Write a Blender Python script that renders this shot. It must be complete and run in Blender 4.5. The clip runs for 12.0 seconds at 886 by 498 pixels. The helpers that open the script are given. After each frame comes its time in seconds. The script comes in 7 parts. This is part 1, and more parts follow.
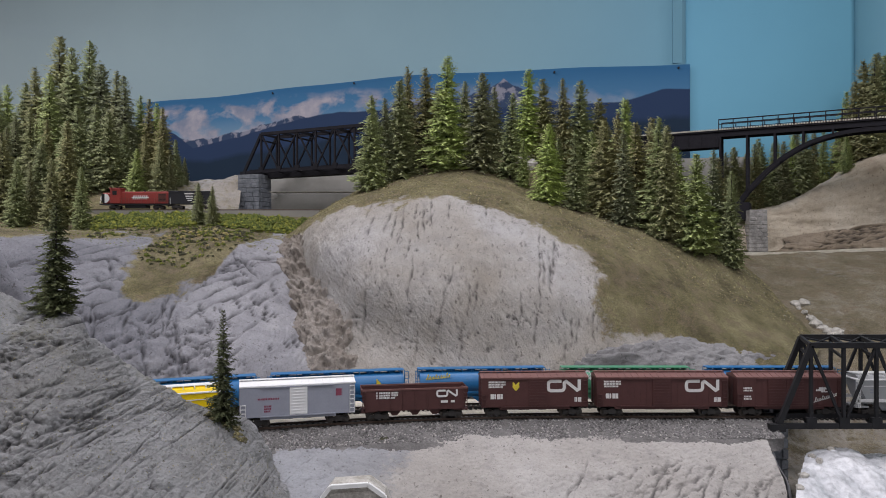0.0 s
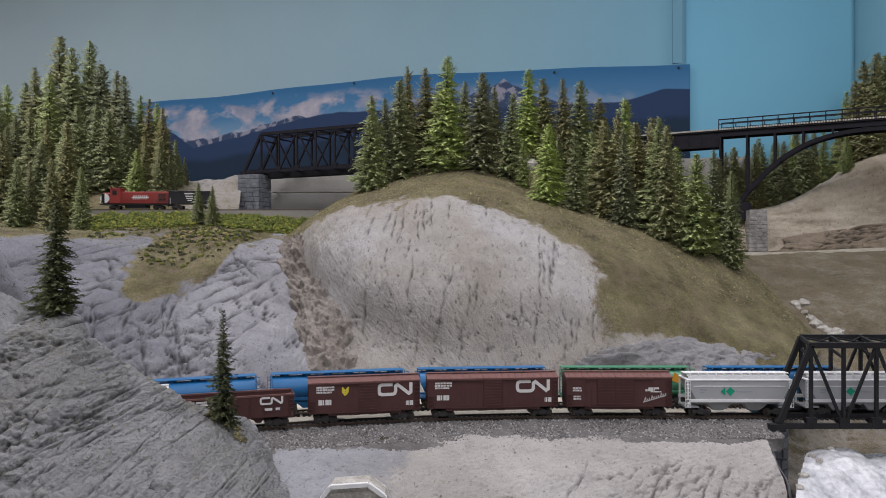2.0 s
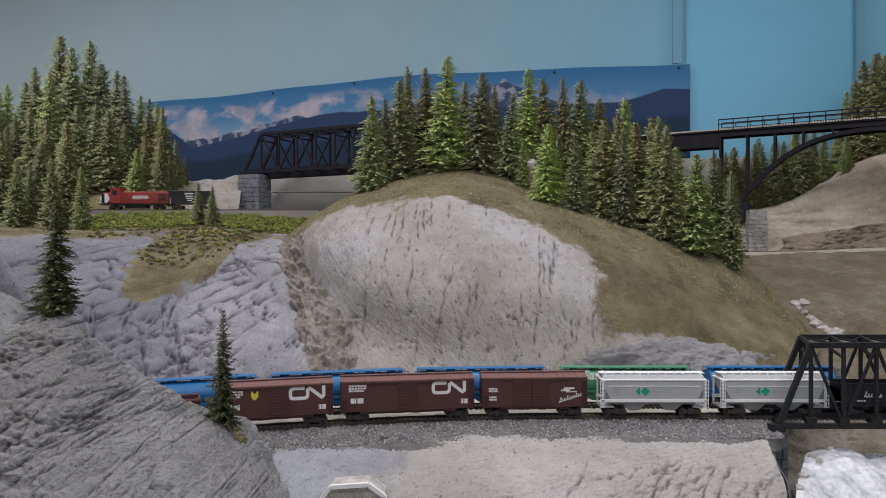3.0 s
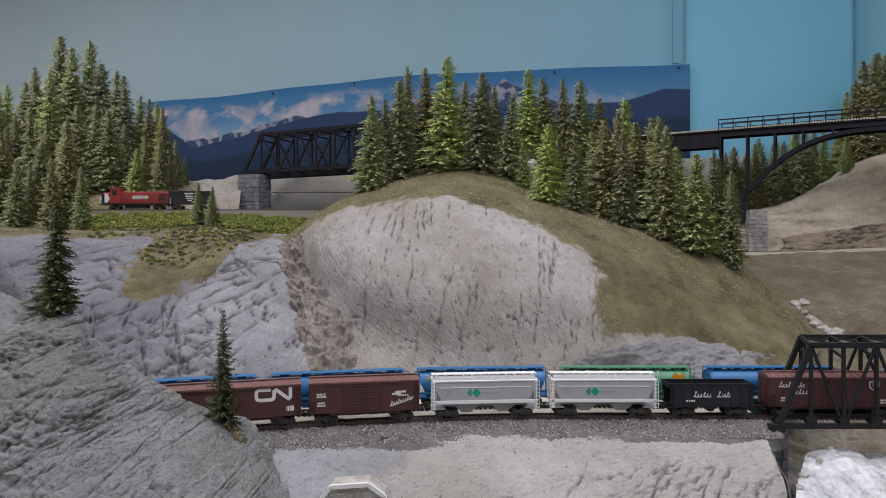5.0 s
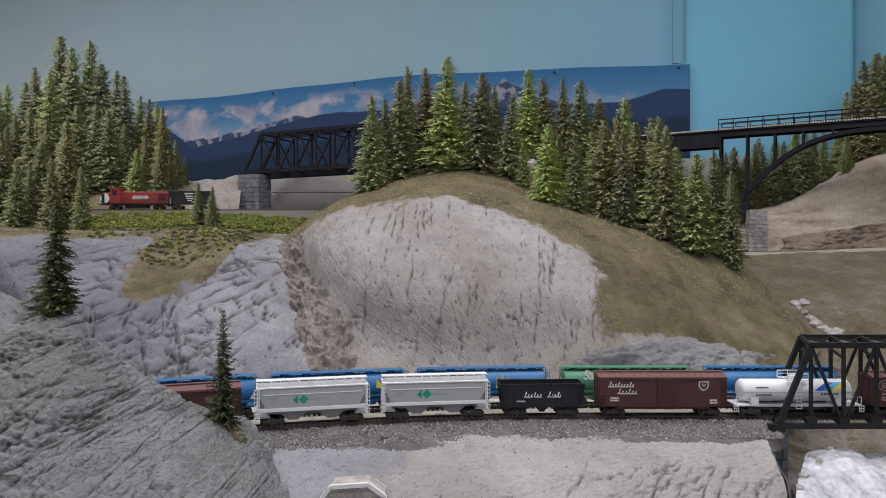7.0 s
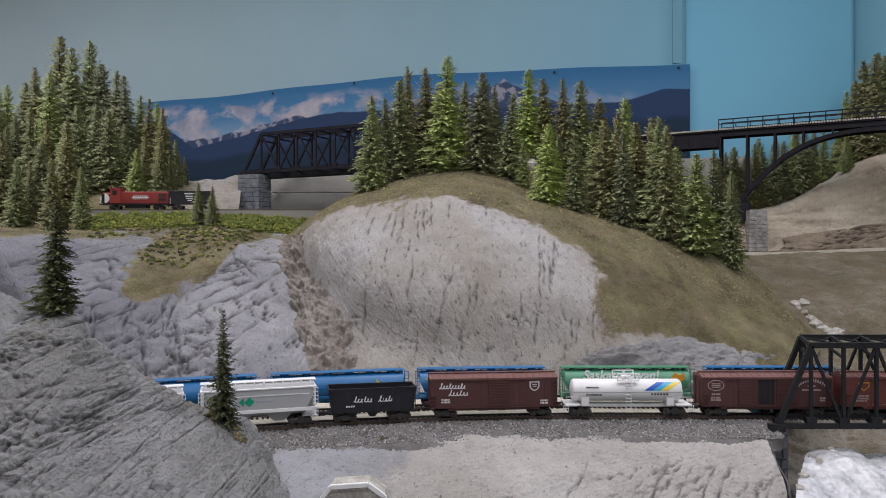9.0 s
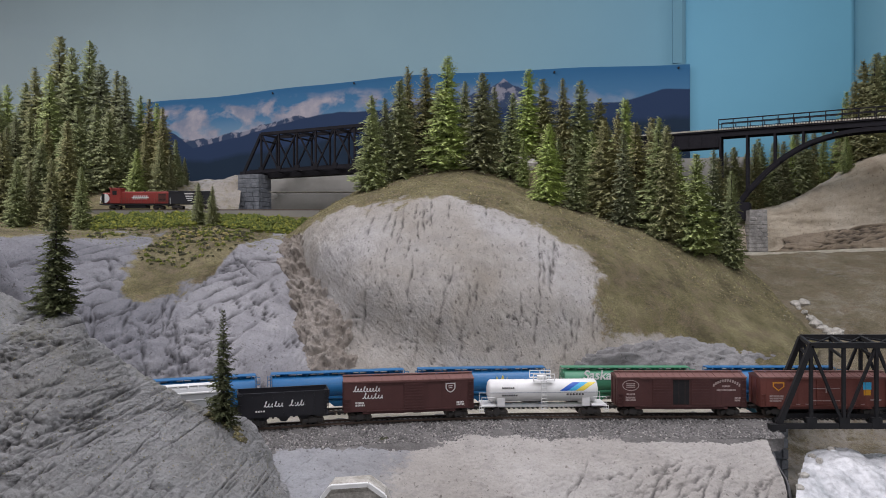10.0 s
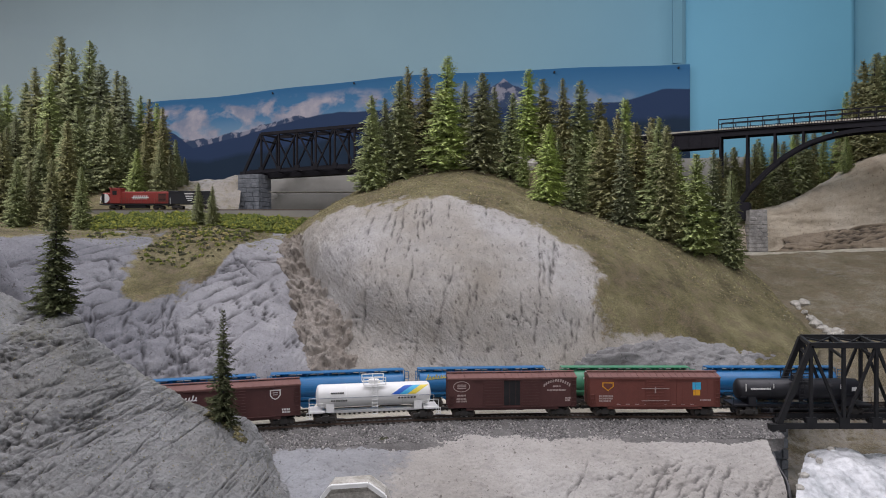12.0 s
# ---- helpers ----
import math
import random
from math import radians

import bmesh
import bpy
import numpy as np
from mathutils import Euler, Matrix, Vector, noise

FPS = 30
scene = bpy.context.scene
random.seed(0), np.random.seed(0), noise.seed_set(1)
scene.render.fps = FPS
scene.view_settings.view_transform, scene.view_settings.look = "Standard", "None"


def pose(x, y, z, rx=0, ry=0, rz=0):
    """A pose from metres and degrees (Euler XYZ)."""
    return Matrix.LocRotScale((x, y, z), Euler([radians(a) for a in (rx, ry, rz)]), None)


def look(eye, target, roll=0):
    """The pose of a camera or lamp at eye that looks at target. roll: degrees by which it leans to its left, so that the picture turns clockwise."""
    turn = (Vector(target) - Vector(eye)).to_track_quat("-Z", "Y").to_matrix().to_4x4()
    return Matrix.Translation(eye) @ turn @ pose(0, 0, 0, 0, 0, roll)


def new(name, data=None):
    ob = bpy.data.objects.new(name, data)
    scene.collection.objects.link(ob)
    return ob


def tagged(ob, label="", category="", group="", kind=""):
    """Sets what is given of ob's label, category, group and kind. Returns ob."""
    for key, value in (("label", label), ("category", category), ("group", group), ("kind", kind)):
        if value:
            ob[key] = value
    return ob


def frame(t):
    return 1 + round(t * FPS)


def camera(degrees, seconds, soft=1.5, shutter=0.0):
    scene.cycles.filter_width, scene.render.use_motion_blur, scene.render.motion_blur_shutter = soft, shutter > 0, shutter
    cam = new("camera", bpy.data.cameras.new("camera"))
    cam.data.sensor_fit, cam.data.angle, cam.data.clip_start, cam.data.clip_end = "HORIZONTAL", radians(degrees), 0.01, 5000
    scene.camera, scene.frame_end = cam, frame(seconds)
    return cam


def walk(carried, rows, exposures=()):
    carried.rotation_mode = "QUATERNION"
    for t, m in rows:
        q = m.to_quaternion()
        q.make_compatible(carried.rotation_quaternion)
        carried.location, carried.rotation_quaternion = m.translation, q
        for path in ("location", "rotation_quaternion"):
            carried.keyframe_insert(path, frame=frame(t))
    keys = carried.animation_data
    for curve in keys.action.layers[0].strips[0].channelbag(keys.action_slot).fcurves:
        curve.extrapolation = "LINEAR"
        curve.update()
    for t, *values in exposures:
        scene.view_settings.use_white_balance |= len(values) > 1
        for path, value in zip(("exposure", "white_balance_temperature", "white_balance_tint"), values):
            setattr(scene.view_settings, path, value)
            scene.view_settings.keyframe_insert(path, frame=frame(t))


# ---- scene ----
cam = camera(64.0, 12.0, soft=0.95)
EYE = (0.0, 0.0, 0.22)
walk(cam, [(0.0, look(EYE, (0.0, 2.0, 0.22))), (12.0, look(EYE, (0.0, 2.0, 0.22)))],
     exposures=[(0.0, 0.0), (12.0, 0.0)])

# ---- light: a closed room with fluorescent fixtures on the ceiling; dim world ----
world = bpy.data.worlds.new("world")
world.use_nodes = True
world.node_tree.nodes["Background"].inputs[0].default_value = (0.5, 0.55, 0.6, 1)
world.node_tree.nodes["Background"].inputs[1].default_value = 0.05
scene.world = world
ROOM_Z = 1.80
for lx, ly, lw, power in ((-1.50, 1.70, 1.2, 23), (0.45, 1.20, 1.2, 15.0), (-0.9, 0.1, 1.2, 15), (1.0, 0.35, 1.2, 15), (-0.4, -1.0, 1.2, 12), (1.2, -1.0, 1.2, 11)):
    lamp = bpy.data.lights.new("fluorescent_tube_light", "AREA")
    lamp.shape, lamp.size, lamp.size_y, lamp.energy = "RECTANGLE", lw, 0.28, power
    lamp.color = (0.96, 0.93, 1.0)
    lo = new("fluorescent_tube_light", lamp)
    lo.location = (lx, ly, ROOM_Z - 0.09)

# ---- materials ----


def ramp(nt, fac, stops):
    r = nt.nodes.new("ShaderNodeValToRGB")
    e = r.color_ramp.elements
    while len(e) < len(stops):
        e.new(0.5)
    for el, (p, c) in zip(e, stops):
        el.position, el.color = p, (*c, 1)
    nt.links.new(fac, r.inputs[0])
    return r.outputs[0]


def tex_noise(nt, co, scale, detail=4.0, rough=0.55, stretch=None, distortion=0.0):
    if stretch:
        mp = nt.nodes.new("ShaderNodeMapping")
        mp.inputs["Scale"].default_value = stretch
        nt.links.new(co, mp.inputs[0])
        co = mp.outputs[0]
    n = nt.nodes.new("ShaderNodeTexNoise")
    n.inputs["Scale"].default_value, n.inputs["Detail"].default_value = scale, detail
    n.inputs["Roughness"].default_value, n.inputs["Distortion"].default_value = rough, distortion
    nt.links.new(co, n.inputs["Vector"])
    return n.outputs["Fac"]


def mixc(nt, fac, a, b, mode="MIX"):
    m = nt.nodes.new("ShaderNodeMix")
    m.data_type, m.blend_type = "RGBA", mode
    for s, v in ((m.inputs[0], fac), (m.inputs[6], a), (m.inputs[7], b)):
        if isinstance(v, (int, float)):
            s.default_value = v
        elif isinstance(v, tuple):
            s.default_value = (*v, 1)
        else:
            nt.links.new(v, s)
    return m.outputs[2]


def base_mat(name, rough=0.8, metal=0.0):
    m = bpy.data.materials.new(name)
    m.use_nodes = True
    nt = m.node_tree
    b = nt.nodes["Principled BSDF"]
    b.inputs["Roughness"].default_value, b.inputs["Metallic"].default_value = rough, metal
    co = nt.nodes.new("ShaderNodeTexCoord").outputs["Object"]
    return m, nt, b, co


def set_bump(nt, b, height, strength, dist):
    bp = nt.nodes.new("ShaderNodeBump")
    bp.inputs["Strength"].default_value, bp.inputs["Distance"].default_value = strength, dist
    nt.links.new(height, bp.inputs["Height"])
    nt.links.new(bp.outputs[0], b.inputs["Normal"])


def paint(name, c, rough=0.5, metal=0.0, vary=0.18, scale=60.0, bump=0.0, spec=0.5):
    """Painted or moulded surface with slight fading and grime."""
    m, nt, b, co = base_mat(name, rough, metal)
    b.inputs["Specular IOR Level"].default_value = spec
    n1 = tex_noise(nt, co, scale, 5)
    n2 = tex_noise(nt, co, scale * 7, 3)
    dark = tuple(v * (1 - vary) for v in c)
    light = tuple(min(1, v * (1 + vary * 0.6) + 0.01 * vary) for v in c)
    c1 = ramp(nt, n1, [(0.3, dark), (0.7, light)])
    c2 = mixc(nt, 0.35, c1, ramp(nt, n2, [(0.35, dark), (0.65, light)]))
    nt.links.new(c2, b.inputs["Base Color"])
    if bump:
        set_bump(nt, b, n2, 0.4, bump)
    return m


def scenery(name, cols, scale, fine, rough=0.95, bump=0.4, dist=0.003, stretch=None, extra=None):
    """Ground material: broad patches, fine speckle and relief."""
    m, nt, b, co = base_mat(name, rough)
    n1 = tex_noise(nt, co, scale, 6, 0.6, stretch)
    n2 = tex_noise(nt, co, fine, 4, 0.7)
    c = ramp(nt, n1, cols)
    c = mixc(nt, 0.7, c, ramp(nt, n2, [(0.28, (0.5, 0.5, 0.5)), (0.5, (1, 1, 1)), (0.72, (1.25, 1.25, 1.25))]), "MULTIPLY")
    if extra:
        geo = nt.nodes.new("ShaderNodeNewGeometry")
        c = mixc(nt, 1.0, c, ramp(nt, geo.outputs["Random Per Island"], extra), "MULTIPLY")
    nt.links.new(c, b.inputs["Base Color"])
    set_bump(nt, b, n2, bump, dist)
    return m


VARY = [(0.0, (0.45, 0.45, 0.45)), (0.5, (0.95, 0.95, 0.95)), (0.85, (1.3, 1.3, 1.3)), (1.0, (2.1, 2.05, 1.95))]


def terrain_mat(name, rock, scribes, grass, relief=(0.8, 0.006), groove_shade=0.45, speck=0.9, hatch=0.4, pale=None):
    """Plaster rock with scribed joints, their shade darkened into the colour; turf where the 'cover' attribute says so.
    scribes: (tilt in degrees, scales, frequency, width) of joint families."""
    m, nt, b, co = base_mat(name, 0.95)
    at = nt.nodes.new("ShaderNodeAttribute")
    at.attribute_name = "cover"
    n1 = tex_noise(nt, co, 7, 5, 0.6)
    n2 = tex_noise(nt, co, 45, 8, 0.68, (1, 1, 0.8), 0.5)
    n3 = tex_noise(nt, co, 380, 6, 0.75)
    rc = ramp(nt, n1, [(0.3, rock[0]), (0.5, rock[1]), (0.7, rock[2])])
    if pale:  # a stretch along x that was left whiter
        sep = nt.nodes.new("ShaderNodeSeparateXYZ")
        nt.links.new(co, sep.inputs[0])
        mr = nt.nodes.new("ShaderNodeMapRange")
        mr.inputs["From Min"].default_value, mr.inputs["From Max"].default_value = pale[0], pale[1]
        nt.links.new(sep.outputs[0], mr.inputs["Value"])
        rc = mixc(nt, mr.outputs[0], rc, mixc(nt, 1.0, rc, pale[2], "MULTIPLY"))
    rc = mixc(nt, 0.55, rc, ramp(nt, n2, [(0.3, (0.6, 0.6, 0.62)), (0.46, (0.95, 0.95, 0.95)), (0.7, (1.15, 1.15, 1.15))]), "MULTIPLY")
    rc = mixc(nt, 0.75, rc, ramp(nt, n3, [(0.3, (0.5, 0.5, 0.5)), (0.44, (1, 1, 1)), (0.75, (1.2, 1.2, 1.2))]), "MULTIPLY")
    height = mixc(nt, 0.5, n2, n3)
    for k, (tilt, scales, fr, width) in enumerate(scribes):
        rot = nt.nodes.new("ShaderNodeMapping")
        rot.inputs["Rotation"].default_value = (0, radians(tilt), 0)
        rot.inputs["Location"].default_value = (k * 3.1, k * 1.7, k * 0.9)
        nt.links.new(co, rot.inputs[0])
        n = tex_noise(nt, rot.outputs[0], fr, 5, 0.6, scales, 0.5)
        patch = ramp(nt, tex_noise(nt, rot.outputs[0], fr * 0.22, 3), [(0.47, (1, 1, 1)), (0.58, (0, 0, 0))])
        steps = ramp(nt, n, [(0.36, (0, 0, 0)), (0.39, (0.4, 0.4, 0.4)), (0.47, (0.45, 0.45, 0.45)), (0.49, (0.75, 0.75, 0.75)), (0.57, (0.8, 0.8, 0.8)), (0.59, (1, 1, 1))])
        steps = mixc(nt, 1.0, steps, patch, "LIGHTEN")
        line = tex_noise(nt, rot.outputs[0], fr * 0.8, 2.0, 0.5, scales, 0.25)
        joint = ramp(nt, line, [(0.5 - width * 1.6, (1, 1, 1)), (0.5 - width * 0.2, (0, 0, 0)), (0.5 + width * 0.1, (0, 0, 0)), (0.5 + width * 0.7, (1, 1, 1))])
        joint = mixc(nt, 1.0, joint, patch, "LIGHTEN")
        # joint lines darkened in the colour, standing in for shade inside them
        rc = mixc(nt, hatch, rc, mixc(nt, joint, (groove_shade, groove_shade, groove_shade), (1, 1, 1)), "MULTIPLY")
        rc = mixc(nt, hatch, rc, mixc(nt, steps, (0.86, 0.86, 0.87), (1.03, 1.03, 1.03)), "MULTIPLY")
        height = mixc(nt, hatch, height, mixc(nt, steps, (0.2, 0.2, 0.2), (1, 1, 1)), "MULTIPLY")
        height = mixc(nt, hatch, height, mixc(nt, joint, (0.45, 0.45, 0.45), (1, 1, 1)), "MULTIPLY")
    pits = ramp(nt, tex_noise(nt, co, 170, 3, 0.6, (1, 1, 0.6)), [(0.30, (0.42, 0.40, 0.38)), (0.37, (1, 1, 1))])
    rc = mixc(nt, 0.9, rc, pits, "MULTIPLY")
    # shade of the carved strokes put into the rock colour, by cut depth
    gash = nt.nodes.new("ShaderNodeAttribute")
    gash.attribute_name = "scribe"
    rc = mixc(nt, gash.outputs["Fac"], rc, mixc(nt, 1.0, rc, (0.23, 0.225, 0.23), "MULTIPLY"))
    gc = ramp(nt, tex_noise(nt, co, 11, 7, 0.7), [(0.36, grass[0]), (0.5, grass[1]), (0.63, grass[2])])
    gc = mixc(nt, ramp(nt, tex_noise(nt, co, 34, 5, 0.7), [(0.48, (0, 0, 0)), (0.62, (0.7, 0.7, 0.7))]), gc, (0.20, 0.155, 0.10) if speck > 0.5 else grass[1])
    gn = tex_noise(nt, co, 520, 4, 0.8)
    gc = mixc(nt, speck, gc, ramp(nt, gn, [(0.32, (0.3, 0.3, 0.28)), (0.5, (1, 1, 1)), (0.68, (1.9, 1.85, 1.7))]), "MULTIPLY")
    if speck < 0.5:  # bare plaster in a second tone
        gc = mixc(nt, 1.0, rc, tuple(g / r for g, r in zip(grass[1], rock[1])), "MULTIPLY")
        gn = height
    cv = nt.nodes.new("ShaderNodeMath")
    cv.operation = "ADD"
    nt.links.new(at.outputs["Fac"], cv.inputs[0])
    sc = nt.nodes.new("ShaderNodeMath")
    sc.operation = "MULTIPLY_ADD"
    sc.inputs[1].default_value, sc.inputs[2].default_value = 1.6, -0.8
    nt.links.new(tex_noise(nt, co, 60, 6, 0.8), sc.inputs[0])
    nt.links.new(sc.outputs[0], cv.inputs[1])
    edge = ramp(nt, cv.outputs[0], [(0.36, (0, 0, 0)), (0.64, (1, 1, 1))])
    nt.links.new(mixc(nt, edge, rc, gc), b.inputs["Base Color"])
    set_bump(nt, b, mixc(nt, edge, height, gn), *relief)
    return m


GREEN = ((0.088, 0.075, 0.036), (0.165, 0.145, 0.068), (0.265, 0.238, 0.13))
M_hill = terrain_mat("pale_plaster_rock", ((0.285, 0.256, 0.217), (0.342, 0.321, 0.294), (0.392, 0.38, 0.371)), ((-4, (1, 0.5, 0.07), 40, 0.012), (4, (1, 0.5, 0.12), 80, 0.012)), GREEN, relief=(0.8, 0.006), groove_shade=0.72, hatch=0.3)
M_gully = terrain_mat("brown_rough_plaster_rock", ((0.16, 0.135, 0.112), (0.25, 0.22, 0.19), (0.34, 0.31, 0.28)), ((60, (0.3, 0.5, 1), 60, 0.014), (-70, (0.4, 0.5, 1), 80, 0.014)), GREEN, groove_shade=0.5)
M_footrock = terrain_mat("mid_grey_plaster_rock", ((0.17, 0.165, 0.165), (0.225, 0.22, 0.22), (0.29, 0.285, 0.28)), ((20, (0.14, 0.5, 1), 50, 0.014), (-18, (0.2, 0.5, 1), 70, 0.014)), GREEN, groove_shade=0.6)
M_cliff = terrain_mat("blue_grey_plaster_rock", ((0.148, 0.149, 0.166), (0.192, 0.193, 0.212), (0.258, 0.259, 0.274)), ((24, (0.12, 0.5, 1), 46, 0.014), (-20, (0.14, 0.5, 1), 58, 0.014), (15, (1, 0.5, 0.12), 34, 0.008), (50, (0.2, 0.5, 1), 90, 0.015)), GREEN, groove_shade=0.6, hatch=0.3, pale=(-0.45, -0.34, (1.55, 1.52, 1.46)))
M_near = terrain_mat("weathered_grey_plaster_rock", ((0.24, 0.237, 0.227), (0.30, 0.30, 0.298), (0.37, 0.371, 0.372)), ((26, (0.14, 0.5, 1), 52, 0.016), (-14, (0.14, 0.5, 1), 66, 0.014), (55, (0.2, 0.5, 1), 75, 0.012), (8, (0.2, 0.5, 1), 130, 0.018)), ((0.16, 0.155, 0.115), (0.262, 0.255, 0.218), (0.26, 0.25, 0.21)), relief=(1.0, 0.008), groove_shade=0.55, speck=0.35, hatch=0.35)
M_valley = terrain_mat("valley_ground", ((0.2, 0.18, 0.145), (0.28, 0.255, 0.215), (0.35, 0.325, 0.285)), ((0, (1, 1, 1), 40, 0.008),), ((0.12, 0.10, 0.055), (0.2, 0.17, 0.11), (0.275, 0.245, 0.185)), groove_shade=0.6)
M_tan = terrain_mat("tan_earth_bank", ((0.370, 0.308, 0.228), (0.468, 0.407, 0.315), (0.554, 0.500, 0.413)), ((3, (0.12, 0.5, 1), 55, 0.010), (-10, (0.2, 0.5, 1), 90, 0.010)), GREEN, groove_shade=0.5, hatch=0.2)
M_strata = terrain_mat("brown_rock_strata", ((0.17, 0.135, 0.095), (0.25, 0.20, 0.145), (0.33, 0.275, 0.205)), ((3, (0.1, 0.5, 1), 60, 0.012),), GREEN, groove_shade=0.5)
M_sand = terrain_mat("sand_coloured_plaster", ((0.305, 0.285, 0.262), (0.36, 0.34, 0.318), (0.41, 0.392, 0.372)), ((-10, (0.12, 0.4, 1), 42, 0.009),), ((0.21, 0.212, 0.222), (0.265, 0.268, 0.28), (0.32, 0.323, 0.335)), groove_shade=0.84, speck=0.3, hatch=0.25, relief=(0.6, 0.004))
M_ballast = scenery("grey_ballast", [(0.3, (0.11, 0.104, 0.1)), (0.5, (0.16, 0.152, 0.147)), (0.7, (0.22, 0.21, 0.2))], 40, 500, bump=1.0, dist=0.002)
M_stone = scenery("broken_ballast_stone", [(0.3, (0.12, 0.115, 0.113)), (0.5, (0.205, 0.197, 0.193)), (0.7, (0.36, 0.345, 0.33))], 330, 900, bump=0.3, dist=0.001, extra=VARY)
M_boulder = scenery("pale_stone", [(0.3, (0.3, 0.28, 0.24)), (0.5, (0.42, 0.4, 0.36)), (0.7, (0.6, 0.57, 0.52))], 60, 300)
M_masonry = scenery("grey_cut_stone", [(0.3, (0.09, 0.1, 0.11)), (0.5, (0.14, 0.15, 0.165)), (0.7, (0.21, 0.22, 0.24))], 50, 300)
M_rubble = scenery("pale_rubble_stone", [(0.3, (0.15, 0.145, 0.135)), (0.5, (0.25, 0.24, 0.225)), (0.7, (0.36, 0.345, 0.325))], 60, 300)
M_foam = scenery("white_rapids", [(0.35, (0.25, 0.27, 0.28)), (0.48, (0.52, 0.53, 0.55)), (0.65, (0.66, 0.665, 0.68))], 20, 90, rough=0.5, bump=0.4, dist=0.003, stretch=(1.6, 0.5, 1))
M_flock = scenery("dry_turf_flock", [(0.3, (0.14, 0.122, 0.055)), (0.5, (0.215, 0.19, 0.095)), (0.7, (0.31, 0.28, 0.17))], 220, 900, bump=0.4, extra=VARY)
M_straw = scenery("straw_foam", [(0.3, (0.28, 0.22, 0.08)), (0.5, (0.42, 0.35, 0.14)), (0.7, (0.55, 0.48, 0.25))], 200, 700)
M_tuft = scenery("dark_weed_foam", [(0.3, (0.04, 0.04, 0.025)), (0.5, (0.07, 0.07, 0.04)), (0.7, (0.1, 0.1, 0.06))], 200, 700)
M_bush = scenery("yellow_green_ground_foam", [(0.3, (0.075, 0.09, 0.02)), (0.5, (0.145, 0.165, 0.035)), (0.7, (0.25, 0.26, 0.06))], 60, 500, bump=1.0, extra=[(0.0, (0.4, 0.5, 0.5)), (0.4, (0.9, 1.0, 0.9)), (0.8, (1.3, 1.25, 1.0)), (1.0, (2.0, 1.8, 1.3))])
M_black = paint("black_steel", (0.012, 0.012, 0.014), 0.65, 0.0, 0.3, spec=0.35)
M_iron = paint("dark_weathered_steel", (0.015, 0.014, 0.018), 0.85, 0.0, 0.3, spec=0.2)
M_cream = scenery("cream_painted_ground", [(0.3, (0.42, 0.39, 0.31)), (0.5, (0.55, 0.51, 0.42)), (0.7, (0.62, 0.59, 0.5))], 40, 400, bump=0.5, dist=0.001)
M_tie = paint("brown_black_tie", (0.05, 0.043, 0.038), 0.9, 0.0, 0.4, 200)
M_rail = paint("worn_rail_steel", (0.16, 0.12, 0.1), 0.4, 0.7, 0.3, 90)
M_white = paint("white_paint", (0.8, 0.8, 0.79), 0.45, vary=0.06)
M_offwhite = paint("off_white_lettering", (0.72, 0.71, 0.69), 0.6, vary=0.1)
M_brown = paint("oxide_brown_paint", (0.078, 0.027, 0.025), 0.6, vary=0.15)
M_brown_roof = paint("oxide_brown_roof", (0.17, 0.08, 0.07), 0.65, vary=0.15)
M_redbrown = paint("mineral_red_paint", (0.155, 0.045, 0.034), 0.6, vary=0.15)
M_grey = paint("silver_grey_paint", (0.31, 0.325, 0.38), 0.5, vary=0.08)
M_hopper = paint("light_grey_paint", (0.39, 0.40, 0.405), 0.5, vary=0.06)
M_shade = paint("dark_grey_shade", (0.16, 0.165, 0.17), 0.6, vary=0.1)
M_yellow = paint("yellow_paint", (0.85, 0.60, 0.0), 0.45, vary=0.06)
M_blue = paint("bright_blue_paint", (0.016, 0.14, 0.34), 0.4, vary=0.12)
M_green = paint("mid_green_paint", (0.06, 0.235, 0.135), 0.45, vary=0.12)
M_bright = paint("bright_green_mark", (0.0, 0.3, 0.17), 0.5)
M_red = paint("action_red_paint", (0.27, 0.032, 0.025), 0.6, vary=0.1)
M_truck = paint("dirty_truck_black", (0.03, 0.027, 0.025), 0.8, vary=0.3)
M_wheel = paint("wheel_steel", (0.1, 0.085, 0.075), 0.5, 0.5)
M_bark = paint("bark", (0.05, 0.04, 0.03), 0.9, 0, 0.4, 120)
M_blackpaint = paint("black_paint", (0.012, 0.012, 0.017), 0.5, vary=0.2)
M_orange = paint("orange_yellow_mark", (0.7, 0.33, 0.02), 0.5)
M_stripe_y = paint("yellow_stripe", (0.75, 0.6, 0.06), 0.45)
M_stripe_b = paint("blue_stripe", (0.01, 0.1, 0.5), 0.45)
M_stripe_c = paint("cyan_stripe", (0.05, 0.42, 0.7), 0.45)
M_maroon = paint("maroon_mark", (0.25, 0.05, 0.09), 0.6)
M_greyriser = paint("grey_painted_riser", (0.27, 0.26, 0.235), 0.85, vary=0.1, scale=12)
M_room = paint("room_wall_paint", (0.5, 0.5, 0.48), 0.9, vary=0.05, scale=4)
M_floor = paint("floor_vinyl", (0.2, 0.19, 0.18), 0.6, vary=0.15, scale=6)


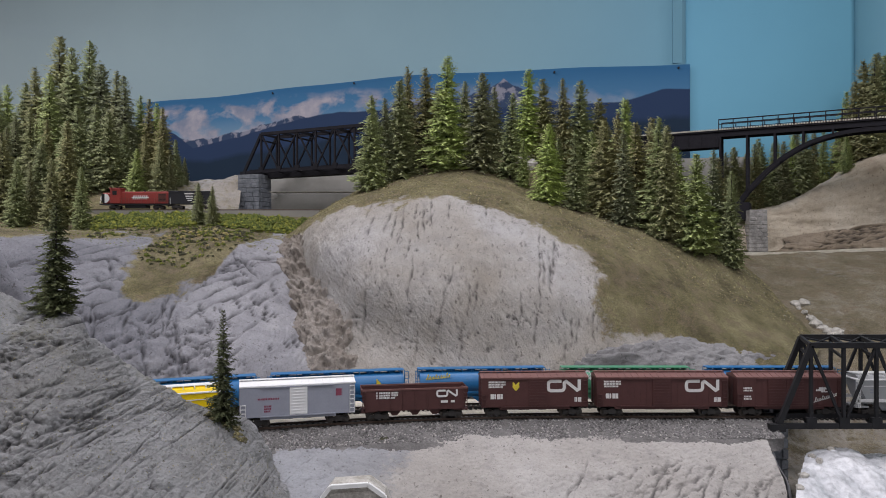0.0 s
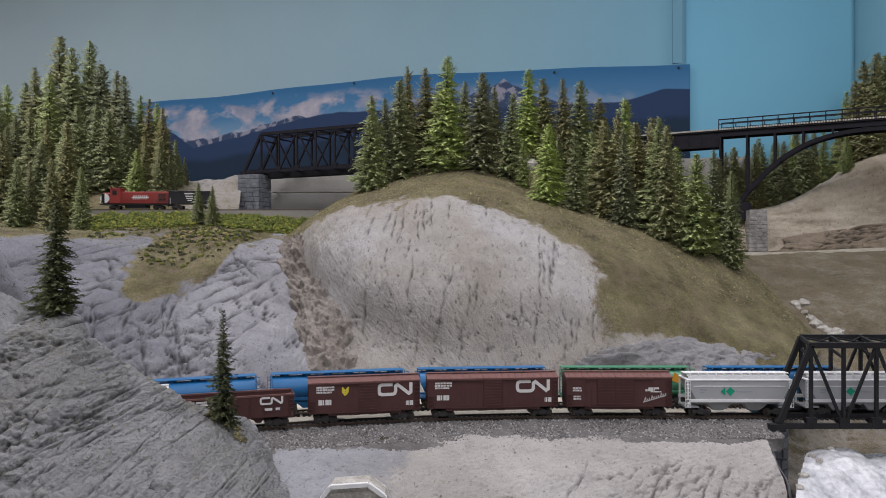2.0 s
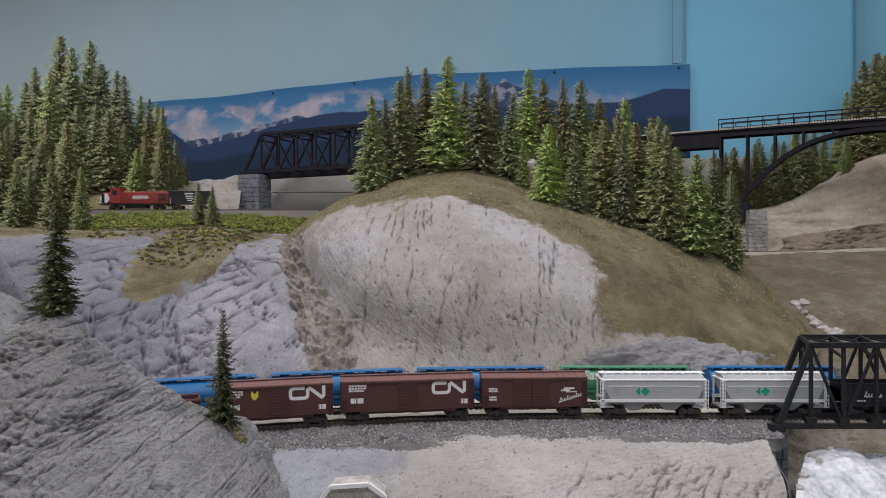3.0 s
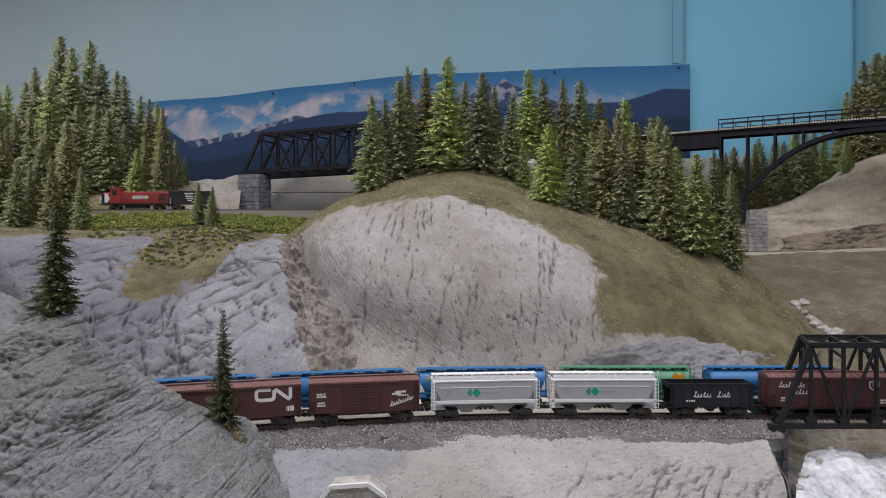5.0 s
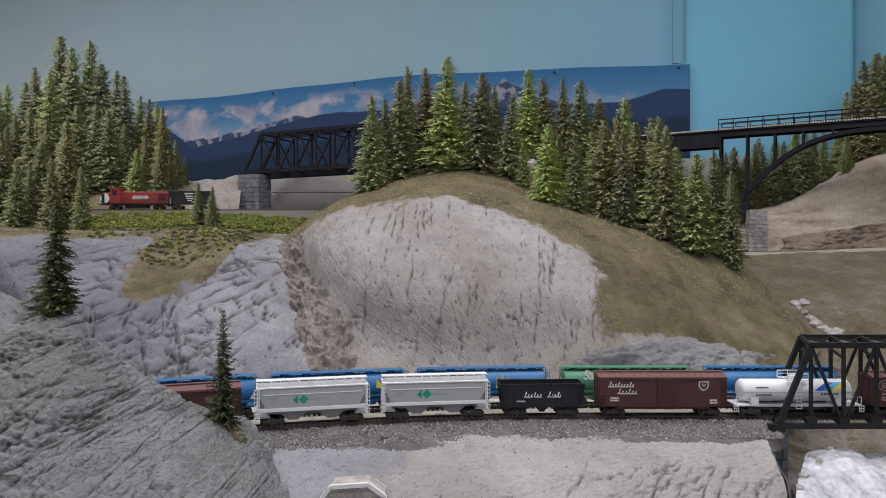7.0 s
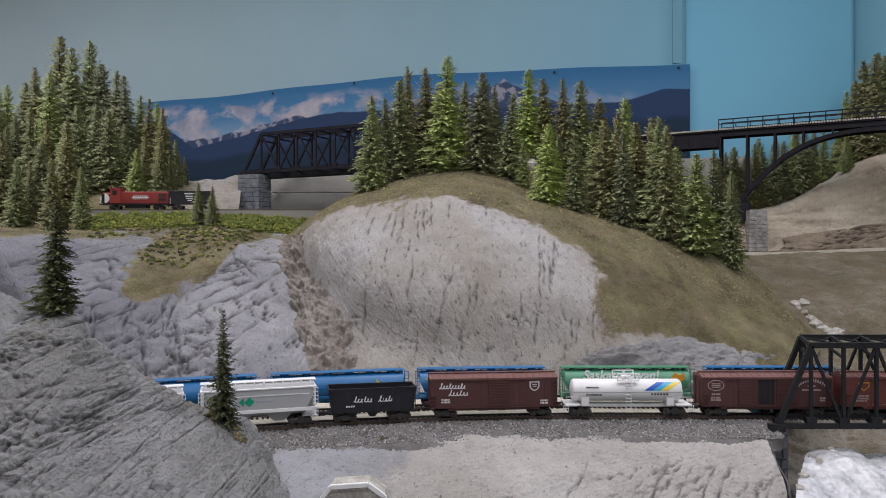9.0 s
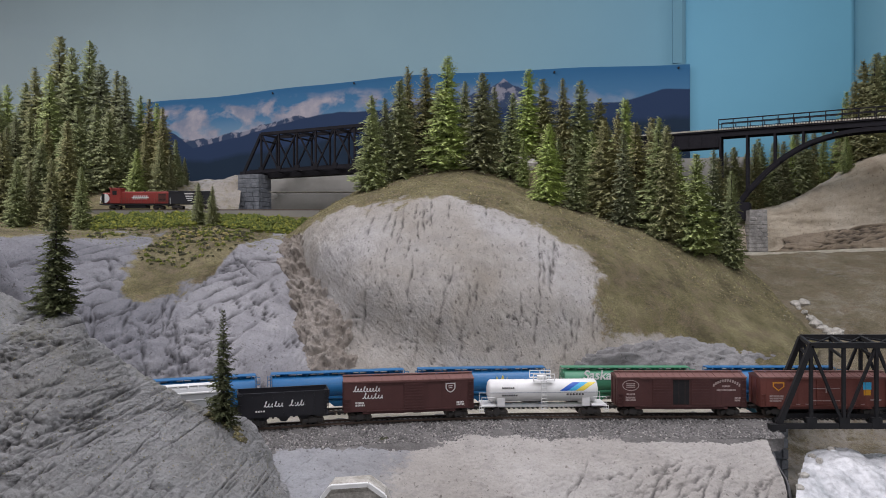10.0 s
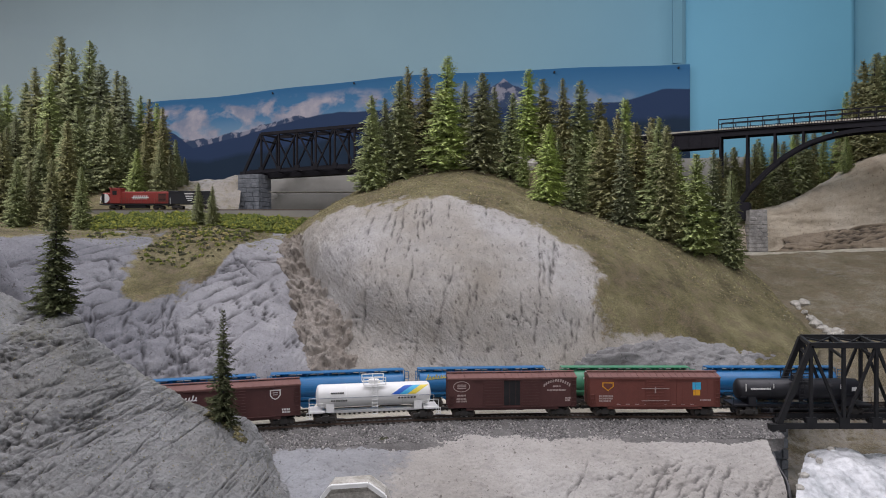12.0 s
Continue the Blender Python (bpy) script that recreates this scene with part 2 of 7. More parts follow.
def foliage_mat(name="conifer_foliage", tone=1.0):
    m, nt, b, co = base_mat(name, 0.95)
    b.inputs["Specular IOR Level"].default_value = 0.2
    info = nt.nodes.new("ShaderNodeObjectInfo")
    hue = ramp(nt, info.outputs["Random"], [(0.0, (0.20, 0.225, 0.155)), (0.25, (0.25, 0.24, 0.13)), (0.5, (0.235, 0.265, 0.16)), (0.8, (0.27, 0.315, 0.165)), (1.0, (0.34, 0.42, 0.16))])
    geo = nt.nodes.new("ShaderNodeNewGeometry")
    isl = ramp(nt, geo.outputs["Random Per Island"], [(0.0, (0.8 * tone, 0.78 * tone, 0.75 * tone)), (0.7, (1.15 * tone, 1.15 * tone, 1.1 * tone)), (1.0, (1.8 * tone, 1.75 * tone, 1.6 * tone))])
    c = mixc(nt, 1.0, hue, isl, "MULTIPLY")
    c = mixc(nt, 0.6, c, ramp(nt, tex_noise(nt, co, 26, 3), [(0.3, (0.55, 0.5, 0.45)), (0.7, (1.4, 1.4, 1.2))]), "MULTIPLY")
    nt.links.new(c, b.inputs["Base Color"])
    return m


M_leaf = foliage_mat()
M_leaf_dark = foliage_mat("dark_conifer_foliage", 0.36)


def wall_mat(name, stops):
    """Wall paint whose tone shifts along x: the uneven light on it is put into the colour."""
    m, nt, b, co = base_mat(name, 0.9)
    sep = nt.nodes.new("ShaderNodeSeparateXYZ")
    nt.links.new(co, sep.inputs[0])
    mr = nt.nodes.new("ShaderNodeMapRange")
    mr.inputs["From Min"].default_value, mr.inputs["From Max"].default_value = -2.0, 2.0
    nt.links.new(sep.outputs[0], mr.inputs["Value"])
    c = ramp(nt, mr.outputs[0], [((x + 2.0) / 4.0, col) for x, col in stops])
    c = mixc(nt, 0.6, c, ramp(nt, tex_noise(nt, co, 2.5, 5), [(0.3, (0.93, 0.94, 0.95)), (0.7, (1.05, 1.05, 1.04))]), "MULTIPLY")
    nt.links.new(c, b.inputs["Base Color"])
    set_bump(nt, b, tex_noise(nt, co, 250, 2), 0.15, 0.001)
    return m


# grey to blue stops carry the change of light along the wall
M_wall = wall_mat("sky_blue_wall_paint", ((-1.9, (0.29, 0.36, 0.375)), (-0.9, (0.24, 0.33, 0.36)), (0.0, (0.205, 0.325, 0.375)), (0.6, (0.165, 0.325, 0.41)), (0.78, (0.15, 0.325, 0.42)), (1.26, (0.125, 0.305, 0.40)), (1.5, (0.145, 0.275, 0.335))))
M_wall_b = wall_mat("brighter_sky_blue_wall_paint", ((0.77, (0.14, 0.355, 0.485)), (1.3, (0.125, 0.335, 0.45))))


def poster_mat():
    """A printed landscape: deep blue sky, low cloud, dark blue ridges."""
    m, nt, b, co = base_mat("printed_mountain_landscape", 0.9)
    b.inputs["Specular IOR Level"].default_value = 0.15
    sep = nt.nodes.new("ShaderNodeSeparateXYZ")
    nt.links.new(co, sep.inputs[0])
    x, z = sep.outputs[0], sep.outputs[2]

    def math_n(op, a, bb=None, c=None):
        n = nt.nodes.new("ShaderNodeMath")
        n.operation = op
        for i, v in enumerate((a, bb, c)):
            if v is None:
                continue
            if isinstance(v, (int, float)):
                n.inputs[i].default_value = v
            else:
                nt.links.new(v, n.inputs[i])
        return n.outputs[0]

    def below(h, soft):
        d = math_n("SUBTRACT", h, z)
        return math_n("MINIMUM", math_n("MAXIMUM", math_n("MULTIPLY_ADD", d, 1 / soft, 0.5), 0), 1)

    xr = math_n("MULTIPLY_ADD", x, 0.5, 0.65)

    def ridge(stops, amp, freq, seed):
        """A skyline: broad heights at places along x, broken by noise."""
        h = ramp(nt, xr, [(0.5 * px_ + 0.65, (hz, hz, hz)) for px_, hz in stops])
        cmb = nt.nodes.new("ShaderNodeCombineXYZ")
        nt.links.new(x, cmb.inputs[0])
        cmb.inputs[1].default_value = seed
        return math_n("ADD", h, math_n("MULTIPLY_ADD", tex_noise(nt, cmb.outputs[0], freq, 6, 0.55), amp, -amp * 0.5))

    sky = ramp(nt, math_n("MULTIPLY_ADD", z, 5.0, -2.0), [(0.15, (0.20, 0.31, 0.42)), (0.5, (0.075, 0.195, 0.34)), (0.9, (0.04, 0.14, 0.28))])
    cl = tex_noise(nt, co, 7.5, 8, 0.52, (1.0, 1, 2.0), 0.3)
    band = math_n("MULTIPLY", below(ridge(((-1.2, 0.56), (-0.6, 0.555), (-0.2, 0.54), (0.3, 0.535), (0.8, 0.49)), 0.06, 5, 2.0), 0.03), 1.0)
    fade = ramp(nt, xr, [(0.0, (1, 1, 1)), (0.53, (1, 1, 1)), (0.68, (0.35, 0.35, 0.35))])
    cf = math_n("MULTIPLY", math_n("MULTIPLY", ramp(nt, cl, [(0.44, (0, 0, 0)), (0.56, (1, 1, 1))]), band), fade)
    shade = ramp(nt, tex_noise(nt, co, 11, 5, 0.6), [(0.35, (0.22, 0.25, 0.33)), (0.65, (0.46, 0.42, 0.45))])
    c = mixc(nt, cf, sky, shade)
    far = mixc(nt, ramp(nt, tex_noise(nt, co, 30, 4), [(0.5, (0, 0, 0)), (0.58, (1, 1, 1))]), (0.045, 0.07, 0.13), (0.26, 0.26, 0.31))
    c = mixc(nt, below(ridge(((-1.2, 0.46), (-0.98, 0.425), (-0.73, 0.45), (-0.55, 0.485), (-0.4, 0.46), (0.1, 0.51), (0.2, 0.56), (0.3, 0.50), (0.5, 0.46)), 0.05, 14, 0.0), 0.004), c, far)
    c = mixc(nt, below(ridge(((-1.2, 0.51), (-1.06, 0.455), (-0.98, 0.394), (-0.73, 0.437), (-0.52, 0.472), (-0.37, 0.482), (0.1, 0.465), (0.58, 0.475), (0.775, 0.51)), 0.02, 6, 5.0), 0.004), c, (0.03, 0.052, 0.11))
    c = mixc(nt, below(ridge(((-1.2, 0.35), (-0.9, 0.345), (-0.4, 0.39), (0.8, 0.42)), 0.04, 7, 9.0), 0.02), c, (0.02, 0.036, 0.062))
    nt.links.new(c, b.inputs["Base Color"])
    return m


M_poster = poster_mat()

# ---- mesh helpers ----


def link(name, bm, material, parent=None, smooth=False, label="", at=None):
    me = bpy.data.meshes.new(name)
    bm.to_mesh(me)
    bm.free()
    for mm in (material if isinstance(material, (list, tuple)) else (material,)):
        me.materials.append(mm)
    if smooth:
        for p in me.polygons:
            p.use_smooth = True
    ob = new(name, me)
    if at is not None:
        ob.matrix_basis = at
    if parent:
        ob.parent = parent
    if label:
        ob["label"] = label
    return ob


def part(name, bm, material, parent, label="", smooth=False, at=None):
    return link(name, bm, material, parent, smooth, label, at)


def shared(name, me, parent, at):
    ob = new(name, me)
    ob.parent = parent
    ob.matrix_basis = at
    return ob


def add_box(bm, x0, x1, y0, y1, z0, z1, bevel=0.0, m=None):
    tmp = bmesh.ops.create_cube(bm, size=1.0)["verts"]
    for v in tmp:
        v.co = Vector(((x0 + x1) / 2 + v.co.x * (x1 - x0), (y0 + y1) / 2 + v.co.y * (y1 - y0), (z0 + z1) / 2 + v.co.z * (z1 - z0)))
    if bevel:
        es = list({e for v in tmp for e in v.link_edges})
        r = bmesh.ops.bevel(bm, geom=es, offset=bevel, segments=1, affect="EDGES")
        tmp = list({v for f in r["faces"] for v in f.verts} | {v for v in tmp if v.is_valid})
    if m is not None:
        for v in tmp:
            v.co = m @ v.co
    return tmp


def box(x0, x1, y0, y1, z0, z1, bevel=0.0):
    bm = bmesh.new()
    add_box(bm, x0, x1, y0, y1, z0, z1, bevel)
    return bm


def add_beam(bm, a, b, w, h):
    """A bar of section w x h between two points."""
    a, b = Vector(a), Vector(b)
    d = (b - a)
    q = d.to_track_quat("X", "Z").to_matrix().to_4x4()
    add_box(bm, 0, d.length, -w / 2, w / 2, -h / 2, h / 2, 0, Matrix.Translation(a) @ q)


def beam(a, b, w, h):
    bm = bmesh.new()
    add_beam(bm, a, b, w, h)
    return bm


def add_cyl(bm, a, b, r, seg=12, r2=None):
    a, b = Vector(a), Vector(b)
    d = b - a
    q = d.to_track_quat("Z", "Y").to_matrix().to_4x4()
    bmesh.ops.create_cone(bm, cap_ends=True, segments=seg, radius1=r, radius2=r if r2 is None else r2, depth=d.length,
                          matrix=Matrix.Translation((a + b) / 2) @ q)


def cyl(a, b, r, seg=12, r2=None):
    bm = bmesh.new()
    add_cyl(bm, a, b, r, seg, r2)
    return bm


def extrude_profile(pts, x0, x1):
    """A closed (y, z) outline swept from x0 to x1."""
    bm = bmesh.new()
    a = [bm.verts.new((x0, y, z)) for y, z in pts]
    b = [bm.verts.new((x1, y, z)) for y, z in pts]
    n = len(pts)
    for i in range(n):
        bm.faces.new((a[i], a[(i + 1) % n], b[(i + 1) % n], b[i]))
    bm.faces.new(a[::-1])
    bm.faces.new(b)
    bmesh.ops.recalc_face_normals(bm, faces=bm.faces)
    return bm


def spline(pts, n):
    """Even samples of a Catmull-Rom curve through the points."""
    p = np.array(pts, float)
    p = np.vstack([2 * p[0] - p[1], p, 2 * p[-1] - p[-2]])
    k = len(pts) - 1
    dense = []
    for i in range(k):
        a, b, c, d = p[i:i + 4]
        t = np.linspace(0, 1, 40, endpoint=False)[:, None]
        dense.append(0.5 * (2 * b + (c - a) * t + (2 * a - 5 * b + 4 * c - d) * t ** 2 + (3 * b - a - 3 * c + d) * t ** 3))
    dense = np.vstack(dense + [p[-2][None]])
    s = np.concatenate([[0], np.cumsum(np.linalg.norm(np.diff(dense, axis=0), axis=1))])
    u = np.linspace(0, s[-1], n)
    return np.stack([np.interp(u, s, dense[:, j]) for j in range(dense.shape[1])], 1)


GRIDS = {}


def crack(q, w):
    """1 in a narrow groove where the noise crosses zero, else 0."""
    n = abs(noise.noise(q))
    return 0.0 if n > w else 1 - n / w


def strata(v, way, fr, seed):
    """Carved ledges: a saw-tooth along one way, bent by noise."""
    t = (v.x * way[0] + v.y * 0.3 + v.z * way[1]) * fr + 1.3 * noise.noise(v * 9 + Vector((seed, 0, 0))) + 0.5 * noise.noise(v * 31 + Vector((0, seed, 0)))
    f = t - math.floor(t)
    return f if f < 0.86 else (1 - f) / 0.14 * 0.86


def gashes(seed, n, xr, zr, angle, spread, length, width, depth):
    """Single tool strokes over a patch of plaster: (x, z, angle, length, width, depth, bend, wave)."""
    rnd = random.Random(seed)
    return [(rnd.uniform(*xr), rnd.uniform(*zr), radians(rnd.gauss(angle, spread)), rnd.uniform(*length), rnd.uniform(*width), rnd.uniform(*depth), rnd.uniform(-2, 2), rnd.uniform(0, 6.28)) for _ in range(n)]


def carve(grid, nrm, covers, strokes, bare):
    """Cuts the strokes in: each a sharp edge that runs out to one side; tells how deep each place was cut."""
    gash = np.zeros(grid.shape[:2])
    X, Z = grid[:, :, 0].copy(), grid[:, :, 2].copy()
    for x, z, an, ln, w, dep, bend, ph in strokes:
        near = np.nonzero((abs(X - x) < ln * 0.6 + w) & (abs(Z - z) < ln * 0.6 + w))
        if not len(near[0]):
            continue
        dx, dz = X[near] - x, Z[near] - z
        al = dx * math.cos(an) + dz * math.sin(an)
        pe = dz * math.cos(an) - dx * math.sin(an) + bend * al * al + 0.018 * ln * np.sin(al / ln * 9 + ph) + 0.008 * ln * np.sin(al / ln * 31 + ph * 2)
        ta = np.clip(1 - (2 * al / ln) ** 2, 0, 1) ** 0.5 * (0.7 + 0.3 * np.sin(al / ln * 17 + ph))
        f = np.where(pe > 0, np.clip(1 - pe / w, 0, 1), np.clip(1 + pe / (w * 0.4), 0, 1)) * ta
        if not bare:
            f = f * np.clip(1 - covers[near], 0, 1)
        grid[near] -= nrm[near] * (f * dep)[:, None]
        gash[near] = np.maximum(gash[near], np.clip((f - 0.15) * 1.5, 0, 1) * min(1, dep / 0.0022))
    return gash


def loft(name, rows, nu, nv, material, relief, cover=None, label="", category="terrain", freq=9.0, stretch=(1, 1, 1), cracks=(), lumps=0.3, ledges=(), bare=False, strokes=()):
    """A ground surface through profile lines, with carved relief; cover(u, v, p) says where turf lies.
    cracks: (direction scales, frequency, width, depth, mask frequency) of scribed grooves."""
    lines = [spline(r, nu) for r in rows]
    grid = np.stack([spline([l[i] for l in lines], nv) for i in range(nu)])
    du, dv = np.gradient(grid, axis=0), np.gradient(grid, axis=1)
    nrm = np.cross(du, dv)
    nrm /= np.linalg.norm(nrm, axis=2, keepdims=True) + 1e-9
    covers = np.zeros((nu, nv))
    for i in range(nu):
        for j in range(nv):
            p = grid[i, j]
            v = Vector(p)
            q = Vector((p[0] * stretch[0], p[1] * stretch[1], p[2] * stretch[2])) * freq
            c = cover(i / (nu - 1), j / (nv - 1), p) if cover else 0.0
            covers[i, j] = c
            k = 1.0 if bare else 1.0 - 0.8 * min(1, max(0, c))
            d = relief * ((0.35 + 0.65 * k) * noise.fractal(q, 0.85, 2.1, 3) * 0.7)
            d += relief * lumps * k * (noise.noise(q * 5.3) - abs(noise.noise(q * 9.1)) * 1.2 + 0.4)
            d += 0.0012 * noise.noise(v * 260) + 0.0007 * noise.noise(v * 600)
            if k > 0.3 and (cracks or ledges):
                warp = Vector((noise.noise(v * 7), noise.noise(v * 7 + Vector((5, 5, 5))), noise.noise(v * 7 + Vector((9, 2, 1))))) * 0.035
                for m3, fr, w, dep, mf in cracks:
                    if noise.noise(v * mf + Vector((fr, 0, 0))) > -0.1:
                        d -= dep * k * crack((m3 @ (v + warp)) * fr, w)
                for way, fr, dep, mf, sd in ledges:
                    a = noise.noise(v * mf + Vector((sd, sd, 0))) * 2.2 + 0.35
                    if a > 0:
                        d += dep * k * min(1, a) * (strata(v, way, fr, sd) - 0.4)
            grid[i, j] = p + nrm[i, j] * d
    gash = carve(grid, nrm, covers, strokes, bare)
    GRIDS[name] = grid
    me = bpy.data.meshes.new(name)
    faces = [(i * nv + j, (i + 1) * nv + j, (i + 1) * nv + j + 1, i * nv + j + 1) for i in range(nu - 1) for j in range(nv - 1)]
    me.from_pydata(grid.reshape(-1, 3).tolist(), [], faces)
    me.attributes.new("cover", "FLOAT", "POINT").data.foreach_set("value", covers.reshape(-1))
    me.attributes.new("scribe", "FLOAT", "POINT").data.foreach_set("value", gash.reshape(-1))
    me.materials.append(material)
    for f in me.polygons:
        f.use_smooth = True
    return tagged(new(name, me), label, category, kind="structure")


def grain(ax, ay, az, tilt=0.0):
    """Scales that draw grooves out along one way; tilt turns them in the upright plane."""
    return Matrix.Diagonal((ax, ay, az)) @ Euler((0, radians(tilt), 0)).to_matrix()


def ground_z(x, y, default):
    best = None
    for g in GRIDS.values():
        d = (g[:, :, 0] - x) ** 2 + (g[:, :, 1] - y) ** 2
        i = np.unravel_index(np.argmin(d), d.shape)
        if d[i] < 0.012 ** 2 and abs(g[i][2] - default) < 0.06 and (best is None or abs(g[i][2] - default) < abs(best - default)):
            best = float(g[i][2])
    return default if best is None else best


def bump01(v, a, b):
    return max(0.0, min(1.0, (v - a) / (b - a)))


# ---- the room: curved painted backdrop, ceiling, floor, walls ----
def wall_strip(name, pts, z0, z1, thick, material, label):
    """A curved upright wall of some thickness through (x, y) points, the face towards the room."""
    c = spline([(x, y) for x, y in pts], 40)
    t = np.gradient(c, axis=0)
    t /= np.linalg.norm(t, axis=1, keepdims=True)
    back = c + np.stack([-t[:, 1], t[:, 0]], 1) * thick
    bm = bmesh.new()
    ring = []
    for (a, b), (e, f) in zip(c, back):
        ring.append([bm.verts.new(v) for v in ((a, b, z0), (a, b, z1), (e, f, z1), (e, f, z0))])
    for r, s in zip(ring, ring[1:]):
        for k in range(4):
            bm.faces.new((r[k], r[(k + 1) % 4], s[(k + 1) % 4], s[k]))
    bm.faces.new(ring[0])
    bm.faces.new(ring[-1][::-1])
    bmesh.ops.recalc_face_normals(bm, faces=bm.faces)
    return tagged(link(name, bm, material, smooth=True), label, "wall", kind="structure")


FLOOR_Z = -1.15
BACK = [(-2.6, 3.05), (-1.18, 2.85), (-0.18, 2.43), (0.40, 2.32), (0.775, 2.265)]
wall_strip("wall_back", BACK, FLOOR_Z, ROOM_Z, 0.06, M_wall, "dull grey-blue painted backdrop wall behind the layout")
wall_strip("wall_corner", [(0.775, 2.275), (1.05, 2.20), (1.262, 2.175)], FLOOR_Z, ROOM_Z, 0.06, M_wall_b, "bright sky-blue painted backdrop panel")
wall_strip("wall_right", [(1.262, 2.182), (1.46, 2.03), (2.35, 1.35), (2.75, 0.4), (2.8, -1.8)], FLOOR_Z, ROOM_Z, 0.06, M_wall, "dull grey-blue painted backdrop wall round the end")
for n, b in (("wall_left", (-2.7, -2.6, -1.9, 3.1)), ("wall_front", (-2.7, 2.9, -1.9, -1.8))):
    tagged(link(n, box(b[0], b[1], b[2], b[3], FLOOR_Z, ROOM_Z), M_room), "plain off-white room wall", "wall", kind="structure")
tagged(link("ceiling", box(-2.7, 3.0, -1.9, 3.2, ROOM_Z, ROOM_Z + 0.08), M_room), "plain off-white ceiling", "ceiling", kind="structure")
tagged(link("floor", box(-2.7, 3.0, -1.9, 3.2, FLOOR_Z - 0.05, FLOOR_Z), M_floor), "grey vinyl room floor", "floor", kind="structure")


def poster():
    """A printed landscape sheet pinned to the curved wall."""
    c = spline([*BACK, (0.815, 2.260)], 200)
    c = c[(c[:, 0] > -1.22) & (c[:, 0] < 0.796)]
    t = np.gradient(c, axis=0)
    t /= np.linalg.norm(t, axis=1, keepdims=True)
    front = c + np.stack([t[:, 1], -t[:, 0]], 1) * 0.006
    back = c + np.stack([t[:, 1], -t[:, 0]], 1) * 0.003
    bm = bmesh.new()
    ring = []
    for i, ((a, b), (e, f)) in enumerate(zip(front, back)):
        top = 0.588 + 0.002 * math.sin(i * 0.21) + 0.0015 * math.sin(i * 0.07)
        ring.append([bm.verts.new(v) for v in ((a, b, -0.6), (a, b, top), (e, f, top), (e, f, -0.6))])
    for r, s in zip(ring, ring[1:]):
        for k in range(4):
            bm.faces.new((r[k], r[(k + 1) % 4], s[(k + 1) % 4], s[k]))
    bmesh.ops.recalc_face_normals(bm, faces=bm.faces)
    ob = link("landscape_poster", bm, M_poster, at=pose(0, 0, 0.22))
    tagged(ob, "printed panorama of blue mountains and clouds on the wall", "poster")
    for i in (0.3, 0.47, 0.62, 0.8, 0.985):
        p = front[int(i * (len(front) - 1))]
        part("push_pin", cyl((p[0], p[1] + 0.002, 0.578), (p[0], p[1] - 0.006, 0.578), 0.0032, 10), M_black, ob, "small dark push pin")
    return ob


poster()
# joint between the two backdrop panels
tagged(link("batten", box(0.735, 0.765, 2.2665, 2.276, 0.815, ROOM_Z), M_wall), "painted flat batten beside the backdrop joint", "trim", kind="structure")

# ---- tracks: plan lines ----
BEND_X, BEND_R, FRONT_Y, BACK_Y = 0.20, 1.50, 0.945, 1.013


def track_point(s, y0=FRONT_Y):
    """Place and heading on a lower track; s runs to the right from the start of the curve."""
    r = BEND_R + y0 - FRONT_Y
    if s >= 0:
        return BEND_X + s, y0, 0.0
    a = -s / r
    if a > 0.5:  # straight again past the bluff
        k = (a - 0.5) * r
        return BEND_X - r * math.sin(0.5) - k * math.cos(0.5), y0 - r * (1 - math.cos(0.5)) - k * math.sin(0.5), 0.5
    return BEND_X - r * math.sin(a), y0 - r * (1 - math.cos(a)), a


# ---- ground ----
def cover_hill(u, v, p):
    x, z = p[0], p[2]
    nz = 0.035 * noise.noise(Vector(p) * 12) + 0.012 * noise.noise(Vector(p) * 50)
    brow = 0.312 - (0.75 if x < 0 else 1.55) * x * x + nz
    c = (z - brow) * 28
    if x > 0.10:
        side = (x - 0.255 + nz * 0.5 - 0.10 * max(0, z - 0.14)) * 18
        foot = (z - 0.076 + nz * 0.5) * 30
        c = max(c, min(side, foot))
    return max(-1, min(1.5, 0.5 + c))


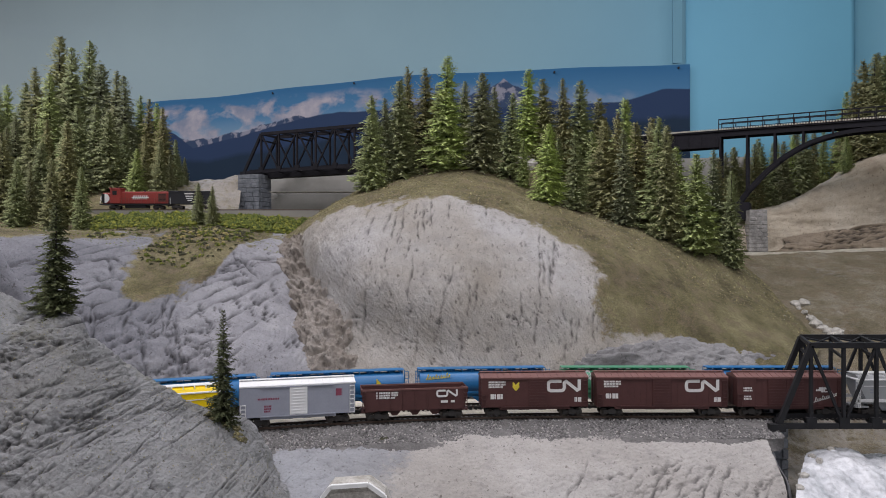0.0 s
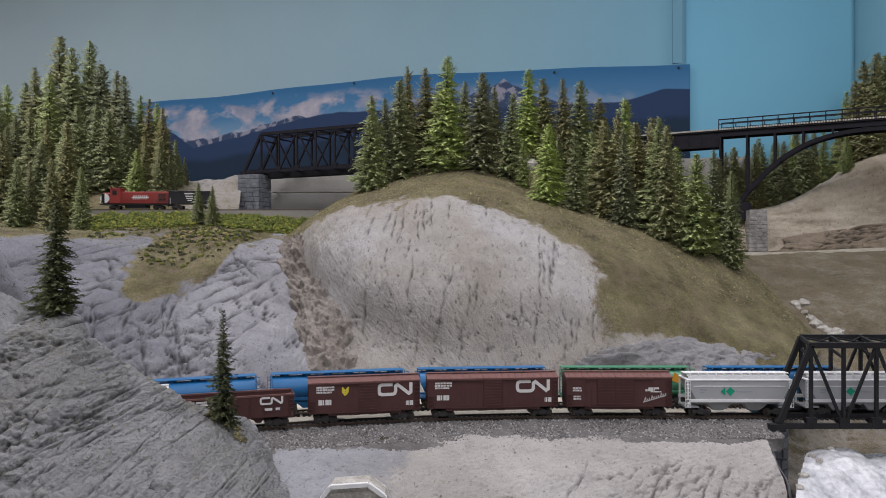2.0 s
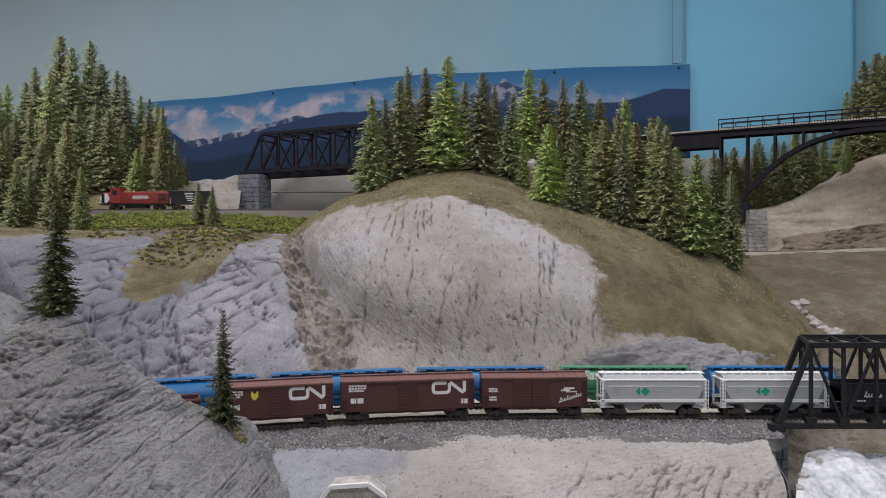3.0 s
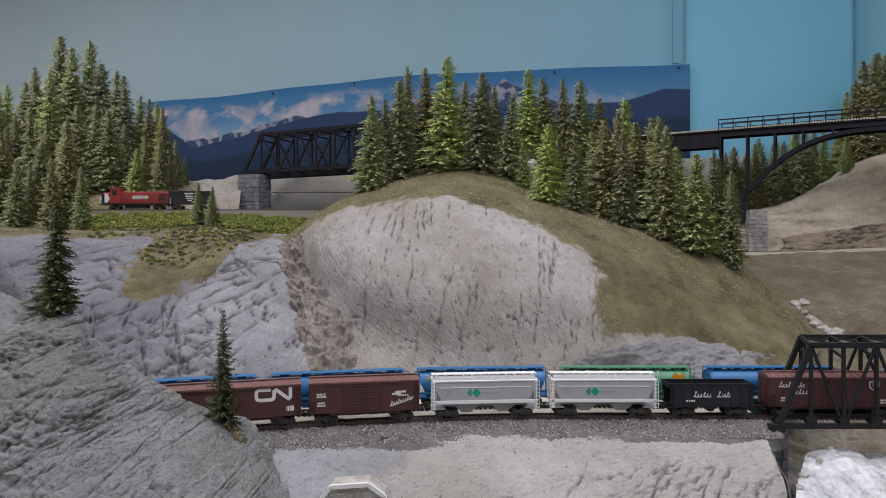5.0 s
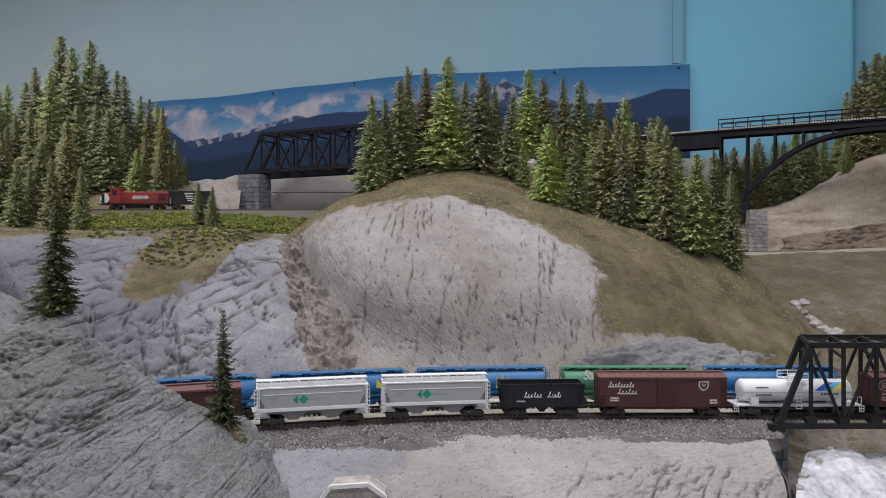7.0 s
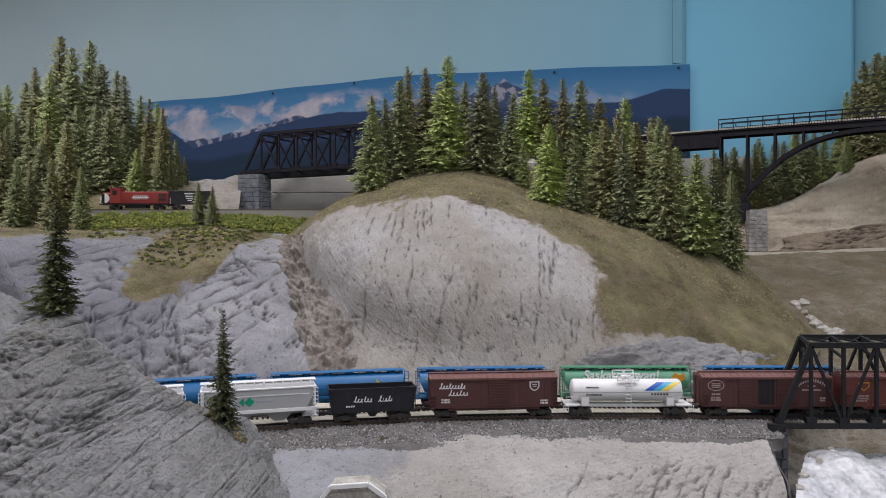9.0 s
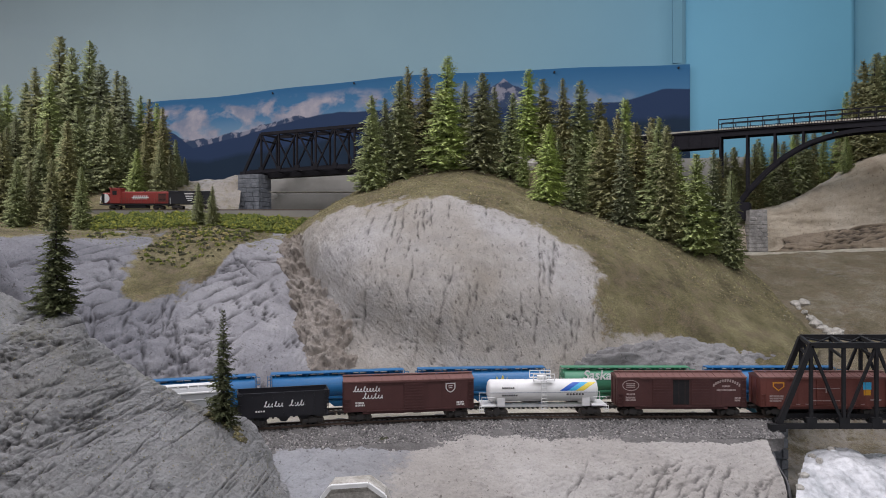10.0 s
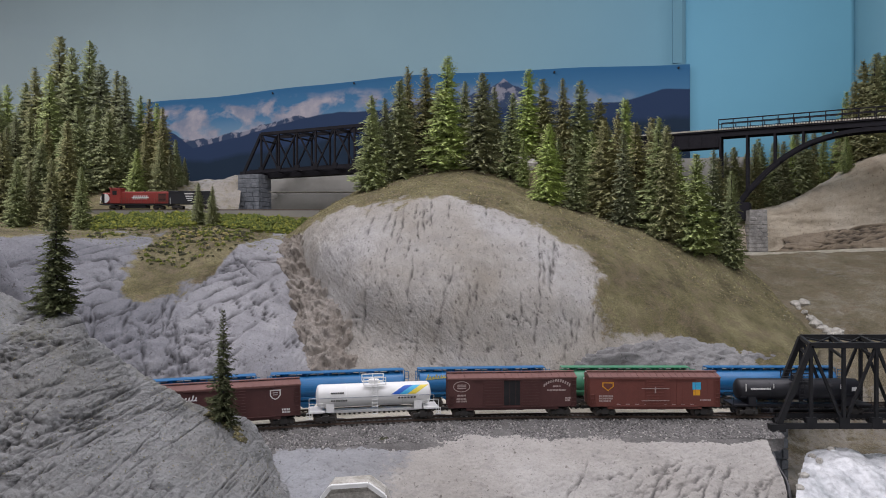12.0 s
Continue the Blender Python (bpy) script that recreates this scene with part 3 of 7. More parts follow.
loft("hill", [
    [(-0.174, 1.100, -0.012), (-0.122, 1.060, -0.004), (0.014, 1.060, -0.003), (0.227, 1.070, -0.003), (0.444, 1.080, -0.003), (0.575, 1.100, 0.002)],
    [(-0.211, 1.180, 0.022), (-0.136, 1.110, 0.039), (0.014, 1.100, 0.046), (0.235, 1.110, 0.069), (0.378, 1.140, 0.070), (0.505, 1.160, 0.050), (0.612, 1.170, 0.034)],
    [(-0.339, 1.400, 0.104), (-0.225, 1.260, 0.136), (-0.115, 1.165, 0.165), (0.015, 1.155, 0.175), (0.239, 1.170, 0.165), (0.405, 1.220, 0.133), (0.603, 1.270, 0.079), (0.690, 1.300, 0.045)],
    [(-0.403, 1.560, 0.203), (-0.299, 1.420, 0.235), (-0.234, 1.340, 0.271), (-0.087, 1.300, 0.299), (0.048, 1.300, 0.306), (0.149, 1.280, 0.267), (0.327, 1.300, 0.221), (0.505, 1.360, 0.167), (0.700, 1.380, 0.078)],
    [(-0.341, 1.620, 0.247), (-0.275, 1.540, 0.290), (-0.223, 1.520, 0.323), (-0.149, 1.510, 0.349), (-0.005, 1.500, 0.374), (0.103, 1.500, 0.365), (0.234, 1.500, 0.323), (0.414, 1.500, 0.269), (0.605, 1.500, 0.195), (0.760, 1.500, 0.066)],
    [(-0.318, 1.780, 0.278), (-0.229, 1.750, 0.333), (-0.006, 1.750, 0.417), (0.162, 1.750, 0.442), (0.371, 1.750, 0.375), (0.580, 1.750, 0.249), (0.726, 1.700, 0.167), (0.836, 1.650, 0.050)],
    [(-0.330, 1.850, 0.162), (-0.006, 1.900, 0.252), (0.403, 1.900, 0.252), (0.630, 1.900, 0.161), (0.941, 1.800, -0.008)],
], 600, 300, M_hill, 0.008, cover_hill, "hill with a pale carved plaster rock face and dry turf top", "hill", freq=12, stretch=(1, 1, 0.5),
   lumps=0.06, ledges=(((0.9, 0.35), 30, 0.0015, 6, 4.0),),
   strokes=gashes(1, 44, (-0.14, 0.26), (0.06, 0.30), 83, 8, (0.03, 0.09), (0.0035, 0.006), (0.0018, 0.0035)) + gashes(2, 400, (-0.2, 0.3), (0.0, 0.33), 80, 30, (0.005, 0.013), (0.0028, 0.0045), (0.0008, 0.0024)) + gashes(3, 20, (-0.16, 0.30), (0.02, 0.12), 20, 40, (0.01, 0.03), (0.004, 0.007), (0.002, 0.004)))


def cover_left(u, v, p):
    x, z = p[0], p[2]
    nz = 0.03 * noise.noise(Vector(p) * 13) + 0.012 * noise.noise(Vector(p) * 45)
    dip = bump01(x, -0.60, -0.53) * (1 - bump01(x, -0.41, -0.375))
    brow = 0.247 - 0.095 * dip - 0.02 * bump01(x, -0.33, -0.27) + nz
    return max(-1, min(1.5, 0.5 + (z - brow) * 32))


loft("rock_wall", [
    [(-0.744, 1.000, -0.006), (-0.537, 0.985, -0.001), (-0.382, 0.990, 0.004), (-0.250, 1.030, 0.002), (-0.155, 1.120, -0.011)],
    [(-0.819, 1.100, 0.116), (-0.600, 1.100, 0.116), (-0.409, 1.060, 0.086), (-0.288, 1.080, 0.075), (-0.214, 1.100, 0.046), (-0.135, 1.180, 0.014)],
    [(-0.893, 1.200, 0.192), (-0.654, 1.200, 0.183), (-0.494, 1.160, 0.138), (-0.361, 1.180, 0.146), (-0.278, 1.230, 0.123), (-0.178, 1.360, 0.069)],
    [(-0.983, 1.320, 0.263), (-0.825, 1.320, 0.255), (-0.688, 1.320, 0.232), (-0.595, 1.300, 0.216), (-0.513, 1.330, 0.205), (-0.404, 1.320, 0.229), (-0.327, 1.350, 0.210), (-0.217, 1.480, 0.203)],
    [(-1.191, 1.600, 0.275), (-0.872, 1.600, 0.267), (-0.681, 1.600, 0.270), (-0.490, 1.600, 0.270), (-0.380, 1.570, 0.251), (-0.232, 1.580, 0.240)],
    [(-1.400, 1.880, 0.314), (-0.884, 1.900, 0.318), (-0.582, 1.900, 0.315), (-0.345, 1.850, 0.301), (-0.178, 1.800, 0.293)],
    [(-1.526, 2.050, 0.333), (-0.954, 2.050, 0.336), (-0.627, 2.050, 0.329), (-0.357, 2.000, 0.317), (-0.099, 1.950, 0.302)],
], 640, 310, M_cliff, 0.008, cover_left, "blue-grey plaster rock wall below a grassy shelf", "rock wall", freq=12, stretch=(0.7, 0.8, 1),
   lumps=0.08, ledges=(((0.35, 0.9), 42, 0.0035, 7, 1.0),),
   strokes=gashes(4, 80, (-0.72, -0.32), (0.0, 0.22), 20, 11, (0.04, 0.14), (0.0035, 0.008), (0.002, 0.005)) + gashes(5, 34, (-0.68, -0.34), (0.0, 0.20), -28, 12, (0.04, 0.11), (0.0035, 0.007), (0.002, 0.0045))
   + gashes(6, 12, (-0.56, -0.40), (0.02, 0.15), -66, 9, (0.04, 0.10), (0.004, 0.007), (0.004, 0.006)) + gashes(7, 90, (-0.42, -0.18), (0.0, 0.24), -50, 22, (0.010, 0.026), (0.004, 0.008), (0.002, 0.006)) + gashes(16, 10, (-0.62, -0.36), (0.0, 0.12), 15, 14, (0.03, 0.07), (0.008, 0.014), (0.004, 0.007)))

loft("gully_rock", [
    [(-0.210, 1.100, -0.011), (-0.159, 1.085, -0.007), (-0.103, 1.090, -0.008)],
    [(-0.241, 1.125, 0.042), (-0.177, 1.115, 0.043), (-0.117, 1.140, 0.039)],
    [(-0.294, 1.255, 0.116), (-0.217, 1.215, 0.119), (-0.124, 1.210, 0.120)],
    [(-0.332, 1.370, 0.194), (-0.258, 1.325, 0.205), (-0.178, 1.325, 0.226)],
    [(-0.325, 1.460, 0.239), (-0.261, 1.400, 0.260), (-0.203, 1.420, 0.283)],
], 110, 190, M_gully, 0.013, None, "brown broken rock in the gully between cliff and hill", "rock", freq=13, stretch=(1, 1, 0.6), lumps=0.85,
   ledges=(((0.8, 0.6), 45, 0.008, 9, 3.0),))

loft("foot_rock", [
    [(0.182, 1.055, -0.003), (0.351, 1.060, -0.002), (0.523, 1.065, -0.002)],
    [(0.200, 1.088, 0.043), (0.292, 1.092, 0.059), (0.366, 1.105, 0.055), (0.463, 1.125, 0.047), (0.555, 1.150, 0.028)],
    [(0.227, 1.112, 0.060), (0.300, 1.120, 0.073), (0.377, 1.138, 0.071), (0.504, 1.158, 0.053), (0.579, 1.180, 0.037)],
    [(0.244, 1.150, 0.058), (0.391, 1.180, 0.068), (0.522, 1.200, 0.047), (0.599, 1.220, 0.030)],
], 150, 70, M_footrock, 0.009, None, "grey carved rock along the hill's foot", "rock", freq=15, stretch=(0.6, 1, 1), lumps=0.4,
   ledges=(((0.35, 0.9), 50, 0.007, 9, 3.0),))

loft("wooded_slope", [
    [(-1.584, 2.020, 0.331), (-1.101, 2.020, 0.331), (-0.864, 2.030, 0.332), (-0.736, 2.080, 0.331), (-0.615, 2.120, 0.330)],
    [(-1.686, 2.150, 0.410), (-1.172, 2.150, 0.410), (-0.915, 2.150, 0.402), (-0.768, 2.170, 0.386), (-0.624, 2.180, 0.378)],
    [(-1.843, 2.350, 0.512), (-1.281, 2.350, 0.503), (-0.987, 2.320, 0.462), (-0.814, 2.300, 0.436), (-0.643, 2.280, 0.454)],
    [(-2.118, 2.700, 0.556), (-1.445, 2.650, 0.539), (-1.107, 2.600, 0.491), (-0.885, 2.500, 0.449), (-0.683, 2.420, 0.457)],
], 90, 60, M_hill, 0.02, lambda u, v, p: 0.85 - 0.5 * bump01(u, 0.75, 0.9), "dull turf slope under the conifers", "hill")


def cover_valley(u, v, p):
    c = 0.85 + 0.45 * noise.noise(Vector(p) * 5)
    return c if v > 0.25 else c - 0.4


loft("valley", [
    [(0.443, 1.000, -0.130), (0.531, 1.000, -0.134), (0.625, 1.000, -0.130), (0.810, 1.000, -0.122)],
    [(0.487, 1.100, -0.086), (0.595, 1.120, -0.100), (0.700, 1.120, -0.096), (0.907, 1.120, -0.083)],
    [(0.514, 1.160, -0.038), (0.626, 1.180, -0.066), (0.737, 1.180, -0.066), (0.956, 1.180, -0.061)],
    [(0.541, 1.220, 0.007), (0.658, 1.240, 0.013), (0.781, 1.250, 0.022), (1.012, 1.250, 0.042)],
    [(0.620, 1.400, 0.059), (0.777, 1.400, 0.059), (0.875, 1.400, 0.070), (1.134, 1.400, 0.087)],
    [(0.637, 1.580, 0.121), (0.776, 1.580, 0.121), (0.987, 1.580, 0.133), (1.279, 1.580, 0.146)],
    [(0.702, 1.850, 0.198), (0.908, 1.850, 0.202), (1.156, 1.850, 0.213), (1.498, 1.850, 0.227)],
    [(0.732, 1.930, 0.211), (0.948, 1.930, 0.215), (1.206, 1.930, 0.226), (1.563, 1.930, 0.240)],
], 120, 130, M_valley, 0.016, cover_valley, "brownish green valley floor and banks", "ground")

loft("earth_bank", [
    [(0.713, 1.920, 0.209), (0.836, 1.920, 0.211), (1.019, 1.920, 0.215), (1.187, 1.900, 0.225), (1.498, 1.850, 0.236)],
    [(0.724, 1.950, 0.260), (0.853, 1.960, 0.284), (1.035, 1.950, 0.271), (1.200, 1.920, 0.280), (1.522, 1.880, 0.296)],
    [(0.739, 1.990, 0.309), (0.886, 2.000, 0.330), (0.982, 2.000, 0.346), (1.104, 1.990, 0.412), (1.218, 1.950, 0.467), (1.539, 1.900, 0.540)],
    [(0.817, 2.200, 0.313), (0.975, 2.200, 0.341), (1.080, 2.200, 0.369), (1.204, 2.170, 0.447), (1.325, 2.120, 0.512), (1.701, 2.100, 0.607)],
], 130, 90, M_tan, 0.014, lambda u, v, p: 0.1 + bump01(v, 0.72, 0.9) * 0.9, "tan carved earth bank with a dark rock band at its foot", "bank", stretch=(0.5, 1, 2), cracks=((grain(0.15, 0.4, 1, 0), 60, 0.08, 0.006, 6),))


loft("bank_strata", [
    [(0.880, 1.900, 0.205), (1.020, 1.895, 0.210), (1.190, 1.880, 0.218), (1.500, 1.830, 0.225)],
    [(0.920, 1.905, 0.232), (1.030, 1.905, 0.240), (1.200, 1.890, 0.250), (1.510, 1.845, 0.260)],
    [(0.930, 1.945, 0.252), (1.036, 1.935, 0.268), (1.205, 1.915, 0.290), (1.520, 1.870, 0.300)],
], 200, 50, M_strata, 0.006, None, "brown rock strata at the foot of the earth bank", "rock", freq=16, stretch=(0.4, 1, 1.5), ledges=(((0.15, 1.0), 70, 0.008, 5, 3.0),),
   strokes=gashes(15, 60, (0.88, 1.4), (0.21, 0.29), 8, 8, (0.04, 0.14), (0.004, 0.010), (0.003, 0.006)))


def cover_fore(u, v, p):
    return 0.5 + (0.36 - u) * 9 + 0.5 * noise.noise(Vector(p) * 9)


loft("foreground_slope", [
    [(-0.251, 0.600, -0.119), (-0.140, 0.620, -0.116), (0.008, 0.660, -0.127), (0.171, 0.680, -0.137), (0.344, 0.700, -0.148)],
    [(-0.292, 0.700, -0.053), (-0.166, 0.735, -0.043), (0.010, 0.775, -0.055), (0.199, 0.790, -0.059), (0.390, 0.800, -0.062)],
    [(-0.311, 0.745, -0.029), (-0.179, 0.790, -0.026), (0.011, 0.830, -0.032), (0.213, 0.845, -0.034), (0.398, 0.850, -0.035)],
    [(-0.330, 0.790, -0.015), (-0.190, 0.838, -0.015), (-0.003, 0.875, -0.015), (0.224, 0.888, -0.015), (0.405, 0.888, -0.015)],
    [(-0.345, 0.825, -0.016), (-0.198, 0.875, -0.014), (-0.003, 0.912, -0.014), (0.233, 0.925, -0.014), (0.419, 0.925, -0.014)],
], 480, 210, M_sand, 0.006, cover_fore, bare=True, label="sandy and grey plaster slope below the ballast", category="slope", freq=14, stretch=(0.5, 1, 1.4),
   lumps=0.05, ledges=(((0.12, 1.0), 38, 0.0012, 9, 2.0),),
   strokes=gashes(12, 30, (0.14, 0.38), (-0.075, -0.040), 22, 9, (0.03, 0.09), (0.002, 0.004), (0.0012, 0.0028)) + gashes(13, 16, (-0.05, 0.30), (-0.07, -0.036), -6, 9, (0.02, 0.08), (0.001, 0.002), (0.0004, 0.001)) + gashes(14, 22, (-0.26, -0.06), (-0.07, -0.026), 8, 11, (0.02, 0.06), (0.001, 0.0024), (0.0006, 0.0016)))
# the slope's end face above the stream
loft("stream_bank", [
    [(0.419, 0.925, -0.014), (0.405, 0.888, -0.015), (0.398, 0.850, -0.035), (0.390, 0.800, -0.062), (0.344, 0.700, -0.148)],
    [(0.439, 0.960, -0.016), (0.442, 0.950, -0.044), (0.450, 0.940, -0.079), (0.453, 0.920, -0.117), (0.449, 0.900, -0.253)],
    [(0.475, 1.030, -0.030), (0.483, 1.030, -0.067), (0.493, 1.030, -0.116), (0.498, 1.020, -0.161), (0.491, 1.000, -0.226)],
], 60, 40, M_cliff, 0.006, None, "dark grey rock face beside the stream", "rock")


def cover_near(u, v, p):
    return 0.06 + 0.6 * noise.noise(Vector(p) * 12) + 0.18 * bump01(v, 0.50, 0.72)


loft("near_rock", [
    [(-0.317, 0.440, -0.029), (-0.251, 0.460, -0.040), (-0.193, 0.500, -0.063), (-0.158, 0.560, -0.096), (-0.126, 0.620, -0.130)],
    [(-0.375, 0.520, 0.030), (-0.289, 0.530, 0.026), (-0.220, 0.570, 0.011), (-0.175, 0.620, -0.007), (-0.147, 0.700, -0.036)],
    [(-0.418, 0.580, 0.100), (-0.340, 0.590, 0.094), (-0.288, 0.640, 0.067), (-0.222, 0.690, 0.028), (-0.173, 0.750, -0.019)],
    [(-0.476, 0.660, 0.199), (-0.416, 0.665, 0.178), (-0.387, 0.670, 0.164), (-0.354, 0.680, 0.150), (-0.332, 0.690, 0.127), (-0.284, 0.735, 0.074), (-0.261, 0.755, 0.051), (-0.215, 0.785, 0.030), (-0.191, 0.790, -0.006), (-0.171, 0.790, -0.058)],
    [(-0.504, 0.700, 0.154), (-0.404, 0.700, 0.120), (-0.347, 0.720, 0.077), (-0.295, 0.765, 0.019), (-0.219, 0.800, -0.022), (-0.183, 0.810, -0.076)],
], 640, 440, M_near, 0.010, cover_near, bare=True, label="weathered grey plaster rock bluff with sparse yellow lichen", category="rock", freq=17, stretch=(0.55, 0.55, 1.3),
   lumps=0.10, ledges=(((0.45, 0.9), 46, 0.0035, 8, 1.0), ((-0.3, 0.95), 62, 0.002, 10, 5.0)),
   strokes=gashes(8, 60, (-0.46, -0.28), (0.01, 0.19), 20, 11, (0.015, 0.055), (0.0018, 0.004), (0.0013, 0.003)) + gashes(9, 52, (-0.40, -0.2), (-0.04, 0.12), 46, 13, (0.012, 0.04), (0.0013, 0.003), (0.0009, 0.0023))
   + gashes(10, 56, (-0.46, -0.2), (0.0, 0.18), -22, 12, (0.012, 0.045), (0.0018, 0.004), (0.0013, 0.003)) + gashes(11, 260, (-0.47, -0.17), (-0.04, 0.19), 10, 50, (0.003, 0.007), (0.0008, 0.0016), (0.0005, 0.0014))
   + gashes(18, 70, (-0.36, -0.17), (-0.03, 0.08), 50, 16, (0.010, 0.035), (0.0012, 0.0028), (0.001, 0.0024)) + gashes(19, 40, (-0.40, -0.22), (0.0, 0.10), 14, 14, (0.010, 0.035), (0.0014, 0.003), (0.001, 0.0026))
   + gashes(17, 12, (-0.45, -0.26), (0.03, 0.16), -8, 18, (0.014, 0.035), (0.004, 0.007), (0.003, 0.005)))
loft("rock_spur", [
    [(-0.670, 0.900, 0.034), (-0.562, 0.900, 0.041), (-0.498, 0.900, 0.063)],
    [(-0.685, 0.920, 0.147), (-0.575, 0.920, 0.144), (-0.518, 0.910, 0.126)],
    [(-0.707, 0.950, 0.251), (-0.609, 0.950, 0.221), (-0.572, 0.940, 0.191), (-0.537, 0.930, 0.147)],
    [(-0.737, 0.990, 0.221), (-0.612, 0.980, 0.174), (-0.562, 0.960, 0.129)],
], 60, 50, M_cliff, 0.008, None, "pale grey plaster rock spur", "rock")

# sub-base under the whole layout
tagged(link("layout_base_wing", box(-2.5, -0.62, -0.15, 0.35, -0.42, -0.36), M_floor), "plain dark benchwork wing under the curved track", "benchwork", kind="structure")
tagged(link("layout_base", box(-2.5, 2.3, 0.35, 2.2, -0.42, -0.36), M_floor), "plain dark benchwork top under the scenery", "benchwork", kind="structure")
# grey riser behind the far truss bridge
wall_strip("riser", [(-0.653, 2.380), (-0.416, 2.330), (-0.153, 2.280), (0.203, 2.200), (0.905, 2.200)], 0.20, 0.466, 0.02, M_greyriser, "plain grey curved riser below the upper track")
tagged(link("riser_ledge", box(-0.62, 0.10, 2.24, 2.265, 0.399, 0.4015), M_cream), "thin cream ledge along the grey riser", "ledge", kind="structure")


# ---- track beds ----
def sweep(name, y0, s0, s1, prof, material, label, rough=0.0, n=240):
    bm = bmesh.new()
    prev = None
    for i in range(n + 1):
        s = s0 + (s1 - s0) * i / n
        x, y, a = track_point(s, y0)
        nx, ny = -math.sin(a), math.cos(a)
        ring = []
        for o, z in prof:
            if o < -0.055:  # the foot draws in towards the end
                o = -0.055 + (o + 0.055) * min(1.0, (s1 - s) / 0.06)
            k = rough * noise.noise(Vector((x, o, z)) * 70)
            ring.append(bm.verts.new((x + nx * (o + k), y + ny * (o + k), z + k)))
        if prev:
            for j in range(len(prof) - 1):
                bm.faces.new((prev[j], ring[j], ring[j + 1], prev[j + 1]))
        prev = ring
    bmesh.ops.recalc_face_normals(bm, faces=bm.faces)
    return tagged(link(name, bm, material, smooth=True), label, "track bed", kind="structure")


sweep("ballast_bed", FRONT_Y, -0.66, 0.228, [(-0.080, -0.031), (-0.068, -0.0185)] + [(-0.055 + 0.037 * i / 10, -0.014 + 0.010 * i / 10) for i in range(11)] + [(0.0, -0.0042), (0.024, -0.0042)], M_ballast, "grey ballast shoulder of the front track", 0.003)
sweep("track_ground", FRONT_Y, -0.66, 0.225, [(0.020, -0.006), (0.024, -0.0045), (0.05, -0.0045), (0.09, -0.0042), (0.13, -0.004)], M_cream, "cream painted ground between the two tracks", 0.001)


def stones(name, n, seed, label, material, place, size):
    """Many small angular stones as one sheet of stuff."""
    rnd = random.Random(seed)
    verts, faces = [], []
    for _ in range(n):
        p = place(rnd)
        s = size * rnd.uniform(0.5, 1.3)
        i = len(verts)
        for dx, dy, dz in ((-1, -1, -0.6), (1, -1, -0.6), (1, 1, -0.6), (-1, 1, -0.6), (-0.6, -0.6, 0.7), (0.6, -0.7, 0.5), (0.6, 0.6, 0.8), (-0.5, 0.6, 0.6)):
            verts.append((p[0] + s * dx * rnd.uniform(0.5, 1.1), p[1] + s * dy * rnd.uniform(0.5, 1.1), p[2] + s * dz * rnd.uniform(0.6, 1.1)))
        faces += [tuple(i + k for k in f) for f in ((0, 1, 5, 4), (1, 2, 6, 5), (2, 3, 7, 6), (3, 0, 4, 7), (4, 5, 6, 7))]
    me = bpy.data.meshes.new(name)
    me.from_pydata(verts, [], faces)
    me.materials.append(material)
    return tagged(new(name, me), label, "gravel", kind="stuff")


def on_shoulder(rnd):
    x, y, a = track_point(rnd.uniform(-0.60, 0.227))
    f = rnd.random() ** 0.8
    o = -0.016 - 0.045 * f
    return x + math.sin(a) * -o, y + math.cos(a) * o, -0.0032 - 0.0128 * f


stones("ballast_stones", 8000, 4, "loose grey ballast stones on the track shoulder", M_stone, on_shoulder, 0.0015)


def on_grid(name, u0, u1, v0, v1):
    g = GRIDS[name]

    def f(rnd):
        i, j = int(rnd.uniform(u0, u1) * (g.shape[0] - 1)), int(rnd.uniform(v0, v1) * (g.shape[1] - 1))
        return g[i, j]
    return f


def on_turf(name, u0, u1, v0, v1):
    pick = on_grid(name, u0, u1, v0, v1)

    def f(rnd):
        for _ in range(30):
            p = pick(rnd)
            if cover_hill(0, 0, p) > 0.75:
                return p
        return p
    return f


def on_cover(name, cover, u0, u1, v0, v1):
    """Places on a grid where its cover says turf."""
    pick = on_grid(name, u0, u1, v0, v1)

    def f(rnd):
        for _ in range(60):
            p = pick(rnd)
            if cover(0, 0, p) > 0.8:
                return p
        return p
    return f


stones("slope_stones", 500, 21, "stray ballast stones at the edge of the slope", M_stone, on_grid("foreground_slope", 0.0, 0.98, 0.80, 0.98), 0.0009)
stones("turf_flock", 14000, 15, "coarse dry turf flock over the hill", M_flock, on_turf("hill", 0.06, 0.99, 0.28, 0.78), 0.0014)
stones("turf_crumbs", 1800, 5, "scattered dry crumbs and pebbles on the turf", M_boulder, on_grid("hill", 0.1, 0.99, 0.3, 0.75), 0.0007)
stones("rock_crumbs", 1200, 6, "small dark stone chips on the rock face", M_stone, on_grid("hill", 0.0, 0.7, 0.1, 0.5), 0.0008)
stones("shelf_crumbs", 1500, 7, "yellow-brown tufts and crumbs on the shelf", M_bush, on_grid("rock_wall", 0.2, 0.95, 0.38, 0.7), 0.0014)
stones("bluff_crumbs", 1300, 8, "yellowish grit on the bluff", M_flock, on_grid("near_rock", 0.0, 0.95, 0.35, 0.78), 0.0005)


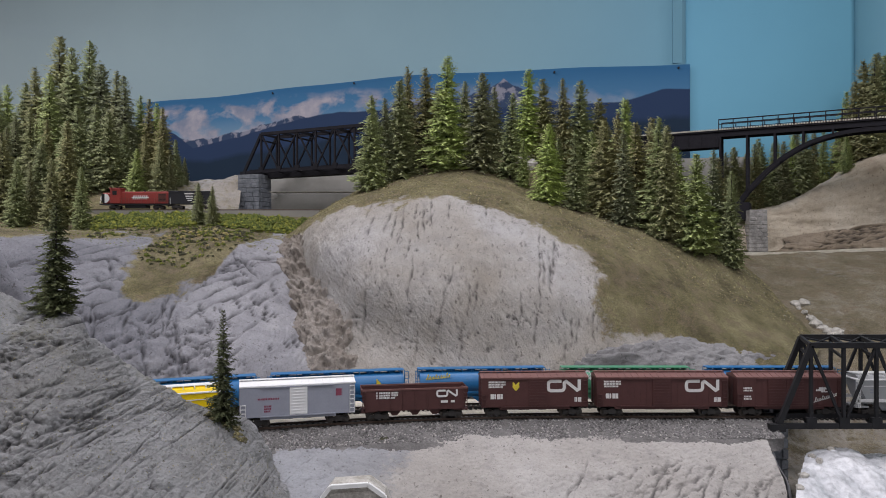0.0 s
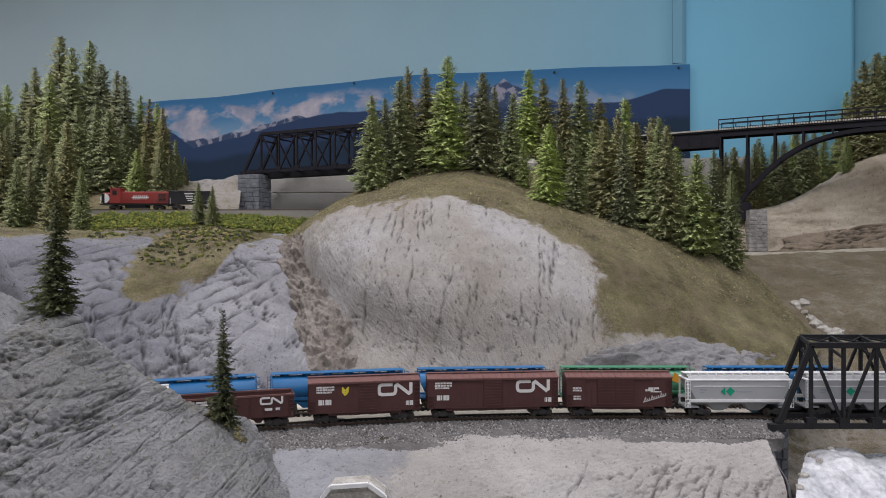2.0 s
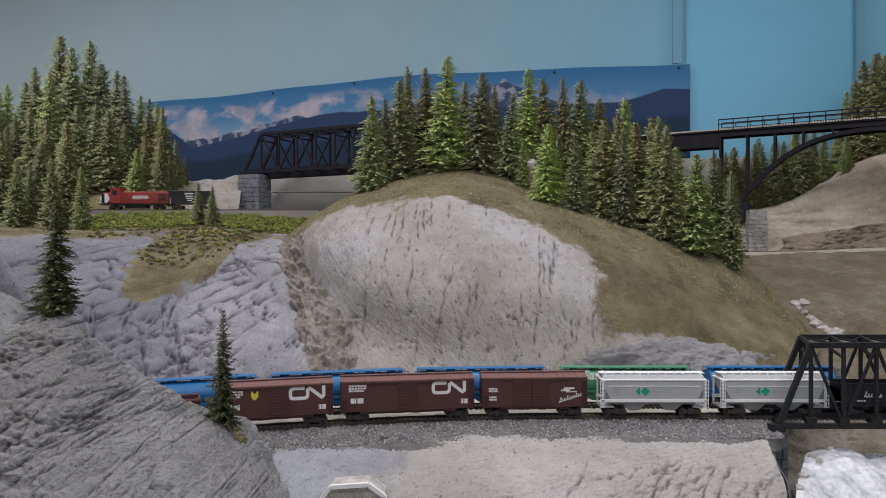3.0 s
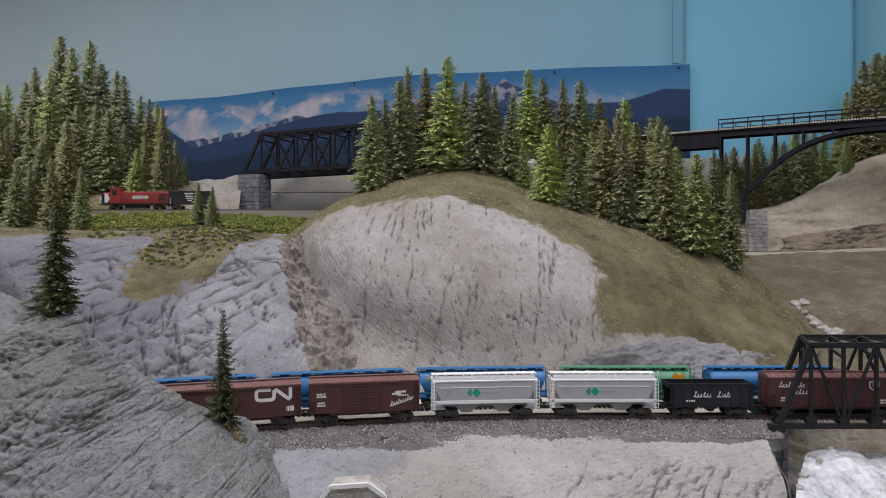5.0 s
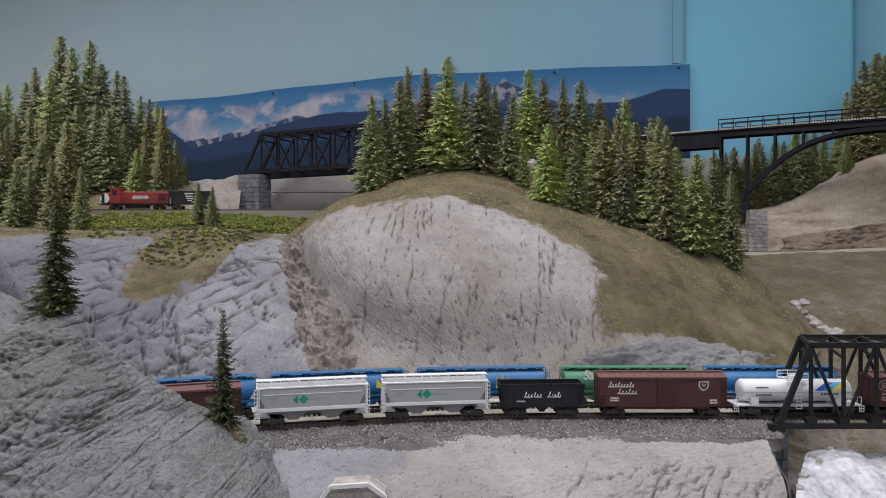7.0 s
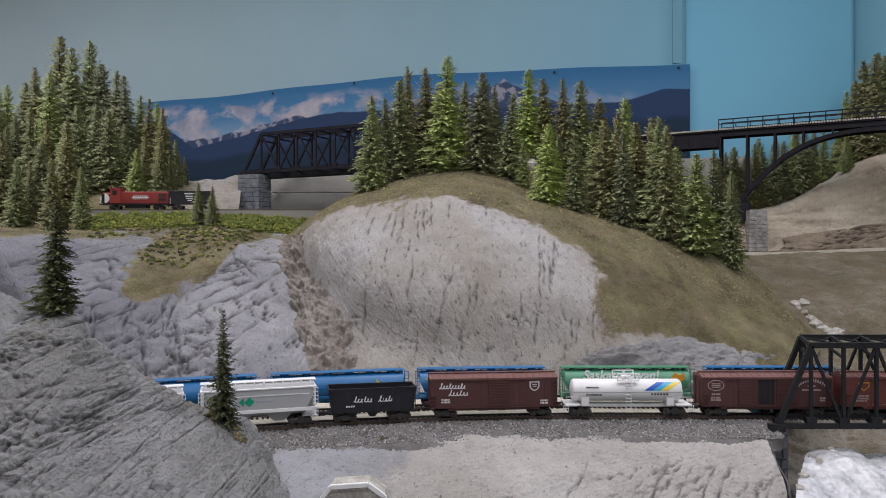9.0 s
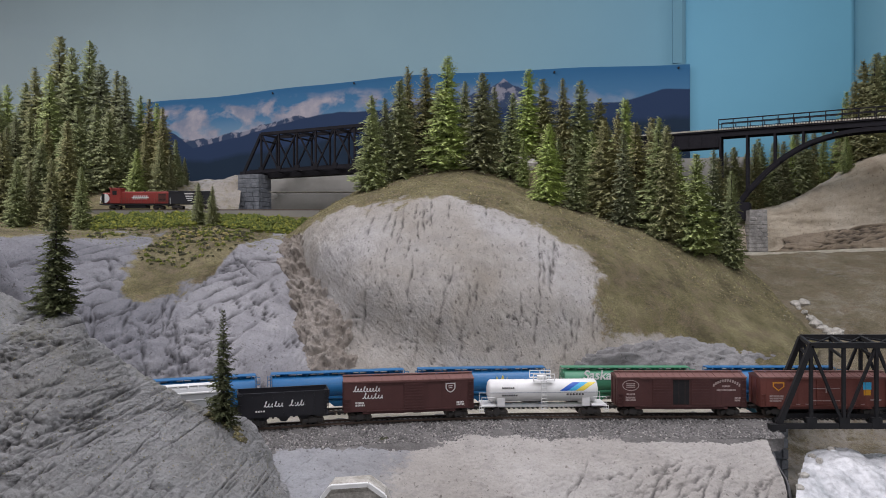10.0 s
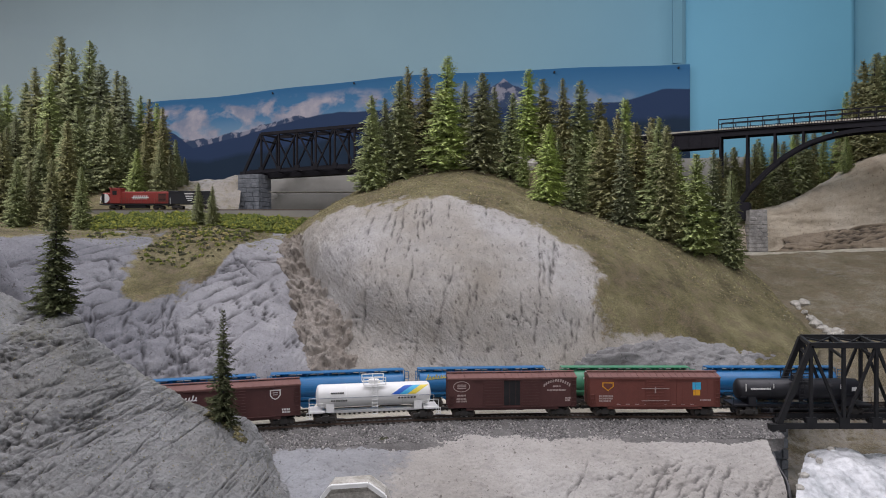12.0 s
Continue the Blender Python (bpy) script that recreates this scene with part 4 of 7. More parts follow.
def foam_clumps(name, n, seed, label, place, size, material):
    """Lumpy ground-foam bushes, uncounted, as one sheet of stuff."""
    rnd = random.Random(seed)
    verts, faces = [], []
    for _ in range(n):
        p = place(rnd)
        s = size * rnd.uniform(0.5, 1.5)
        for _k in range(14):
            a, b = rnd.uniform(0, 6.28), rnd.uniform(0.0, 1.4)
            c = (p[0] + s * math.cos(a) * math.cos(b), p[1] + s * math.sin(a) * math.cos(b), p[2] + s * 0.8 * math.sin(b))
            r = s * rnd.uniform(0.3, 0.55)
            i = len(verts)
            for dx, dy, dz in ((1, 0, 0), (-0.5, 0.86, 0), (-0.5, -0.86, 0), (0, 0, 1), (0, 0, -0.8)):
                verts.append((c[0] + r * dx * rnd.uniform(0.6, 1.3), c[1] + r * dy * rnd.uniform(0.6, 1.3), c[2] + r * dz * rnd.uniform(0.6, 1.3)))
            faces += [tuple(i + k for k in f) for f in ((0, 1, 3), (1, 2, 3), (2, 0, 3), (1, 0, 4), (2, 1, 4), (0, 2, 4))]
    me = bpy.data.meshes.new(name)
    me.from_pydata(verts, [], faces)
    me.materials.append(material)
    return tagged(new(name, me), label, "bushes", kind="stuff")


foam_clumps("ground_foam_bushes", 900, 3, "yellow-green foam bushes along the grassy shelf", on_grid("rock_wall", 0.40, 0.93, 0.60, 0.82), 0.0075, M_bush)
foam_clumps("low_foam_tufts", 200, 9, "low olive foam tufts on the turf brow", on_cover("rock_wall", cover_left, 0.40, 0.80, 0.30, 0.60), 0.0035, M_bush)
foam_clumps("straw_tufts", 46, 31, "straw-coloured dry plants on the turf brow", on_cover("rock_wall", cover_left, 0.46, 0.74, 0.36, 0.56), 0.0034, M_straw)
foam_clumps("dark_tufts", 170, 32, "dark weeds on the turf brow", on_cover("rock_wall", cover_left, 0.40, 0.80, 0.30, 0.60), 0.0035, M_tuft)

loft("rapids", [
    [(0.334, 0.680, -0.088), (0.388, 0.680, -0.088), (0.551, 0.680, -0.088)],
    [(0.388, 0.780, -0.055), (0.445, 0.780, -0.058), (0.632, 0.780, -0.059)],
    [(0.423, 0.840, -0.046), (0.473, 0.840, -0.042), (0.520, 0.840, -0.046), (0.680, 0.840, -0.054)],
    [(0.472, 0.920, -0.045), (0.510, 0.920, -0.039), (0.569, 0.920, -0.052), (0.745, 0.920, -0.065)],
    [(0.520, 1.000, -0.066), (0.555, 1.000, -0.065), (0.618, 1.000, -0.078), (0.810, 1.000, -0.094)],
], 160, 120, M_foam, 0.008, None, "white foaming rapids below the bridge", "water", freq=22, stretch=(1, 0.5, 1), lumps=0.25, ledges=(((0.7, 0.7), 40, 0.006, 9, 2.0),))
wall_strip("riser_right", [(0.552, 2.190), (0.719, 2.170), (0.927, 2.130)], 0.20, 0.497, 0.02, M_greyriser, "plain grey riser behind the plate girder span")
bm = bmesh.new()
rp = spline([(0.766, 1.900, 0.206), (0.930, 1.895, 0.209), (1.175, 1.880, 0.220), (1.498, 1.850, 0.232)], 24)
for p0, p1 in zip(rp, rp[1:]):
    add_beam(bm, p0, p1, 0.05, 0.008)
tagged(link("road", bm, M_cream), "pale narrow track bed at the foot of the earth bank", "road", kind="structure")
for nm, sa, sb in (("track_embankment_west", -2.2, -0.64), ("track_embankment_east", 0.72, 1.85)):
    sweep(nm, FRONT_Y, sa, sb, [(-0.16, -0.36), (-0.07, -0.03), (-0.02, -0.0045), (0.0, -0.0042), (0.09, -0.0042), (0.13, -0.02), (0.22, -0.36)], M_ballast, "grey ballasted bank that carries the track on", 0.003, 120)
loft("side_ground_west", [
    [(-2.4, 1.15, -0.1), (-1.7, 1.1, -0.08), (-1.02, 1.1, -0.02)],
    [(-2.4, 1.35, 0.2), (-1.7, 1.35, 0.22), (-1.05, 1.33, 0.22)],
    [(-2.4, 1.8, 0.3), (-1.8, 1.85, 0.3), (-1.35, 1.88, 0.3)],
    [(-2.4, 2.6, 0.45), (-2.1, 2.6, 0.45), (-1.85, 2.5, 0.45)],
], 60, 50, M_cliff, 0.02, lambda u, v, p: bump01(v, 0.3, 0.5), "grey rock and turf beyond the bend", "hill")
loft("side_ground_east", [
    [(0.82, 1.06, -0.06), (1.3, 1.08, -0.05), (2.1, 1.1, -0.05)],
    [(1.08, 1.4, 0.12), (1.5, 1.4, 0.15), (2.1, 1.3, 0.15)],
    [(1.45, 1.85, 0.23), (1.6, 1.75, 0.25), (1.9, 1.65, 0.25)],
], 50, 40, M_valley, 0.02, lambda u, v, p: 0.6, "turf ground beyond the valley", "hill")


def near_point(p, r):
    def f(rnd):
        x, y = p[0] + rnd.uniform(-r, r), p[1] + rnd.uniform(-r, r) * 0.5
        return x, y, ground_z(x, y, p[2])
    return f


foam_clumps("foot_tufts", 34, 12, "olive foam tufts round the foot of the near conifer", near_point((-0.228, 0.740, 0.034), 0.022), 0.0035, M_flock)
foam_clumps("ballast_tuft", 5, 13, "small dark weed tuft at the ballast edge", near_point((-0.072, 0.868, -0.009), 0.006), 0.0035, M_tuft)
foam_clumps("hill_tufts", 90, 14, "low dry tufts on the turf hill", on_turf("hill", 0.08, 0.95, 0.35, 0.75), 0.003, M_flock)


# ---- conifers ----
def tree_mesh(seed, full, dense=1.0):
    """A conifer one metre high: tapered trunk, whorls of ragged needle sprays. full: crown radius."""
    rnd = random.Random(seed)
    tr = bmesh.new()
    lean = (rnd.uniform(-0.03, 0.03), rnd.uniform(-0.03, 0.03))
    add_cyl(tr, (0, 0, -0.05), (lean[0], lean[1], 0.98), 0.015, 6, 0.002)
    verts, faces = [], []
    z = rnd.uniform(0.03, 0.07)
    while z < 0.99:
        f = 1 - z
        r = full * (0.02 + 1.04 * f ** 0.66)
        if z < 0.15:
            r *= 0.72 + z * 1.8
        n = max(3, int(13 * dense * (0.3 + f)))
        a0 = rnd.uniform(0, 6.28)
        for k in range(n):
            a = a0 + 6.283 * k / n + rnd.uniform(-0.4, 0.4)
            ln = r * rnd.choice((0.55, 0.75, 0.9, 1.0, 1.1, 1.35))
            droop = rnd.uniform(-0.15, 0.4) if z < 0.8 else rnd.uniform(-1.2, -0.2)
            ca, sa = math.cos(a), math.sin(a)
            zz = z + rnd.uniform(-0.03, 0.03) * (0.3 + f)
            steps = 3 + int(9 * ln / full)
            for j in range(steps):
                q = (j + 0.8) / steps
                px, py, pz = ca * ln * q, sa * ln * q, zz - droop * ln * q * q
                w = full * 0.27 * (1.1 - 0.55 * q) * rnd.uniform(0.6, 1.4) * (0.45 + 0.75 * f)
                for side in (-1, 1):
                    b = a + side * rnd.uniform(0.3, 1.3)
                    tipx, tipy = px + math.cos(b) * w, py + math.sin(b) * w
                    tipz = pz + rnd.uniform(-0.6, 0.45) * w
                    hx, hz = 0.17 * w * rnd.uniform(0.6, 1.3), 0.22 * w
                    i = len(verts)
                    verts += [(px - math.sin(b) * hx, py + math.cos(b) * hx, pz - hz), (px + math.sin(b) * hx, py - math.cos(b) * hx, pz + hz * 0.6), (tipx, tipy, tipz)]
                    faces.append((i, i + 1, i + 2))
        z += 0.026 * (0.5 + 0.6 * f) * rnd.uniform(0.8, 1.2)
    verts = [(x + lean[0] * zc, y + lean[1] * zc, min(zc, 1.01)) for x, y, zc in verts]
    me = bpy.data.meshes.new("crown")
    me.from_pydata(verts, [], faces)
    me.materials.append(M_leaf)
    tm = bpy.data.meshes.new("trunk")
    tr.to_mesh(tm)
    tr.free()
    tm.materials.append(M_bark)
    return tm, me


TREES = [tree_mesh(s, w) for s, w in ((1, 0.145), (2, 0.16), (3, 0.175), (4, 0.19), (5, 0.165), (6, 0.205), (7, 0.152))] + [tree_mesh(11, 0.185, 0.75), tree_mesh(12, 0.15, 0.75)]
for tm_, me_ in TREES[7:]:
    me_.materials.clear()
    me_.materials.append(M_leaf_dark)


def conifer(kind, x, y, z, h, wide=1.0, turn=0.0, label="dark green model conifer on the hillside", group="conifers"):
    tm, me = TREES[kind % 7 if kind < 100 else kind - 93]
    e = tagged(new("conifer"), label, "tree", group)
    e.matrix_basis = pose(x, y, ground_z(x, y, z) - 0.004, 0, 0, turn)
    for n, d in (("trunk", tm), ("crown", me)):
        o = new(n, d)
        o.parent = e
        o.scale = (h * wide, h * wide, h)
    return e


def row_of_trees(rows, label, group, seed):
    rnd = random.Random(seed)
    for i, (base, h) in enumerate(rows):
        conifer(i + seed, base[0], base[1], base[2] - 0.006, h, rnd.uniform(0.92, 1.2), rnd.uniform(0, 360), label, group)


HILL = "green model conifer on the turf hill"
row_of_trees([
    ((-0.154, 1.500, 0.350), 0.205), ((-0.128, 1.550, 0.363), 0.19), ((-0.099, 1.580, 0.366), 0.225), ((-0.079, 1.660, 0.383), 0.255), ((-0.150, 1.620, 0.366), 0.17),
    ((-0.034, 1.660, 0.407), 0.235), ((0.005, 1.560, 0.393), 0.255), ((-0.012, 1.700, 0.416), 0.2), ((0.049, 1.700, 0.411), 0.19), ((0.082, 1.560, 0.390), 0.215),
    ((0.122, 1.680, 0.395), 0.17), ((0.145, 1.540, 0.373), 0.19), ((0.171, 1.520, 0.384), 0.11), ((0.203, 1.720, 0.413), 0.225), ((0.248, 1.720, 0.413), 0.215)], HILL, "hilltop conifers", 3)
row_of_trees([
    ((0.216, 1.470, 0.336), 0.165), ((0.250, 1.520, 0.336), 0.14), ((0.275, 1.460, 0.297), 0.165), ((0.296, 1.720, 0.386), 0.235), ((0.330, 1.720, 0.383), 0.245), ((0.380, 1.740, 0.374), 0.225),
    ((0.329, 1.550, 0.310), 0.165), ((0.342, 1.500, 0.288), 0.205), ((0.390, 1.600, 0.298), 0.22), ((0.374, 1.460, 0.250), 0.205), ((0.417, 1.520, 0.258), 0.225), ((0.429, 1.660, 0.281), 0.26)], HILL, "hilltop conifers", 5)
row_of_trees([
    ((0.438, 1.460, 0.204), 0.25), ((0.454, 1.440, 0.189), 0.24), ((0.450, 1.550, 0.221), 0.24), ((0.511, 1.540, 0.209), 0.2), ((0.518, 1.440, 0.178), 0.205), ((0.571, 1.500, 0.176), 0.225), ((0.595, 1.460, 0.156), 0.205), ((0.596, 1.520, 0.163), 0.215)], HILL, "hillside conifers", 8)

FOREST = "tall dark olive model conifer in the dense wood"
row_of_trees([
    ((-1.239, 2.300, 0.442), 0.43), ((-1.178, 2.260, 0.438), 0.40), ((-1.151, 2.300, 0.445), 0.42), ((-1.094, 2.280, 0.444), 0.35), ((-1.043, 2.260, 0.442), 0.34), ((-0.998, 2.240, 0.440), 0.33),
    ((-1.290, 2.260, 0.438), 0.33), ((-1.217, 2.200, 0.432), 0.33), ((-1.340, 2.260, 0.438), 0.28), ((-1.387, 2.260, 0.438), 0.28), ((-1.389, 2.200, 0.432), 0.28), ((-0.988, 2.300, 0.442), 0.265), ((-0.940, 2.260, 0.427), 0.265),
    ((-0.863, 2.200, 0.415), 0.245), ((-0.828, 2.200, 0.411), 0.15), ((-0.936, 2.320, 0.425), 0.24), ((-0.821, 2.250, 0.415), 0.09)], FOREST, "forest conifers", 2)
row_of_trees([
    ((-1.292, 2.150, 0.419), 0.22), ((-1.227, 2.120, 0.416), 0.25), ((-1.181, 2.120, 0.408), 0.22), ((-1.120, 2.100, 0.406), 0.23), ((-1.088, 2.120, 0.408), 0.27), ((-1.051, 2.140, 0.413), 0.26), ((-1.003, 2.140, 0.418), 0.24),
    ((-0.968, 2.160, 0.420), 0.2), ((-0.902, 2.140, 0.413), 0.17), ((-0.843, 2.120, 0.401), 0.17), ((-0.826, 2.140, 0.399), 0.12), ((-0.911, 2.100, 0.406), 0.15), ((-1.308, 2.120, 0.408), 0.2)], FOREST, "forest conifers", 6)
SHELF = "mid green model conifer on the grassy shelf"
row_of_trees([
    ((-0.974, 1.620, 0.276), 0.16), ((-0.879, 1.600, 0.267), 0.165), ((-0.805, 1.580, 0.265), 0.145), ((-0.979, 1.720, 0.283), 0.2), ((-0.902, 1.700, 0.278), 0.25), ((-0.965, 1.660, 0.277), 0.15), ((-1.073, 1.740, 0.284), 0.22),
    ((-0.558, 1.620, 0.270), 0.100), ((-0.520, 1.600, 0.265), 0.092), ((-0.909, 2.040, 0.342), 0.06)], SHELF, "shelf conifers", 9)
FARWOOD = "small dull green conifer far up the valley"
row_of_trees([
    ((0.847, 2.120, 0.353), 0.19), ((0.864, 2.100, 0.352), 0.2), ((0.902, 2.120, 0.353), 0.18), ((0.922, 2.100, 0.352), 0.2), ((0.960, 2.120, 0.353), 0.19), ((0.987, 2.120, 0.357), 0.2), ((1.006, 2.100, 0.359), 0.19), ((1.044, 2.120, 0.367), 0.2), ((1.065, 2.100, 0.382), 0.19), ((1.105, 2.120, 0.397), 0.18), ((1.123, 2.100, 0.409), 0.17), ((0.810, 2.000, 0.340), 0.12), ((1.073, 2.150, 0.373), 0.22), ((0.966, 2.160, 0.356), 0.22), ((1.019, 2.160, 0.363), 0.21)], FARWOOD, "far conifers", 4)
row_of_trees([
    ((1.174, 2.080, 0.437), 0.24), ((1.189, 2.050, 0.442), 0.24), ((1.212, 2.050, 0.450), 0.29), ((1.225, 2.020, 0.455), 0.3), ((1.278, 2.050, 0.467), 0.29), ((1.285, 2.100, 0.481), 0.31),
    ((1.141, 2.000, 0.426), 0.12), ((1.162, 2.100, 0.429), 0.13), ((1.301, 2.050, 0.483), 0.3), ((1.357, 2.100, 0.498), 0.28)], "green model conifer above the earth bank", "bank conifers", 1)
conifer(100, *(-0.368, 0.675, 0.155), 0.112, 1.05, 30, "dark sparse model conifer on the grey rock bluff", "bluff conifers")
conifer(101, *(-0.227, 0.735, 0.030), 0.124, 0.85, 80, "dark sparse model conifer at the bluff's foot", "bluff conifers")


# ---- track ----
def lay_track(name, y0, s0, s1, label, z0=0.0):
    e = tagged(new(name), label, "track")
    for off in (-0.0088, 0.0088):
        bm = bmesh.new()
        prev = None
        n = 120
        for i in range(n + 1):
            x, y, a = track_point(s0 + (s1 - s0) * i / n, y0)
            nx, ny = -math.sin(a), math.cos(a)
            ring = []
            for o, z in ((-0.0005, 0), (0.0005, 0), (0.0004, -0.0022), (0.0011, -0.0025), (-0.0011, -0.0025), (-0.0004, -0.0022)):
                ring.append(bm.verts.new((x + nx * (off + o), y + ny * (off + o), z0 + z)))
            if prev:
                for k in range(6):
                    bm.faces.new((prev[k], prev[(k + 1) % 6], ring[(k + 1) % 6], ring[k]))
            prev = ring
        part("rail", bm, M_rail, e, "worn brown rail")
    tie = bpy.data.meshes.new("tie")
    bm = box(-0.0014, 0.0014, -0.0155, 0.0155, -0.0048, -0.0025, 0.0003)
    bm.to_mesh(tie)
    bm.free()
    tie.materials.append(M_tie)
    s = s0
    while s < s1:
        x, y, a = track_point(s, y0)
        shared("tie", tie, e, pose(x, y, z0, 0, 0, math.degrees(a)))
        s += 0.0068 if -0.66 < s < 0.56 else 0.0136
    return e


lay_track("front_track", FRONT_Y, -2.15, 1.83, "dark tie track with brown rails on grey ballast")
lay_track("rear_track", BACK_Y, -0.72, 0.58, "dark tie track behind the first track")


# ---- freight cars ----
WHEELS = []


def truck(parent, x, full=True):
    bm = bmesh.new()
    for y in (-0.0135, 0.0135):
        add_box(bm, x - 0.011, x + 0.011, y - 0.0012, y + 0.0012, 0.0045, 0.0085, 0.0004)
        add_box(bm, x - 0.0045, x + 0.0045, y - 0.0017, y + 0.0017, 0.0030, 0.0100, 0.0004)
        for ax in (-0.0098, 0.0098):
            add_box(bm, x + ax - 0.0022, x + ax + 0.0022, y - 0.0018, y + 0.0018, 0.0035, 0.0082, 0.0004)
    add_box(bm, x - 0.003, x + 0.003, -0.0135, 0.0135, 0.006, 0.0115)
    t = part("truck", bm, M_truck, parent, "grimy black truck")
    for ax in (-0.0098, 0.0098):
        w = bmesh.new()
        for y in (-0.0088, 0.0088):
            add_cyl(w, (0, y - 0.0012, 0), (0, y + 0.0012, 0), 0.0052, 16)
        add_cyl(w, (0, -0.0125, 0), (0, 0.0125, 0), 0.001, 6)
        WHEELS.append((parent, part("wheelset", w, M_wheel, t, at=pose(x + ax, 0, 0.0052)), x + ax))


def couplers(parent, L):
    for sgn in (-1, 1):
        bm = bmesh.new()
        add_box(bm, *sorted((sgn * (L / 2 - 0.004), sgn * (L / 2 + 0.0055))), -0.0016, 0.0016, 0.0085, 0.0112, 0.0004)
        add_box(bm, *sorted((sgn * (L / 2 + 0.004), sgn * (L / 2 + 0.0075))), -0.0026, 0.0026, 0.0078, 0.0118, 0.0005)
        part("coupler", bm, M_truck, parent, "black knuckle coupler")


def ladder(parent, x, y, z0, z1, w, material, n=6):
    bm = bmesh.new()
    for i in range(n):
        z = z0 + (z1 - z0) * i / (n - 1)
        add_box(bm, x - w / 2, x + w / 2, y - 0.0005, y + 0.0005, z - 0.0004, z + 0.0004)
    for e in (-1, 1):
        add_box(bm, x + e * w / 2 - 0.0003, x + e * w / 2 + 0.0003, y - 0.0004, y + 0.0004, z0 - 0.001, z1 + 0.001)
    part("ladder", bm, material, parent)


def mark(parent, name, bars, y, material, label=""):
    """Flat painted bars (x0, x1, z0, z1) on the side at y."""
    bm = bmesh.new()
    for x0, x1, z0, z1 in bars:
        add_box(bm, x0, x1, y - 0.00018, y + 0.00025, z0, z1)
    return part(name, bm, material, parent, label)


def ribbon(pts, t, y):
    """A flat stroke of width t through (x, z) points, mitred at its bends."""
    bm = bmesh.new()
    rows = []
    n = len(pts)
    for i in range(n):
        p = Vector(pts[i])
        d0 = (p - Vector(pts[i - 1])).normalized() if i else (Vector(pts[1]) - p).normalized()
        d1 = (Vector(pts[i + 1]) - p).normalized() if i < n - 1 else d0
        m = Vector((-(d0.y + d1.y), d0.x + d1.x)).normalized()
        k = t / 2 / max(0.45, m.dot(Vector((-d0.y, d0.x))))
        rows.append([bm.verts.new((q.x, yy, q.y)) for q in (p + m * k, p - m * k) for yy in (y - 0.0003, y + 0.0003)])
    for r, q in zip(rows, rows[1:]):
        for a_, b_ in ((0, 2), (2, 3), (3, 1), (1, 0)):
            bm.faces.new((r[a_], r[b_], q[b_], q[a_]))
    bmesh.ops.recalc_face_normals(bm, faces=bm.faces)
    return bm


def worm_mark(parent, x, z, w, h, y):
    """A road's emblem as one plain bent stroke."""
    t = h * 0.25
    a, b, top, bot = x - w / 2 + t / 2, x + w / 2 - t / 2, z + h / 2 - t / 2, z - h / 2 + t / 2
    c = h * 0.22
    m = a + w * 0.47
    pts = [(m - t * 0.9, top), (a + c, top), (a + c * 0.3, top - c * 0.3), (a, top - c), (a, bot + c), (a + c * 0.3, bot + c * 0.3), (a + c, bot), (m - c, bot), (m - c * 0.3, bot + c * 0.3), (m, bot + c), (m, top - c * 0.6),
           (m + c * 0.7, top - c * 0.1), (b - c * 0.7, bot + c * 0.1), (b, bot + c * 0.6), (b, top + t / 2)]
    return part("emblem", ribbon(pts, t, y), M_offwhite, parent, "off-white bent-stroke emblem")


